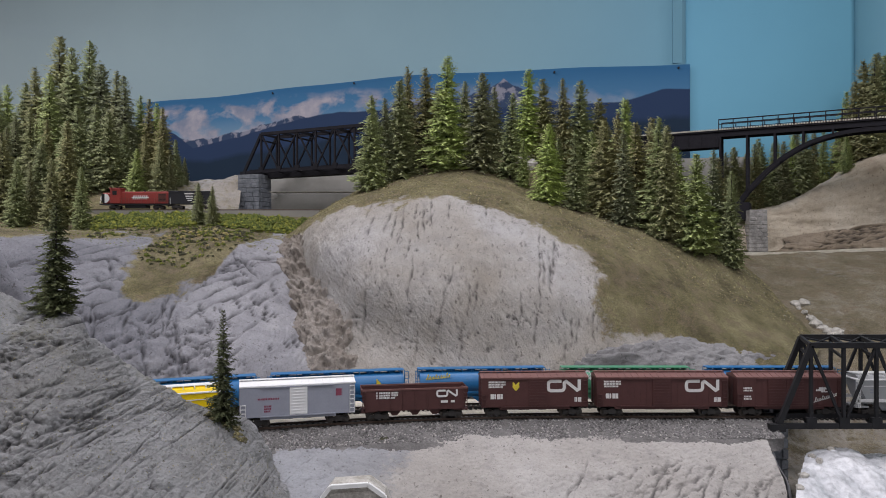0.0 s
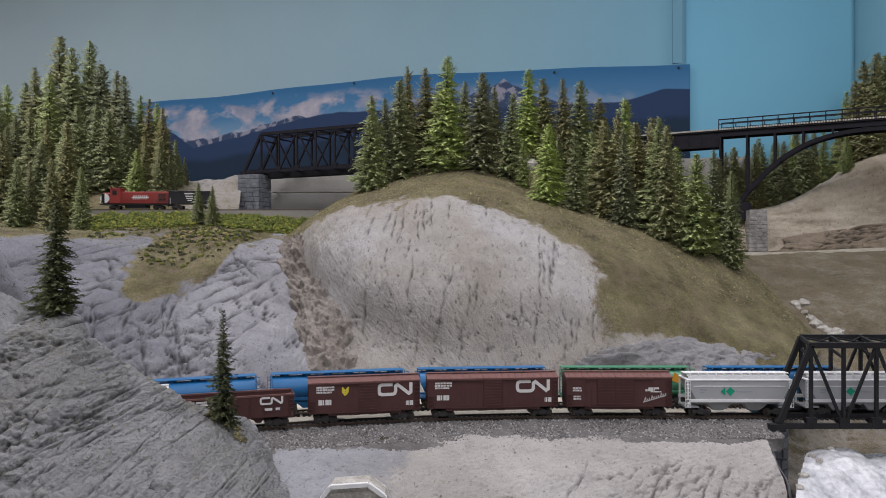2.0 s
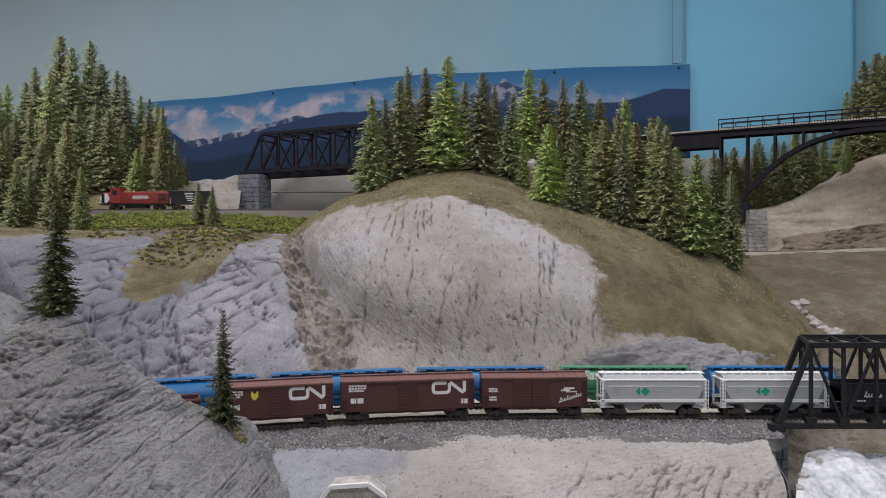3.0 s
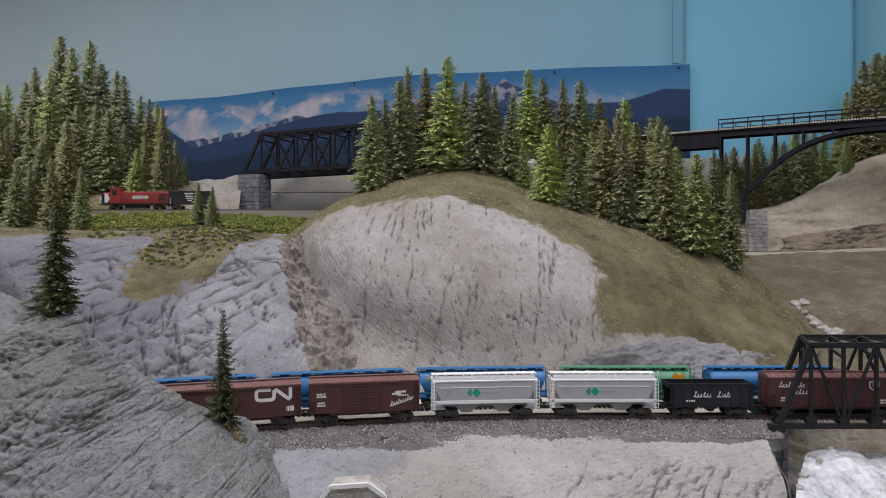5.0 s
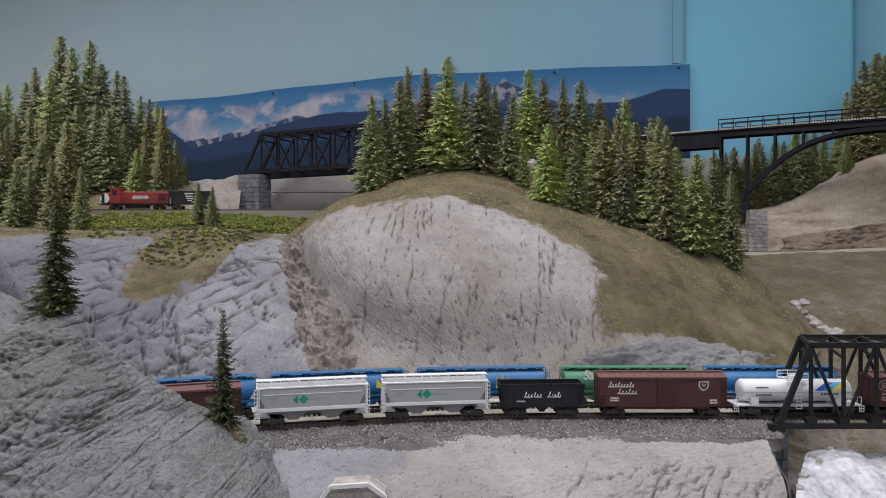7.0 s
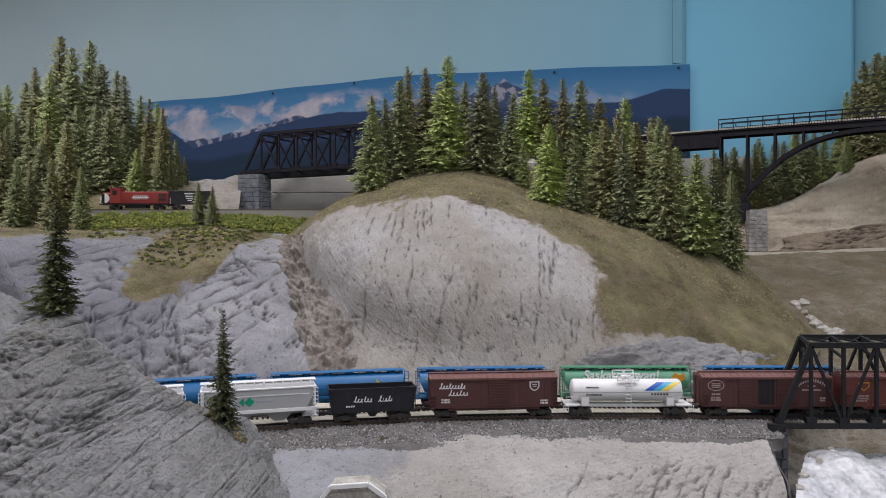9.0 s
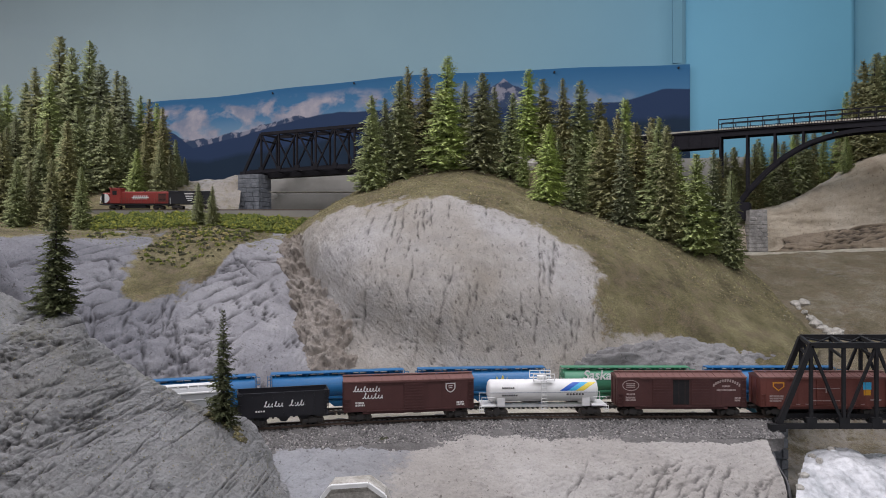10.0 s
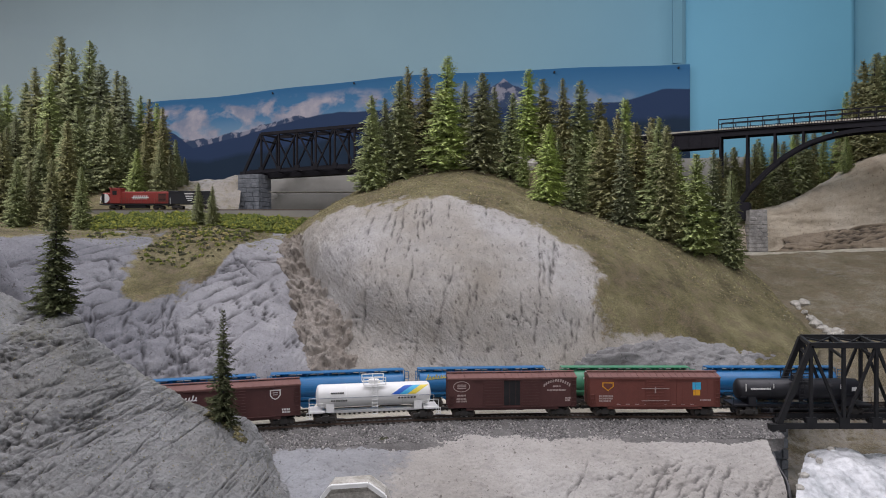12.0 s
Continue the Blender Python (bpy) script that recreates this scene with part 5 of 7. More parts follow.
def boxcar(L, body, roofm, label, doors=((0.0, 0.022),), doorm=None, eave=0.0520, ridge=0.0565, open_door=False, ladm=None):
    e = tagged(new("boxcar"), label, "freight car", "cars of the moving freight train")
    W, z0 = 0.0175, 0.0135
    part("body", box(-L / 2, L / 2, -W, W, z0, eave, 0.0005), body, e)
    part("side_sill", box(-L / 2 + 0.024, L / 2 - 0.024, -W + 0.0008, W - 0.0008, z0 - 0.003, z0 + 0.001), body, e)
    r = extrude_profile([(-W - 0.0007, eave - 0.0012), (-W - 0.0007, eave + 0.0004), (0, ridge), (W + 0.0007, eave + 0.0004), (W + 0.0007, eave - 0.0012)], -L / 2 - 0.0005, L / 2 + 0.0005)
    roof = part("roof", r, roofm, e, "paler roof")
    rib = bmesh.new()
    n = int(L / 0.0085)
    for i in range(n):
        x = -L / 2 + L * (i + 0.5) / n
        for s in (-1, 1):
            add_beam(rib, (x, s * W, eave + 0.0009), (x, 0, ridge + 0.0003), 0.0008, 0.0006)
    part("roof_rib", rib, roofm, roof)
    part("running_board", box(-L / 2 - 0.001, L / 2 + 0.001, -0.003, 0.003, ridge + 0.0006, ridge + 0.0013), roofm, roof)
    for dx, dw in doors:
        bm = box(dx - dw / 2, dx + dw / 2, -W - 0.0013, -W + 0.0002, z0 + 0.002, eave - 0.0025)
        m = doorm or body
        d = part("door", bm, m, e)
        rb = bmesh.new()
        k = 9
        for i in range(k):
            z = z0 + 0.004 + (eave - z0 - 0.009) * i / (k - 1)
            add_box(rb, dx - dw / 2 + 0.001, dx + dw / 2 - 0.001, -W - 0.0019, -W - 0.0012, z - 0.0006, z + 0.0006)
        part("door_rib", rb, m, d)
    part("door_rail", box(-L * 0.32, L * 0.32, -W - 0.0018, -W + 0.0003, z0 + 0.0004, z0 + 0.0016), body, e)
    part("door_rail", box(-L * 0.32, L * 0.32, -W - 0.0018, -W + 0.0003, eave - 0.0024, eave - 0.0014), body, e)
    rv = bmesh.new()
    n = int(L / 0.008)
    for i in range(n + 1):
        x = -L / 2 + 0.0006 + (L - 0.0012) * i / n
        add_box(rv, x - 0.0002, x + 0.0002, -W - 0.00025, -W + 0.0001, z0 + 0.001, eave - 0.002)
    part("panel_seam", rv, body, e)
    for sx in (-1, 1):
        ladder(e, sx * (L / 2 - 0.004), -W - 0.0009, z0 + 0.001, z0 + (0.016 if sx < 0 else 0.034), 0.0055, ladm or body, 4 if sx < 0 else 7)
        for k in (-1, 1):
            part("end_rib", box(*sorted((sx * L / 2, sx * (L / 2 + 0.0009))), k * 0.008 - 0.0007, k * 0.008 + 0.0007, z0 + 0.002, eave - 0.003), body, e)
    part("underframe", box(-L / 2 + 0.008, L / 2 - 0.008, -0.0045, 0.0045, 0.0085, 0.0136), M_truck, e)
    part("brake_cylinder", cyl((0.006, -0.008, 0.0105), (0.016, -0.008, 0.0105), 0.0025, 10), M_truck, e)
    part("air_tank", cyl((-0.02, -0.009, 0.0105), (-0.007, -0.009, 0.0105), 0.0022, 10), M_truck, e)
    for sx in (-1, 1):
        truck(e, sx * (L / 2 - 0.021))
    couplers(e, L)
    return e


YF = -0.0175


def data_block(e, x, w, z_top, rows=4, mat_=None, pitch=0.0031):
    bars = []
    rnd = random.Random(int((x + 1) * 1e4) + rows)
    for r in range(rows):
        z = z_top - r * pitch
        c = x - w / 2
        ww = w * (1.0 if r < 2 else 0.85)
        while c < x - w / 2 + ww - 0.0006:
            d = rnd.uniform(0.0011, 0.0019)
            bars.append((c, min(c + d, x - w / 2 + ww), z - pitch * 0.36, z + pitch * 0.36))
            c += d + 0.0004
    mark(e, "lettering", bars, YF, mat_ or M_offwhite, "off-white lettering bars")


def cn_car(L, dx, ex, double=False):
    doors = ((dx, 0.0235),)
    e = boxcar(L, M_brown, M_brown_roof, "oxide brown boxcar with a large off-white emblem, on the front track", doors)
    data_block(e, -L / 2 + 0.0205, 0.022, 0.0465, 3)
    mark(e, "capacity_data", [(-L / 2 + 0.012, -L / 2 + 0.019, 0.0245, 0.031), (-L / 2 + 0.0205, -L / 2 + 0.028, 0.0245, 0.031)], YF, M_offwhite)
    worm_mark(e, ex, 0.041, 0.045, 0.0165, YF)
    mark(e, "consolidation_stencil", [(L / 2 - 0.018, L / 2 - 0.0145, 0.02, 0.026), (L / 2 - 0.0135, L / 2 - 0.009, 0.02, 0.026)], YF, M_offwhite)
    return e


def leaf_mark(e, x, z, s, material):
    bm = bmesh.new()
    for k in (-1, 1):
        for i in range(3):
            add_beam(bm, (x, YF - 0.0003, z - s * 0.5 + i * s * 0.25), (x + k * s * 0.4, YF - 0.0003, z + i * s * 0.25), 0.0004, s * 0.2)
    part("wheat_mark", bm, material, e, "yellow wheat mark")


def wave_text(e, x, z, w, h, material, slope=0.0):
    """Script lettering that is only drawn as a running wave of its size."""
    bm = bmesh.new()
    n = max(3, int(w / (h * 0.5)))
    pts = []
    for i in range(n * 10 + 1):
        u = i / (n * 10)
        tall = 1.0 if i < 10 else (0.9 if (i // 10) % 4 == 3 else 0.55)
        cz = -h / 2 + h * tall * (0.5 - 0.5 * math.cos(i * math.pi / 5))
        cx = x - w / 2 + w * u + 0.3 * cz + h * 0.16 * math.sin(i * math.pi / 5)
        pts.append((cx, YF - 0.0003, z + cz + slope * (cx - x)))
    for p0, p1 in zip(pts, pts[1:]):
        add_beam(bm, p0, p1, 0.0004, 0.00115)
    part("lettering", bm, material, e, "white script lettering strokes")


def covered_hopper(label, body, L=0.143):
    e = tagged(new("covered_hopper"), label, "freight car", "cars of the moving freight train")
    W = 0.0165
    pr = [(-W, 0.0225), (-W, 0.0475), (-W + 0.004, 0.0525), (-0.006, 0.0545), (0.006, 0.0545), (W - 0.004, 0.0525), (W, 0.0475), (W, 0.0225), (0.009, 0.015), (-0.009, 0.015)]
    bm = extrude_profile(pr, -L / 2 + 0.004, L / 2 - 0.004)
    for v in bm.verts:  # ends slope in below
        f = bump01(0.047 - v.co.z, 0.0, 0.032)
        v.co.x *= 1 - 0.16 * f
    part("body", bm, body, e)
    part("roof_edge", box(-L / 2 + 0.001, L / 2 - 0.001, -W - 0.001, W + 0.001, 0.0475, 0.0495, 0.0004), M_white, e, "white roof rim")
    rf = part("running_board", box(-L / 2 + 0.001, L / 2 - 0.001, -0.0075, 0.0075, 0.0553, 0.0562), M_white, e)
    for i in range(12):
        x = -L / 2 + 0.008 + (L - 0.016) * i / 11
        part("running_board_bracket", box(x - 0.0006, x + 0.0006, -0.0125, 0.0125, 0.0520, 0.0553), M_white, rf)
    part("side_sill", box(-L / 2 + 0.001, L / 2 - 0.001, -W - 0.0008, -W + 0.0015, 0.0192, 0.0236, 0.0003), M_white, e)
    part("side_sill", box(-L / 2 + 0.001, L / 2 - 0.001, W - 0.0015, W + 0.0008, 0.0192, 0.0236, 0.0003), M_white, e)
    part("side_bead", box(-L / 2 + 0.010, L / 2 - 0.010, -W - 0.0006, -W + 0.0004, 0.0398, 0.0408), M_white, e)
    for k in range(2):
        x = (-1, 1)[k] * 0.024
        hb = bmesh.new()
        vs = [hb.verts.new(p) for p in ((x - 0.021, -0.014, 0.0215), (x + 0.021, -0.014, 0.0215), (x + 0.021, 0.014, 0.0215), (x - 0.021, 0.014, 0.0215), (x - 0.006, -0.007, 0.0065), (x + 0.006, -0.007, 0.0065), (x + 0.006, 0.007, 0.0065), (x - 0.006, 0.007, 0.0065))]
        for q in ((0, 1, 2, 3), (7, 6, 5, 4), (0, 4, 5, 1), (1, 5, 6, 2), (2, 6, 7, 3), (3, 7, 4, 0)):
            hb.faces.new([vs[i] for i in q])
        bmesh.ops.recalc_face_normals(hb, faces=hb.faces)
        part("hopper_bay", hb, body, e)
    for sx in (-1, 1):
        for yy in (-W, W):
            part("end_post", beam((sx * (L / 2 - 0.003), yy, 0.0475), (sx * (L / 2 - 0.003), yy, 0.0125), 0.0016, 0.002), M_white, e)
            part("end_brace", beam((sx * (L / 2 - 0.014), yy, 0.022), (sx * (L / 2 - 0.003), yy, 0.0455), 0.001, 0.0012), body, e)
        ladder(e, sx * (L / 2 - 0.0025), -W - 0.001, 0.013, 0.047, 0.006, M_white, 8)
        # flat dark triangle for the shade on the sloping end
        flat_shape(e, "end_slope_shade", [(sx * (L / 2 - 0.0045), 0.0245), (sx * (L / 2 - 0.0045), 0.0400), (sx * (L / 2 - 0.0125), 0.0245)], -W - 0.0004, M_shade, "dark grey triangle painted as the sloped end's shade")
        part("end_platform", box(*sorted((sx * (L / 2 - 0.018), sx * (L / 2))), -0.014, 0.014, 0.0115, 0.0135), body, e)
        truck(e, sx * (L / 2 - 0.021))
    couplers(e, L)
    return e


def flat_shape(e, name, pts, y, material, label=""):
    """A thin painted shape on the side, outline in (x, z)."""
    bm = bmesh.new()
    f = [bm.verts.new((px_, y - 0.0003, pz_)) for px_, pz_ in pts]
    k = [bm.verts.new((px_, y + 0.0003, pz_)) for px_, pz_ in pts]
    bm.faces.new(f)
    bm.faces.new(k[::-1])
    for i in range(len(pts)):
        bm.faces.new((f[i], k[i], k[(i + 1) % len(pts)], f[(i + 1) % len(pts)]))
    bmesh.ops.recalc_face_normals(bm, faces=bm.faces)
    return part(name, bm, material, e, label)


def green_mark(e, x, z):
    flat_shape(e, "emblem", [(x - 0.0115, z), (x - 0.0055, z + 0.0055), (x - 0.0055, z - 0.0055)], -0.0167, M_bright, "green arrow emblem")
    flat_shape(e, "emblem", [(x - 0.0048, z), (x + 0.0012, z + 0.0058), (x + 0.0072, z), (x + 0.0012, z - 0.0058)], -0.0167, M_bright, "green diamond emblem")


def open_hopper(label, body, L, top, markings):
    e = tagged(new("open_hopper"), label, "freight car", "cars of the moving freight train")
    W, zb, t = 0.0172, 0.0135, 0.0008
    for y0, y1 in ((-W, -W + t), (W - t, W)):
        bm = box(-L / 2, L / 2, y0, y1, zb, top)
        for v in bm.verts:
            if v.co.z < zb + 0.001:
                v.co.x *= 0.93
        part("side_sheet", bm, body, e)
    for sx in (-1, 1):
        b = bmesh.new()
        add_beam(b, (sx * (L / 2 - 0.001), 0, top - 0.003), (sx * (L / 2 - 0.03), 0, zb), 2 * W - 0.001, 0.0008)
        part("slope_sheet", b, body, e)
        part("end_rim", box(*sorted((sx * (L / 2 - 0.0012), sx * L / 2)), -W, W, top - 0.006, top), body, e)
        ladder(e, sx * (L / 2 - 0.004), -W - 0.0009, zb, top - 0.002, 0.005, body, 6)
        part("end_platform", box(*sorted((sx * (L / 2 - 0.02), sx * L / 2)), -0.013, 0.013, 0.0105, 0.013), body, e)
        truck(e, sx * (L / 2 - 0.021))
    part("floor_sheet", box(-L / 2 + 0.028, L / 2 - 0.028, -W + t, W - t, zb, zb + 0.001), body, e)
    part("top_chord", box(-L / 2, L / 2, -W - 0.0008, -W + t + 0.0004, top - 0.0012, top + 0.0008), M_brown_roof if body is M_brown else body, e)
    part("top_chord", box(-L / 2, L / 2, W - t - 0.0004, W + 0.0008, top - 0.0012, top + 0.0008), M_brown_roof if body is M_brown else body, e)
    for i in range(9):
        x = -L / 2 + 0.006 + (L - 0.012) * i / 8
        part("side_stake", box(x - 0.0006, x + 0.0006, -W - 0.0009, -W + 0.0002, zb + 0.001, top - 0.001), body, e)
    for i in range(3):
        x = (i - 1) * 0.026
        bm = box(x - 0.009, x + 0.009, -0.012, 0.012, 0.0065, zb)
        for v in bm.verts:
            if v.co.z < 0.008:
                v.co.x = x + (v.co.x - x) * 0.35
        part("hopper_bay", bm, body, e)
    couplers(e, L)
    markings(e)
    return e


def tank_car(label, body, L, r, cz, dark=False):
    e = tagged(new("tank_car"), label, "freight car", "cars of the moving freight train")
    bm = bmesh.new()
    prev = None
    T = L - 0.022
    prof = [(-T / 2 - 0.002, 0.0005), (-T / 2 - 0.0015, r * 0.5), (-T / 2, r * 0.85), (-T / 2 + 0.0025, r)] + [(T / 2 - 0.0025, r), (T / 2, r * 0.85), (T / 2 + 0.0015, r * 0.5), (T / 2 + 0.002, 0.0005)]
    for x, rr in prof:
        ring = [bm.verts.new((x, rr * math.cos(a * 6.28318 / 36), cz + rr * math.sin(a * 6.28318 / 36))) for a in range(36)]
        if prev:
            for i in range(36):
                bm.faces.new((prev[i], prev[(i + 1) % 36], ring[(i + 1) % 36], ring[i]))
        prev = ring
    bmesh.ops.recalc_face_normals(bm, faces=bm.faces)
    part("tank", bm, body, e, smooth=True)
    for x in (-T * 0.25, T * 0.25, 0.0):
        bm = bmesh.new()
        bmesh.ops.create_cone(bm, cap_ends=True, segments=36, radius1=r + 0.00025, radius2=r + 0.00025, depth=0.0012, matrix=Matrix.Translation((x, 0, cz)) @ Euler((0, radians(90), 0)).to_matrix().to_4x4())
        part("tank_band", bm, body, e)
    part("underframe", box(-L / 2 + 0.004, L / 2 - 0.004, -0.005, 0.005, 0.011, 0.0145), body, e)
    for sx in (-1, 1):
        part("end_platform", box(*sorted((sx * (L / 2 - 0.020), sx * L / 2)), -0.0165, 0.0165, 0.0140, 0.0162, 0.0003), body, e)
        hb = bmesh.new()
        for y in (-0.016, 0.016):
            add_beam(hb, (sx * (L / 2 - 0.001), y, 0.015), (sx * (L / 2 - 0.001), y, 0.026), 0.0007, 0.0007)
            add_beam(hb, (sx * (L / 2 - 0.018), y, 0.026), (sx * (L / 2 - 0.001), y, 0.026), 0.0007, 0.0007)
            add_beam(hb, (sx * (L / 2 - 0.001), y, 0.0145), (sx * (L / 2 - 0.001), y, 0.008), 0.0007, 0.0007)
        part("handrail", hb, body, e)
        sd = box(sx * (L / 2 - 0.027) - 0.005, sx * (L / 2 - 0.027) + 0.005, -0.013, 0.013, 0.0138, cz - r * 0.55)
        part("saddle", sd, body, e)
        truck(e, sx * (L / 2 - 0.021))
        ladder(e, sx * (L / 2 - 0.001), -0.0168, 0.0075, 0.0145, 0.006, body, 3)
    part("dome", cyl((0, 0, cz + r - 0.001), (0, 0, cz + r + 0.0045), 0.0065, 20), body, e)
    part("dome_lid", cyl((0, 0, cz + r + 0.0045), (0, 0, cz + r + 0.0062), 0.0045, 16, 0.003), body, e)
    pf = bmesh.new()
    for y in (-0.012, 0.012):
        add_box(pf, -0.014, 0.014, y - 0.003, y + 0.003, cz + r - 0.0005, cz + r + 0.0006)
        for x in (-0.014, 0.0, 0.014):
            add_beam(pf, (x, y * 1.2, cz + r), (x, y * 1.2, cz + r + 0.009), 0.0011, 0.0011)
        add_beam(pf, (-0.014, y * 1.2, cz + r + 0.009), (0.014, y * 1.2, cz + r + 0.009), 0.0012, 0.0012)
        add_beam(pf, (-0.014, y * 1.2, cz + r + 0.005), (0.014, y * 1.2, cz + r + 0.005), 0.0006, 0.0006)
    part("walkway", pf, body, e)
    ladder(e, 0.0, -r - 0.002, 0.011, cz + r, 0.007, body, 9)
    couplers(e, L)
    return e


def cylinder_hopper(x_s, label, body, L=0.185, text="", tmat=None):
    """Rounded grain hopper standing on the rear track."""
    e = tagged(new("cylindrical_hopper"), label, "freight car", "grain cars on the rear track")
    W = 0.0185
    prof = []
    for i in range(29):
        a = radians(-38 + 256 * i / 28)
        prof.append((W * math.cos(a), 0.034 + 0.0185 * math.sin(a)))
    prof += [(-0.009, 0.0125), (0.009, 0.0125)]
    bm = extrude_profile(prof, -L / 2 + 0.004, L / 2 - 0.004)
    for v in bm.verts:
        f = bump01(0.040 - v.co.z, 0.0, 0.028)
        v.co.x *= 1 - 0.13 * f
    part("body", bm, body, e, smooth=False)
    rb = part("running_board", box(-L / 2 + 0.002, L / 2 - 0.002, -0.009, 0.009, 0.0555, 0.0565), body, e)
    for i in range(13):
        x = -L / 2 + 0.008 + (L - 0.016) * i / 12
        part("running_board_bracket", box(x - 0.0006, x + 0.0006, -0.0085, 0.0085, 0.0505, 0.0555), body, rb)
    for i in range(6):
        x = -L / 2 + 0.02 + (L - 0.04) * i / 5
        part("hatch", cyl((x, 0, 0.052), (x, 0, 0.0552), 0.006, 12), body, rb)
    part("side_sill", box(-L / 2 + 0.002, L / 2 - 0.002, -W + 0.0005, -W + 0.0022, 0.0195, 0.0225), body, e)
    for k in range(3):
        x = (k - 1) * 0.042
        b = box(x - 0.016, x + 0.016, -0.012, 0.012, 0.0065, 0.0145)
        for v in b.verts:
            if v.co.z < 0.008:
                v.co.x = x + (v.co.x - x) * 0.4
        part("hopper_bay", b, body, e)
    for sx in (-1, 1):
        ladder(e, sx * (L / 2 - 0.001), -W + 0.001, 0.013, 0.055, 0.006, body, 9)
        part("end_platform", box(*sorted((sx * (L / 2 - 0.02), sx * L / 2)), -0.014, 0.014, 0.0115, 0.0135), body, e)
        for yy in (-1, 1):
            part("end_post", beam((sx * (L / 2 - 0.002), yy * 0.015, 0.0135), (sx * (L / 2 - 0.002), yy * 0.008, 0.0555), 0.001, 0.001), body, e)
        truck(e, sx * (L / 2 - 0.022))
    couplers(e, L)
    for ob in e.children_recursive:  # a low body
        for v in ob.data.vertices:
            v.co.z -= 0.10 * max(0.0, v.co.z - 0.0135)
    x, y, a = track_point(x_s, BACK_Y)
    e.matrix_basis = pose(x, y, 0, 0, 0, math.degrees(a))
    return e


def lettering(e, text, size, x, y, z, material, name="lettering", tilt=0.0):
    cu = bpy.data.curves.new(name, "FONT")
    cu.body, cu.size, cu.extrude, cu.align_x = text, size, 0.0001, "CENTER"
    cu.shear, cu.offset = 0.15, 0.00035
    tmp = bpy.data.objects.new(name, cu)
    me = bpy.data.meshes.new_from_object(tmp)
    bpy.data.objects.remove(tmp)
    me.materials.clear()
    me.materials.append(material)
    o = new(name, me)
    o.parent = e
    o.matrix_basis = pose(x, y, z, 90, 0, 0) @ pose(0, 0, 0, tilt, 0, 0)
    return o


# the moving train: (car, place along the track at the start)
TRAIN = []
yel = covered_hopper("yellow covered hopper on the front track", M_yellow, 0.158)
TRAIN.append((yel, -0.5562))
gb = boxcar(0.1405, M_grey, M_white, "silver-grey boxcar with a white door and roof", ((0.0, 0.0215),), M_white, ladm=M_white)
data_block(gb, -0.036, 0.026, 0.036, 1, M_maroon)
data_block(gb, -0.037, 0.009, 0.027, 3, M_maroon)
mark(gb, "shield_mark", [(0.046, 0.054, 0.036, 0.045)], YF, M_maroon, "maroon shield")
TRAIN.append((gb, -0.3877))


def oh_marks(e):
    data_block(e, -0.036, 0.028, 0.0365, 3)
    worm_mark(e, 0.041, 0.034, 0.028, 0.0095, YF - 0.001)
    mark(e, "stencil", [(0.033, 0.042, 0.022, 0.025), (0.046, 0.051, 0.022, 0.025)], YF - 0.001, M_offwhite)


oh = open_hopper("oxide brown open hopper car with off-white lettering", M_brown, 0.138, 0.0405, oh_marks)
TRAIN.append((oh, -0.2392))
c1 = cn_car(0.1405, 0.004, 0.038)
leaf_mark(c1, -0.025, 0.041, 0.010, M_stripe_y)
TRAIN.append((c1, -0.0810))
TRAIN.append((cn_car(0.1715, -0.001, 0.052), 0.0868))
wb = boxcar(0.1385, M_brown, M_brown_roof, "oxide brown double-door boxcar with a white bird mark", ((-0.017, 0.0235), (0.007, 0.0235)))
data_block(wb, -0.055, 0.012, 0.038, 2)
data_block(wb, -0.055, 0.010, 0.027, 2)
wave_text(wb, 0.047, 0.027, 0.030, 0.006, M_offwhite, 0.3)
mark(wb, "bird_mark", [(0.038, 0.052, 0.0365, 0.039), (0.034, 0.046, 0.034, 0.0365), (0.041, 0.055, 0.0325, 0.034)], YF, M_offwhite)
TRAIN.append((wb, 0.2538))
for u in (0.4112, 0.5687):
    h = covered_hopper("light grey covered hopper with a green arrow emblem", M_hopper, 0.1405)
    green_mark(h, -0.013, 0.0335)
    mark(h, "lettering", [(-0.004 + 0.0026 * i, -0.0022 + 0.0026 * i, 0.0322, 0.0342) for i in range(8)], -0.0165, M_grey, "grey lettering bars")
    mark(h, "stencil", [(-0.052, -0.043, 0.0345, 0.0365), (-0.052, -0.046, 0.031, 0.033)], -0.0165, M_grey)
    TRAIN.append((h, u))


def bh_marks(e):
    wave_text(e, -0.012, 0.030, 0.024, 0.0075, M_white)
    wave_text(e, 0.017, 0.030, 0.019, 0.0075, M_white)
    mark(e, "stencil", [(-0.034 + 0.003 * i, -0.032 + 0.003 * i, 0.0205, 0.0225) for i in range(4)], YF - 0.001, M_offwhite)


bh = open_hopper("short black open hopper with white script lettering", M_blackpaint, 0.1115, 0.0430, bh_marks)
TRAIN.append((bh, 0.7098))
cp = boxcar(0.1675, M_brown, M_brown_roof, "oxide brown boxcar with white script and a small shield", ((0.006, 0.026),))
wave_text(cp, -0.054, 0.043, 0.034, 0.0075, M_white)
wave_text(cp, -0.046, 0.034, 0.026, 0.0075, M_white)
data_block(cp, -0.063, 0.012, 0.025, 2)
flat_shape(cp, "shield_mark", [(0.0465, 0.047), (0.0595, 0.047), (0.0595, 0.040), (0.057, 0.0365), (0.053, 0.0345), (0.049, 0.0365), (0.0465, 0.040)], YF, M_offwhite, "pale outlined shield")
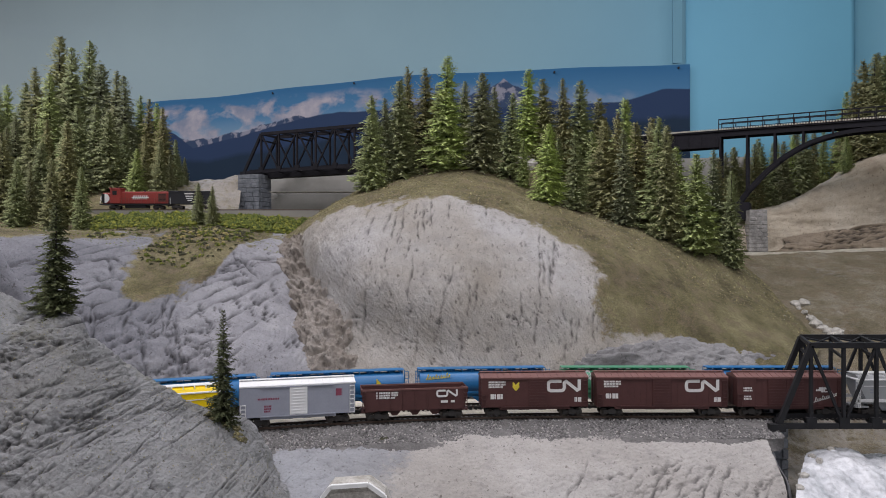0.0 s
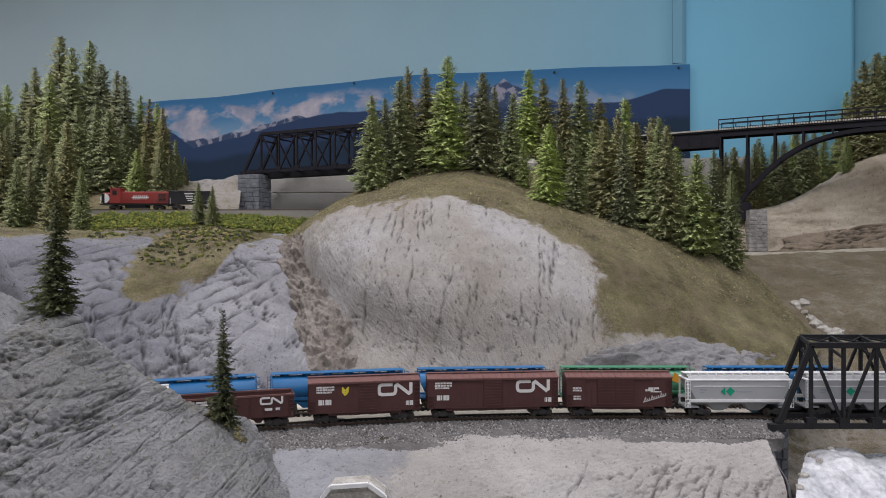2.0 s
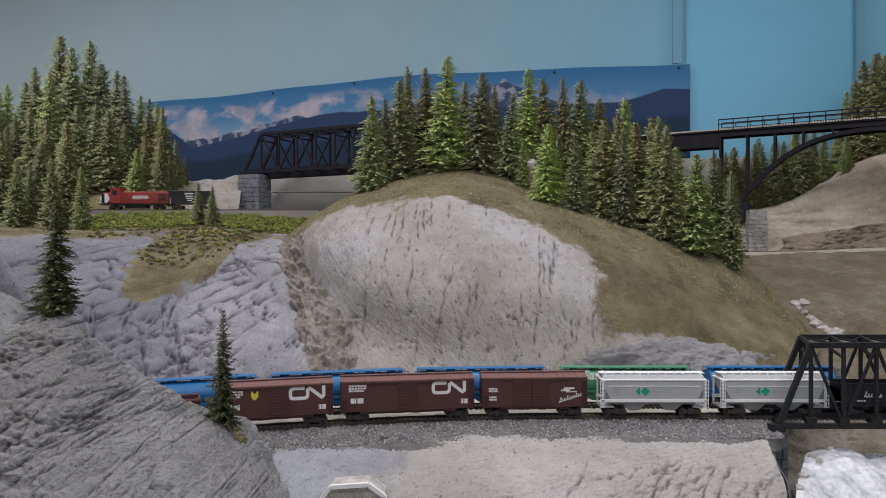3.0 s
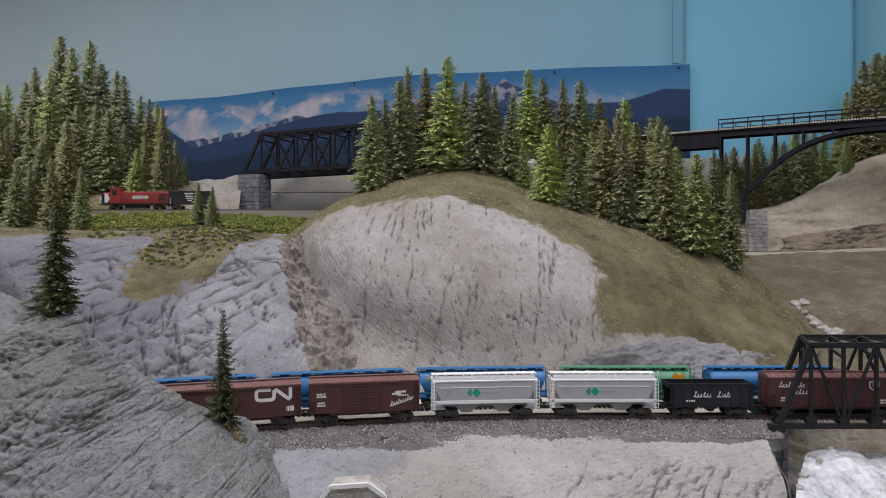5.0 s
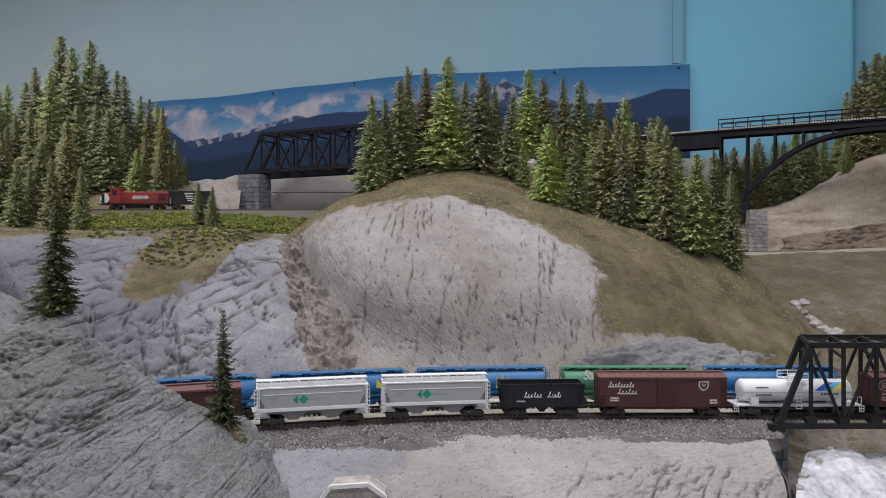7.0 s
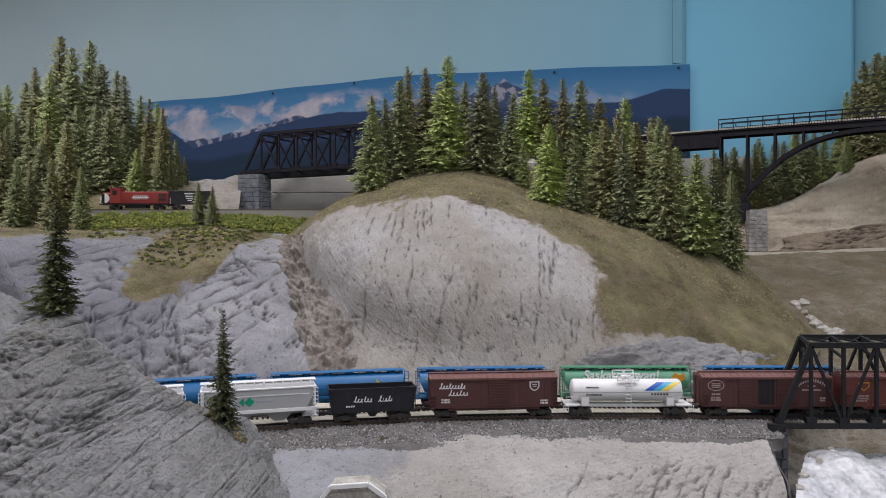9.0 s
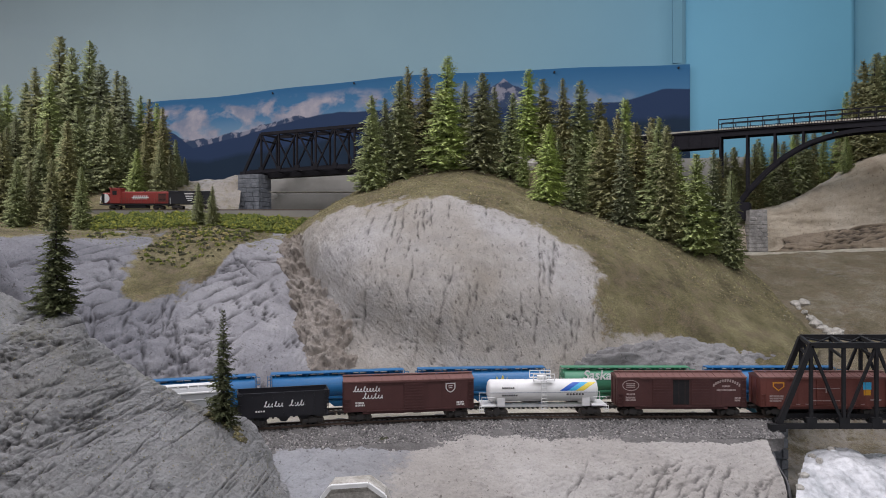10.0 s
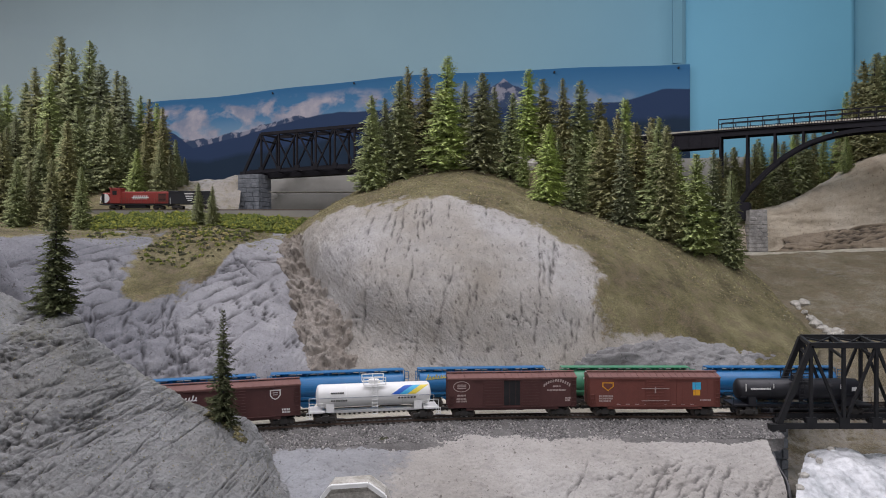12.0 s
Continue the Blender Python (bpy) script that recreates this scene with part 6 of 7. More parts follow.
flat_shape(cp, "shield_centre", [(0.048, 0.0457), (0.058, 0.0457), (0.058, 0.0402), (0.056, 0.0375), (0.053, 0.036), (0.050, 0.0375), (0.048, 0.0402)], YF - 0.0004, M_brown)
mark(cp, "lettering", [(0.0500, 0.0560, 0.0430, 0.0438), (0.0505, 0.0555, 0.0405, 0.0412)], YF - 0.0007, M_offwhite)
data_block(cp, 0.066, 0.010, 0.022, 2)
TRAIN.append((cp, 0.8687))
wt = tank_car("white tank car with blue, yellow and cyan flashes", M_white, 0.166, 0.0145, 0.0325)
for i, mm_ in enumerate((M_stripe_b, M_stripe_c, M_stripe_y)):
    x = 0.027 + i * 0.0105
    bm = bmesh.new()
    prev = None
    for j in range(7):  # a slanting flash that follows the tank
        f_ = j / 6
        an = radians(52 - 46 * f_)
        zz, yy = 0.0325 + 0.0148 * math.sin(an), -0.0148 * math.cos(an)
        xx = x + 0.012 * (1 - f_)
        row_ = [bm.verts.new((xx - 0.001 * j, yy, zz)), bm.verts.new((xx + 0.0105 - 0.001 * j, yy, zz))]
        if prev:
            bm.faces.new((prev[0], prev[1], row_[1], row_[0]))
        prev = row_
    part("colour_flash", bm, mm_, wt, "slanting colour flash")
part("tank_seam", box(-0.072, 0.072, -0.0148, -0.0143, 0.0318, 0.0324), M_grey, wt)
mark(wt, "lettering", [(-0.055 + 0.0028 * i, -0.053 + 0.0028 * i, 0.037, 0.039) for i in range(6)], -0.0141, M_truck, "small dark lettering bars")
mark(wt, "lettering", [(-0.055 + 0.003 * i, -0.053 + 0.003 * i, 0.0275, 0.0295) for i in range(7)], -0.0146, M_truck, "small dark lettering bars")
mark(wt, "lettering", [(0.030 + 0.004 * i, 0.0325 + 0.004 * i, 0.0285, 0.0305) for i in range(6)], -0.0146, M_truck, "small dark lettering bars")
TRAIN.append((wt, 1.0469))
ps = boxcar(0.1690, M_brown, M_brown_roof, "oxide brown boxcar with one door open and arched lettering", ((-0.026, 0.024), (0.024, 0.024)))
# no opening is cut: a black panel gives the doorway's shade
part("doorway_shade", box(-0.0115, 0.0095, -0.0177, -0.0165, 0.0165, 0.0485), M_black, ps, "black panel for the shaded inside of the open doorway")
def ring_mark(e, x, z, rx, rz, material, y=YF):
    bm = bmesh.new()
    for i in range(24):
        a0_, a1_ = i * math.pi / 12, (i + 1) * math.pi / 12
        add_beam(bm, (x + rx * math.cos(a0_), y - 0.0002, z + rz * math.sin(a0_)), (x + rx * math.cos(a1_), y - 0.0002, z + rz * math.sin(a1_)), 0.0004, 0.0009)
    for i in range(3):
        add_box(bm, x - rx * 0.55, x + rx * 0.55, y - 0.0004, y, z - 0.0028 + 0.0022 * i, z - 0.0017 + 0.0022 * i)
    part("emblem", bm, material, e, "pale oval ring emblem")


M_pale = paint("faded_pink_white_lettering", (0.42, 0.33, 0.31), 0.6)
ring_mark(ps, -0.067, 0.0415, 0.0105, 0.0066, M_pale)
data_block(ps, -0.067, 0.011, 0.030, 1, M_pale)
data_block(ps, -0.067, 0.013, 0.0255, 2, M_pale)
bm = bmesh.new()
for i in range(12):  # lettering in an arch
    an = radians(130 - 80 * i / 11)
    cx_, cz_ = 0.058 + 0.026 * math.cos(an), 0.022 + 0.026 * math.sin(an)
    add_beam(bm, (cx_, YF - 0.0002, cz_ - 0.0018), (cx_ + 0.0008, YF - 0.0002, cz_ + 0.0018), 0.0004, 0.0019)
part("lettering", bm, M_pale, ps, "pale arched lettering bars")
data_block(ps, 0.058, 0.010, 0.0405, 1, M_pale)
data_block(ps, 0.058, 0.025, 0.0355, 1, M_pale)
data_block(ps, 0.073, 0.008, 0.025, 2, M_pale)
TRAIN.append((ps, 1.2279))
rb_ = boxcar(0.1710, M_redbrown, M_brown_roof, "mineral red boxcar with small pale lettering", ((0.0, 0.024),))
flat_shape(rb_, "shield_mark", [(-0.069, 0.0455), (-0.054, 0.0455), (-0.054, 0.040), (-0.0615, 0.034), (-0.069, 0.040)], YF, M_orange, "faded orange shield")
flat_shape(rb_, "shield_centre", [(-0.0675, 0.0442), (-0.0555, 0.0442), (-0.0555, 0.0405), (-0.0615, 0.0358), (-0.0675, 0.0405)], YF - 0.0004, M_redbrown)
mark(rb_, "sign_panel", [(0.049, 0.060, 0.036, 0.0455)], YF, M_stripe_c, "small pictorial panel")
mark(rb_, "sign_panel", [(0.050, 0.059, 0.0285, 0.036)], YF, M_orange, "small orange panel")
data_block(rb_, -0.064, 0.018, 0.0275, 3, M_pale)
data_block(rb_, 0.0, 0.018, 0.046, 1, M_pale)
mark(rb_, "handle_bar", [(-0.018, 0.018, 0.0375, 0.0382), (-0.018, 0.018, 0.0215, 0.0222), (-0.0008, 0.0008, 0.032, 0.040)], YF - 0.002, M_pale)
data_block(rb_, 0.066, 0.014, 0.0225, 1, M_pale)
mark(rb_, "sill_stencil", [(-0.05 + 0.012 * i, -0.045 + 0.012 * i, 0.0165, 0.0172) for i in range(9)], YF, M_pale)
TRAIN.append((rb_, 1.4157))
bt = tank_car("glossy black tank car with pale lettering bars", M_blackpaint, 0.182, 0.0140, 0.0335)
data_block(bt, -0.055, 0.026, 0.037, 1)
mark(bt, "placard", [(-0.0735, -0.0725, 0.033, 0.043), (-0.037, -0.036, 0.037, 0.043), (-0.012, -0.011, 0.037, 0.043), (0.051, 0.052, 0.036, 0.042), (0.066, 0.076, 0.0335, 0.0385)], -0.0142, M_offwhite, "pale placard")
TRAIN.append((bt, 1.6093))


for place, lab, body in ((-0.547, "bright blue cylindrical grain hopper", M_blue), (-0.3465, "bright blue cylindrical grain hopper", M_blue), (-0.146, "bright blue cylindrical grain hopper", M_blue),
                      (0.059, "green cylindrical grain hopper with white lettering", M_green), (0.265, "bright blue cylindrical grain hopper", M_blue)):
    hp = cylinder_hopper(place, lab, body)
    if body is M_green:
        lettering(hp, "Saskatchewan!", 0.0182, -0.0095, -0.0190, 0.0372, M_white)
        flat_shape(hp, "leaf_mark", [(0.060, 0.036), (0.066, 0.047), (0.072, 0.043), (0.079, 0.046), (0.080, 0.037), (0.071, 0.032)], -0.0184, M_orange, "orange grain mark")
    if place == -0.146:
        wave_text(hp, -0.062, 0.044, 0.034, 0.007, M_stripe_y, 0.1)
        flat_shape(hp, "grain_mark", [(0.018, 0.026), (0.019, 0.043), (0.023, 0.034), (0.028, 0.044), (0.031, 0.034), (0.034, 0.041), (0.034, 0.026)], -0.0186, M_stripe_y, "yellow grain mark")
    if place == -0.3465:
        flat_shape(hp, "flag_mark", [(0.050, 0.030), (0.050, 0.043), (0.062, 0.030)], -0.0186, M_stripe_y, "yellow wedge mark")


# ---- bridges ----
def truss(name, L, H, W, panels, depth, material, label, member=0.004, skew=0.0):
    """A through truss with sloping end posts, along local x from 0 to L, deck at z = 0."""
    e = tagged(new(name), label, "bridge")
    p = L / panels

    def bar(name_, a_, b_, w_, h_):
        """One member; the far truss is set on by the skew."""
        a_, b_ = [(q[0] + skew * q[1] / W, q[1], q[2]) for q in (a_, b_)]
        part(name_, beam(a_, b_, w_, h_), material, e)
    for y in (0.0, W):
        part("bearing_shoe", box(skew * y / W - 0.012, skew * y / W + 0.008, y - member * 0.8, y + member * 0.8, -member * 1.2, member * 0.5), material, e)
        bar("bottom_chord", (0, y, 0), (L, y, 0), member * 0.8, member * 1.3)
        bar("top_chord", (p, y, H), (L - p, y, H), member, member * 1.3)
        bar("end_post", (0, y, 0), (p, y, H), member, member * 1.2)
        bar("end_post", (L, y, 0), (L - p, y, H), member, member * 1.2)
        for i in range(1, panels):
            bar("post", (i * p, y, 0), (i * p, y, H), member * 0.8, member * 0.7)
            g = bmesh.new()
            add_box(g, skew * y / W + i * p - member * 1.2, skew * y / W + i * p + member * 1.2, y - member * 0.55, y + member * 0.55, -member * 0.3, member * 2.0)
            part("gusset", g, material, e)
            if i < panels - 1:
                a, b = ((i * p, y, H), ((i + 1) * p, y, 0)) if i % 2 else ((i * p, y, 0), ((i + 1) * p, y, H))
                bar("diagonal", a, b, member * 0.6, member * 0.6)
    for i in range(1, panels):
        bar("top_strut", (i * p, 0, H), (i * p, W, H), member * 0.7, member * 0.9)
        bar("sway_strut", (i * p, 0, H - member * 3), (i * p, W, H - member * 3), member * 0.5, member * 0.6)
        if i < panels - 1:
            lb = bmesh.new()
            add_beam(lb, (i * p, 0, H), ((i + 1) * p + skew, W, H), member * 0.4, member * 0.4)
            add_beam(lb, (i * p + skew, W, H), ((i + 1) * p, 0, H), member * 0.4, member * 0.4)
            part("lateral_brace", lb, material, e)
    for i in range(panels + 1):
        bar("floor_beam", (i * p, 0, 0), (i * p, W, 0), member, member * 1.6)
    for y in (W * 0.36, W * 0.64):
        bar("stringer", (0, y, member * 1.0), (L, y, member * 1.0), member * 0.8, member * 1.4)
    if depth:
        part("deck_girder", box(0, L, W * 0.25, W * 0.75, -depth, -0.001), material, e)
    return e


tb = truss("truss_bridge", 0.50, 0.1026, 0.085, 12, 0.0, M_black, "black steel through truss bridge carrying the front track", 0.0054, 0.030)
tb.matrix_basis = pose(0.4275, 0.904, -0.0055)
ft = truss("far_truss_bridge", 0.62, 0.118, 0.075, 9, 0.018, M_iron, "dark steel through truss bridge on the upper line", 0.0068)
a, b = Vector((-0.631, 2.250, 0.462)), Vector((-0.151, 2.020, 0.466))
dd = b - a
ft.matrix_basis = Matrix.Translation(a) @ Euler((0, 0, math.atan2(dd.y, dd.x))).to_matrix().to_4x4()


# ---- stone piers ----
def pier(label, x, y, z0, z1, w, d, courses, per, taper=0.0, turn=0.0, stone=None):
    stone = stone or M_masonry
    e = tagged(new("stone_pier"), label, "pier")
    e.matrix_basis = pose(x, y, z0, 0, 0, turn)
    h = (z1 - z0) / courses
    rnd = random.Random(courses * 7 + per)
    part("core", box(-w / 2 + 0.003, w / 2 - 0.003, -d / 2 + 0.003, d / 2 - 0.003, 0, z1 - z0 - 0.001), stone, e)
    for c in range(courses):
        k = 1 - taper * c / courses
        off = 0.5 if c % 2 else 0.0
        cuts = [0.0] + sorted((i + off * 0.5 + rnd.uniform(-0.1, 0.1)) / per for i in range(1, per)) + [1.0]
        for u0, u1 in zip(cuts, cuts[1:]):
            j = rnd.uniform(-0.0012, 0.0012)
            x0, x1 = (u0 - 0.5) * w * k + 0.0006, (u1 - 0.5) * w * k - 0.0006
            for y0, y1 in ((-d / 2 * k - j, -d / 2 * k + 0.012), (d / 2 * k - 0.012, d / 2 * k + j)):
                part("stone_block", box(x0, x1, y0, y1, c * h + 0.0006, (c + 1) * h - 0.0006, 0.0008), stone, e)
        for sx in (-1, 1):
            part("stone_block", box(*sorted((sx * w / 2 * k, sx * (w / 2 * k - 0.01))), -d / 2 * k + 0.013, d / 2 * k - 0.013, c * h + 0.0006, (c + 1) * h - 0.0006, 0.0008), stone, e)
    return e


pp = (-0.593, 2.200, 0.334)
pier("grey cut-stone bridge pier under the far truss", pp[0], pp[1] + 0.03, pp[2] - 0.01, 0.452, 0.082, 0.07, 9, 3, 0.06, -20)
pp = (0.848, 1.890, 0.212)
pier("grey cut-stone abutment of the arch bridge", pp[0], pp[1] + 0.03, pp[2] - 0.01, 0.326, 0.050, 0.06, 12, 3, 0.12, -12, M_rubble)
pier("dark cut-stone abutment of the front truss bridge", 0.437, 0.955, -0.12, -0.012, 0.022, 0.075, 8, 2, 0.0, 0)


# ---- arch bridge on the upper line ----
def arch_bridge():
    e = tagged(new("arch_bridge"), "dark steel deck arch bridge with railings on the upper line", "bridge")
    ang = math.atan2(-0.29, 0.5285)
    e.matrix_basis = Matrix.Translation((0.5905, 2.08, 0.553)) @ Euler((0, 0, ang)).to_matrix().to_4x4()
    W, L, gx = 0.05, 0.78, 0.205
    for y in (0.0, W):
        part("plate_girder", box(-0.10, gx, y, y + 0.003, -0.048, -0.006), M_iron, e)
        part("fascia_beam", box(gx, L, y, y + 0.003, -0.02, -0.006), M_iron, e)
        for i in range(9):
            x = -0.09 + i * 0.036
            part("stiffener", box(x - 0.001, x + 0.001, y - 0.0018, y + 0.0045, -0.047, -0.006), M_iron, e)
    part("deck", box(-0.10, L, -0.004, W + 0.007, -0.006, -0.002), M_iron, e)
    tie = bpy.data.meshes.new("tie")
    bm = box(-0.0016, 0.0016, -0.006, W + 0.009, -0.002, 0.002)
    bm.to_mesh(tie)
    bm.free()
    tie.materials.append(M_cream)
    for i in range(128):
        shared("tie", tie, e, pose(-0.098 + i * 0.0068, 0, 0.0002))
    for y in (W * 0.32, W * 0.68):
        part("rail", box(-0.10, L, y - 0.0006, y + 0.0006, 0.0022, 0.005), M_rail, e)
    for y in (-0.005, W + 0.008):
        for i in range(16):
            x = gx + 0.001 + i * 0.0375
            part("railing_post", box(x - 0.0012, x + 0.0012, y - 0.0012, y + 0.0012, -0.004, 0.027), M_iron, e)
        part("hand_rail", box(gx, L, y - 0.0012, y + 0.0012, 0.0255, 0.0285), M_iron, e)
        part("mid_rail", box(gx, L, y - 0.0008, y + 0.0008, 0.013, 0.0146), M_iron, e)

    def arch_z(x):
        return -0.219 + 0.192 * (1 - abs((0.6 - x) / 0.353) ** 2.8)
    for y in (0.0015, W - 0.0015):
        bm = bmesh.new()
        n = 24
        pts = [(0.247 + 0.53 * i / n, y, arch_z(0.247 + 0.53 * i / n)) for i in range(n + 1)]
        for p0, p1 in zip(pts, pts[1:]):
            add_beam(bm, p0, p1, 0.004, 0.010)
        part("arch_rib", bm, M_iron, e)
        for i in range(8):
            x = gx + 0.004 + i * 0.069
            zb = arch_z(x) if x > 0.25 else -0.22
            part("spandrel_column", box(x - 0.0028, x + 0.0028, y - 0.002, y + 0.002, zb, -0.018), M_iron, e)
    for i in range(6):
        x = 0.28 + i * 0.08
        part("cross_brace", box(x - 0.002, x + 0.002, 0.0, W, arch_z(x) - 0.003, arch_z(x) + 0.003), M_iron, e)
    part("bearing_block", box(0.235, 0.285, -0.004, W + 0.004, -0.255, -0.205, 0.001), M_iron, e, "dark steel bearing block")
    return e


arch_bridge()


# ---- stream stones, tunnel portal ----
def boulder(base, s, seed):
    rnd = random.Random(seed)
    bm = bmesh.new()
    bmesh.ops.create_icosphere(bm, subdivisions=2, radius=1.0)
    off = Vector((seed * 1.7, 0, 0))
    for v in bm.verts:
        k = 1 + 0.45 * noise.noise(v.co * 1.3 + off) + 0.15 * noise.noise(v.co * 4 + off)
        v.co = Vector((v.co.x * k * s * rnd.uniform(0.97, 1.03) * 1.25, v.co.y * k * s, v.co.z * k * s * 0.95))
    o = link("boulder", bm, M_boulder, at=pose(base[0], base[1], ground_z(base[0], base[1], base[2]) + s * 0.25, 0, 0, rnd.uniform(0, 360)))
    return tagged(o, "pale broken stone lying along the gully", "stone", "gully stones")


for i, b_ in enumerate(((0.757, 1.520, 0.127), (0.753, 1.500, 0.121), (0.773, 1.520, 0.123), (0.755, 1.480, 0.113), (0.753, 1.460, 0.105), (0.755, 1.450, 0.097), (0.764, 1.450, 0.095), (0.751, 1.430, 0.089), (0.755, 1.420, 0.084),
                        (0.763, 1.420, 0.088), (0.761, 1.400, 0.081), (0.764, 1.390, 0.076), (0.768, 1.380, 0.075), (0.749, 1.370, 0.069), (0.754, 1.360, 0.065), (0.762, 1.360, 0.068))):
    boulder(b_, (0.009, 0.005, 0.011, 0.007, 0.006)[i % 5], i)
for i, b_ in enumerate(((0.468, 0.900, -0.042), (0.462, 0.870, -0.044), (0.498, 0.910, -0.040), (0.423, 0.830, -0.049), (0.403, 0.800, -0.055))):
    boulder(b_, (0.005, 0.004, 0.0045)[i % 3], 40 + i)
for i, b_ in enumerate(((0.140, 1.660, 0.401), (0.162, 1.680, 0.411), (0.177, 1.660, 0.404), (0.195, 1.700, 0.422), (0.212, 1.680, 0.414), (0.159, 1.720, 0.432), (0.197, 1.640, 0.396), (0.225, 1.720, 0.434))):
    boulder(b_, (0.013, 0.010, 0.016)[i % 3], 60 + i)


def portal():
    e = tagged(new("tunnel_portal"), "pale concrete tunnel portal with a white rim", "tunnel portal")
    pts = [(-0.122, 0.700, -0.043), (-0.119, 0.700, -0.025), (-0.111, 0.700, -0.015), (-0.074, 0.700, -0.0125), (-0.058, 0.700, -0.024), (-0.051, 0.700, -0.043)]
    for a_, b_ in zip(pts, pts[1:]):
        part("rim", beam(a_, b_, 0.004, 0.004), M_white, e, "white painted rim")
    bm = bmesh.new()
    f = [bm.verts.new((p[0], p[1] + 0.004, p[2])) for p in pts]
    k = [bm.verts.new((p[0], p[1] + 0.03, p[2])) for p in pts]
    bm.faces.new(f)
    bm.faces.new(k[::-1])
    for i in range(6):
        bm.faces.new((f[i], k[i], k[(i + 1) % 6], f[(i + 1) % 6]))
    bmesh.ops.recalc_face_normals(bm, faces=bm.faces)
    part("headwall", bm, M_boulder, e, "pale grey concrete headwall")


portal()


# ---- locomotive on the upper shelf ----
def locomotive():
    e = tagged(new("locomotive"), "red diesel switcher with a black and white nose, on the shelf", "locomotive")
    e.matrix_basis = pose(-0.818, 1.900, 0.326) @ Matrix.Diagonal((0.94, 1, 1, 1))
    part("hood", box(-0.052, 0.095, -0.0105, 0.0105, 0.014, 0.047, 0.002), M_red, e)
    part("nose", box(-0.097, -0.068, -0.0105, 0.0105, 0.014, 0.044, 0.003), M_red, e)
    bm = bmesh.new()
    add_cyl(bm, (-0.088, -0.0112, 0.029), (-0.088, -0.0098, 0.029), 0.0125, 24)
    part("nose_disc", bm, M_white, e, "white disc on the nose")
    part("nose_wedge", extrude_profile([(-0.0116, 0.0165), (-0.0116, 0.0415), (-0.0109, 0.0415), (-0.0109, 0.0165)], -0.0975, -0.089), M_black, e, "black nose wedge")
    part("cab", box(-0.072, -0.042, -0.0165, 0.0165, 0.014, 0.054, 0.002), M_red, e)
    part("cab_roof", box(-0.074, -0.040, -0.0172, 0.0172, 0.0535, 0.0565, 0.001), M_red, e)
    part("cab_window", box(-0.064, -0.052, -0.0170, -0.0163, 0.038, 0.049), M_black, e, "dark cab window")
    part("louvre_panel", box(0.062, 0.086, -0.0110, -0.0102, 0.02, 0.042), M_redbrown, e)
    wv = bmesh.new()
    for i in range(7):
        add_beam(wv, (-0.008 + i * 0.006, -0.0109, 0.0265), (-0.005 + i * 0.006, -0.0109, 0.0365), 0.0004, 0.003)
    add_box(wv, -0.012, 0.036, -0.0111, -0.0106, 0.030, 0.0325)
    part("lettering", wv, M_white, e, "white lettering strokes")
    part("headlight", cyl((-0.0985, 0, 0.039), (-0.0965, 0, 0.039), 0.003, 12), M_white, e)
    for i in range(6):
        part("louvre", box(0.064, 0.084, -0.0114, -0.0109, 0.0215 + i * 0.0034, 0.0228 + i * 0.0034), M_black, e)
    for x in (-0.03, -0.012, 0.006, 0.042, 0.058):
        part("hood_door_seam", box(x - 0.0003, x + 0.0003, -0.0107, -0.0103, 0.016, 0.044), M_redbrown, e)
    sr = bmesh.new()
    for i in range(8):
        x = -0.038 + i * 0.0185
        add_beam(sr, (x, -0.0168, 0.0145), (x, -0.0168, 0.0290), 0.0007, 0.0007)
    add_beam(sr, (-0.038, -0.0168, 0.0290), (0.0915, -0.0168, 0.0290), 0.0008, 0.0008)
    part("side_handrail", sr, M_redbrown, e)
    part("horn", cyl((-0.056, 0, 0.0565), (-0.056, 0, 0.0605), 0.0018, 8, 0.0028), M_black, e)
    part("radiator_fan", cyl((0.075, 0, 0.0465), (0.075, 0, 0.0485), 0.0075, 20), M_redbrown, e)
    part("walkway", box(-0.10, 0.10, -0.0175, 0.0175, 0.0115, 0.0145), M_black, e)
    part("fuel_tank", box(-0.03, 0.03, -0.014, 0.014, 0.003, 0.0115, 0.001), M_black, e)
    part("exhaust_stack", cyl((0.02, 0, 0.046), (0.02, 0, 0.052), 0.003, 10), M_black, e)
    for x in (-0.062, 0.062):
        truck(e, x)
    for sx in (-1, 1):
        hr = bmesh.new()
        add_beam(hr, (sx * 0.099, -0.016, 0.0145), (sx * 0.099, -0.016, 0.03), 0.0009, 0.0009)
        add_beam(hr, (sx * 0.099, 0.016, 0.0145), (sx * 0.099, 0.016, 0.03), 0.0009, 0.0009)
        add_beam(hr, (sx * 0.099, -0.016, 0.03), (sx * 0.099, 0.016, 0.03), 0.0009, 0.0009)
        part("handrail", hr, M_white, e)
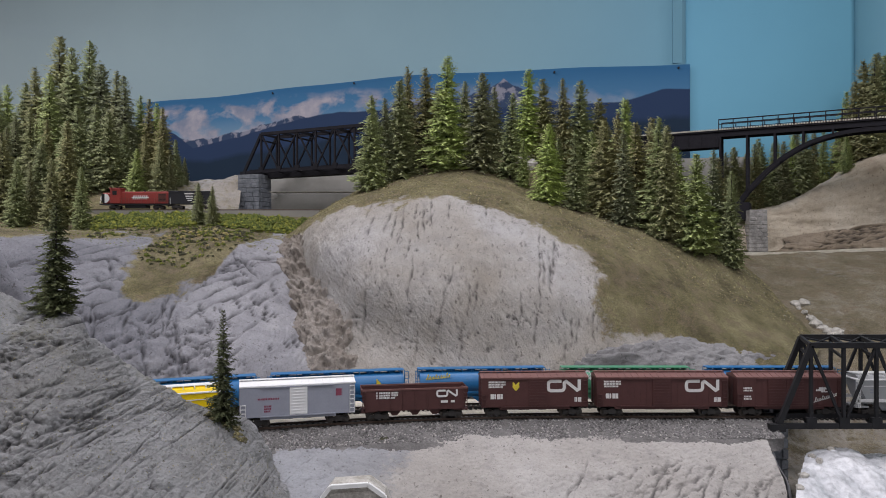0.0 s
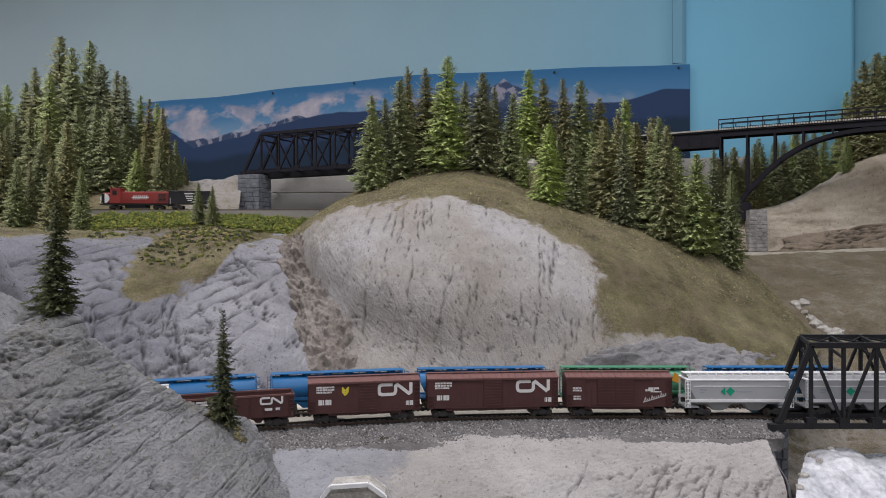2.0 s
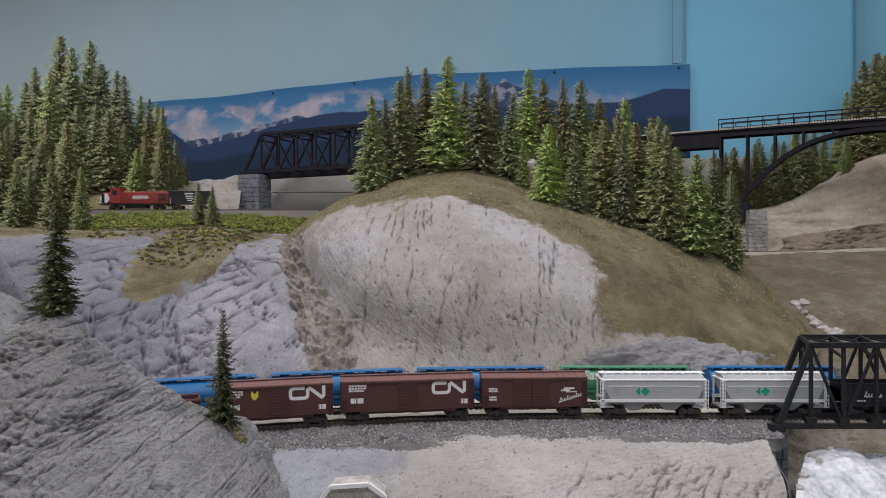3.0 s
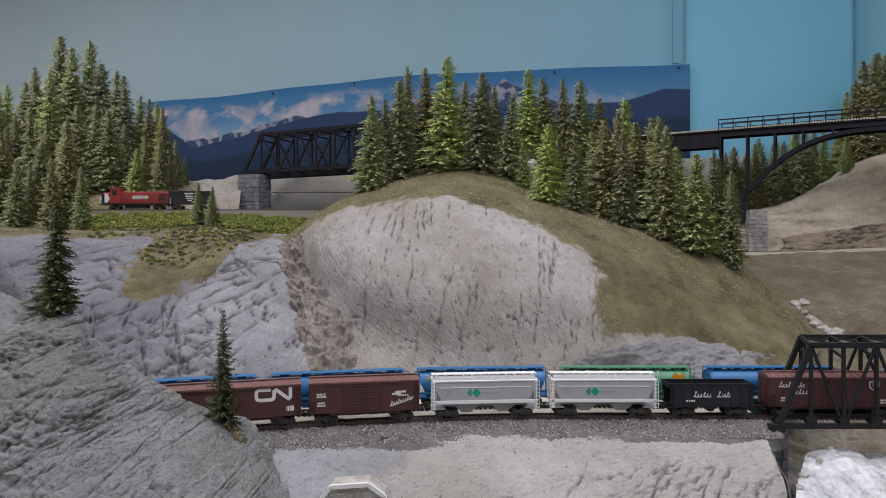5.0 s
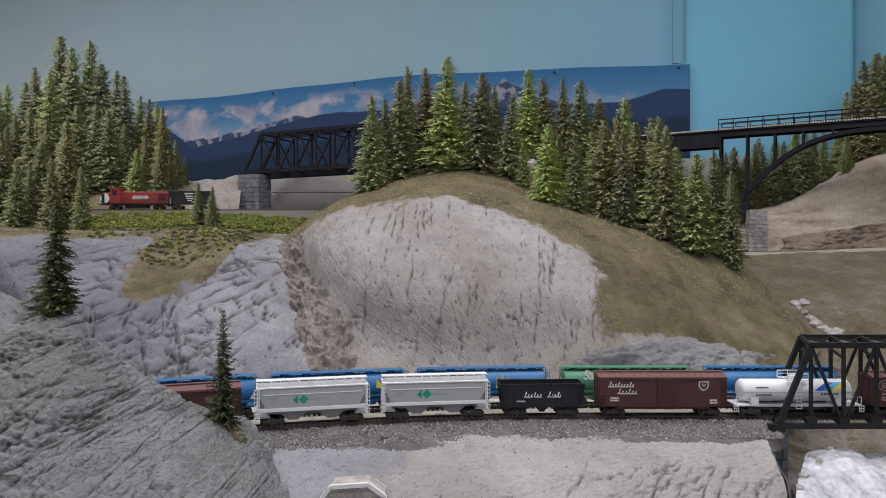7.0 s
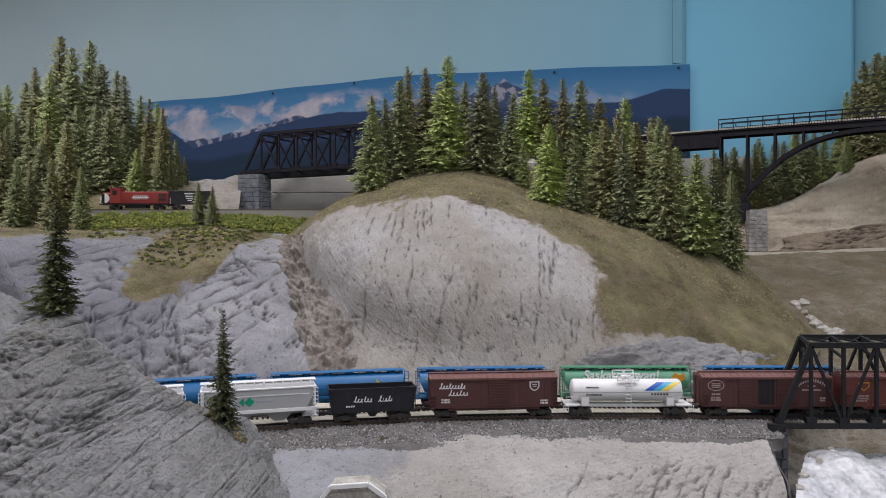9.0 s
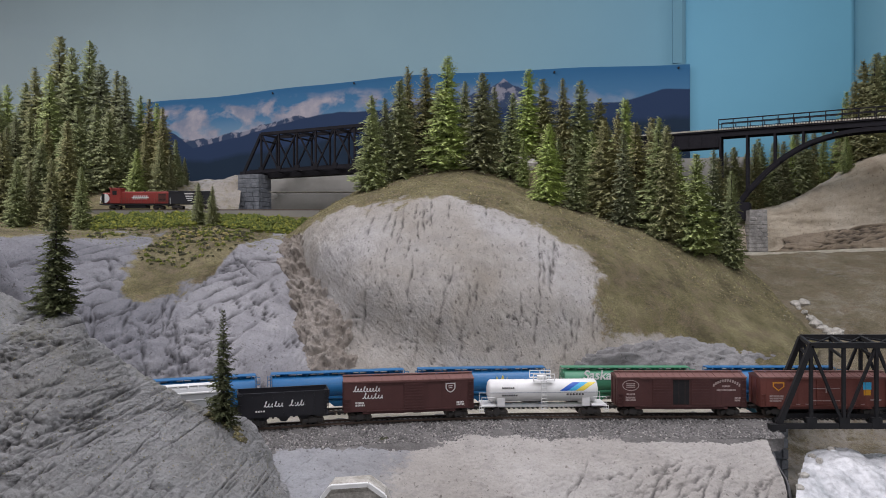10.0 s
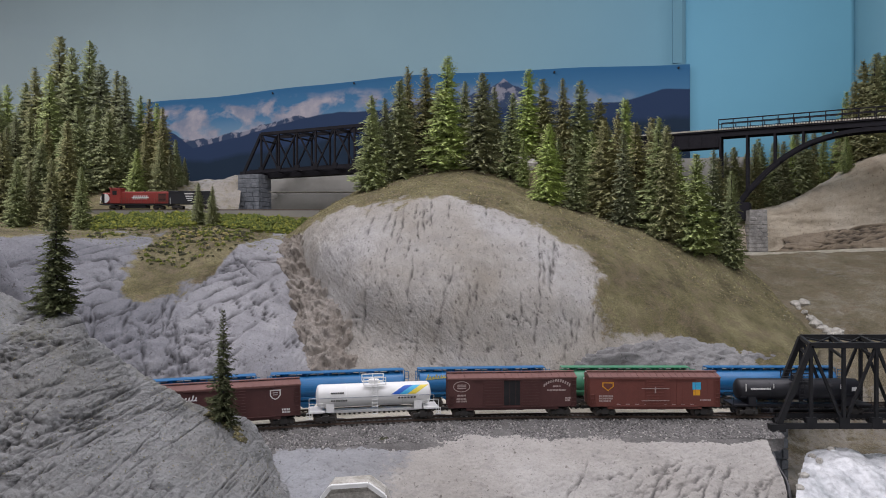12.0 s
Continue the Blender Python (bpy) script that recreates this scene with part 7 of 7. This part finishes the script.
    return e


locomotive()
cb = tagged(new("black_caboose"), "black freight car with white lettering behind the locomotive", "freight car")
cb.matrix_basis = pose(*(-0.675, 1.900, 0.326))
part("body", box(-0.055, 0.055, -0.016, 0.016, 0.0135, 0.046, 0.001), M_blackpaint, cb)
part("roof", box(-0.057, 0.057, -0.0175, 0.0175, 0.046, 0.0485, 0.001), M_blackpaint, cb)
mark(cb, "lettering", [(-0.012, 0.012, 0.0395, 0.043), (-0.009, 0.011, 0.033, 0.0355), (-0.007, 0.010, 0.0275, 0.030), (-0.004, 0.008, 0.022, 0.0245)], -0.0162, M_offwhite, "white lettering bars")
for x in (-0.034, 0.034):
    truck(cb, x)
couplers(cb, 0.11)
# shelf track
st = tagged(new("shelf_track"), "track with a pale ballast bed along the grassy shelf", "track")
q0, q1 = (-1.369, 1.900, 0.326), (-0.339, 1.900, 0.308)
part("ballast_strip", box(q0[0], q1[0] + 0.06, 1.865, 1.94, q0[2] - 0.03, q0[2] - 0.0045), M_greyriser, st, "pale grey ballast strip")
for yy in (1.892, 1.909):
    part("rail", box(q0[0], q1[0] + 0.06, yy - 0.0007, yy + 0.0007, q0[2] - 0.0025, q0[2]), M_rail, st)
tie2 = bpy.data.meshes.new("tie")
bm = box(-0.0014, 0.0014, -0.0155, 0.0155, -0.0048, -0.0024)
bm.to_mesh(tie2)
bm.free()
tie2.materials.append(M_tie)
for i in range(170):
    shared("tie", tie2, st, pose(q0[0] + 0.003 + i * 0.0064, 1.90, q0[2]))


def motions():
    speed = 0.11153  # metres a second
    for car, u in TRAIN:
        rows = []
        for i in range(25):
            t = i * 0.5
            x, y, a = track_point(u - speed * t)
            rows.append((t, pose(x, y, 0, 0, 0, math.degrees(a))))
        walk(car, rows)
    moving = {car.name for car, u in TRAIN}
    turns = math.degrees(speed / 0.0052)
    for car, wheel, wx in WHEELS:
        if car.name in moving:
            walk(wheel, [(i / 15, pose(wx, 0, 0.0052, 0, -turns * i / 15)) for i in range(181)])


motions()
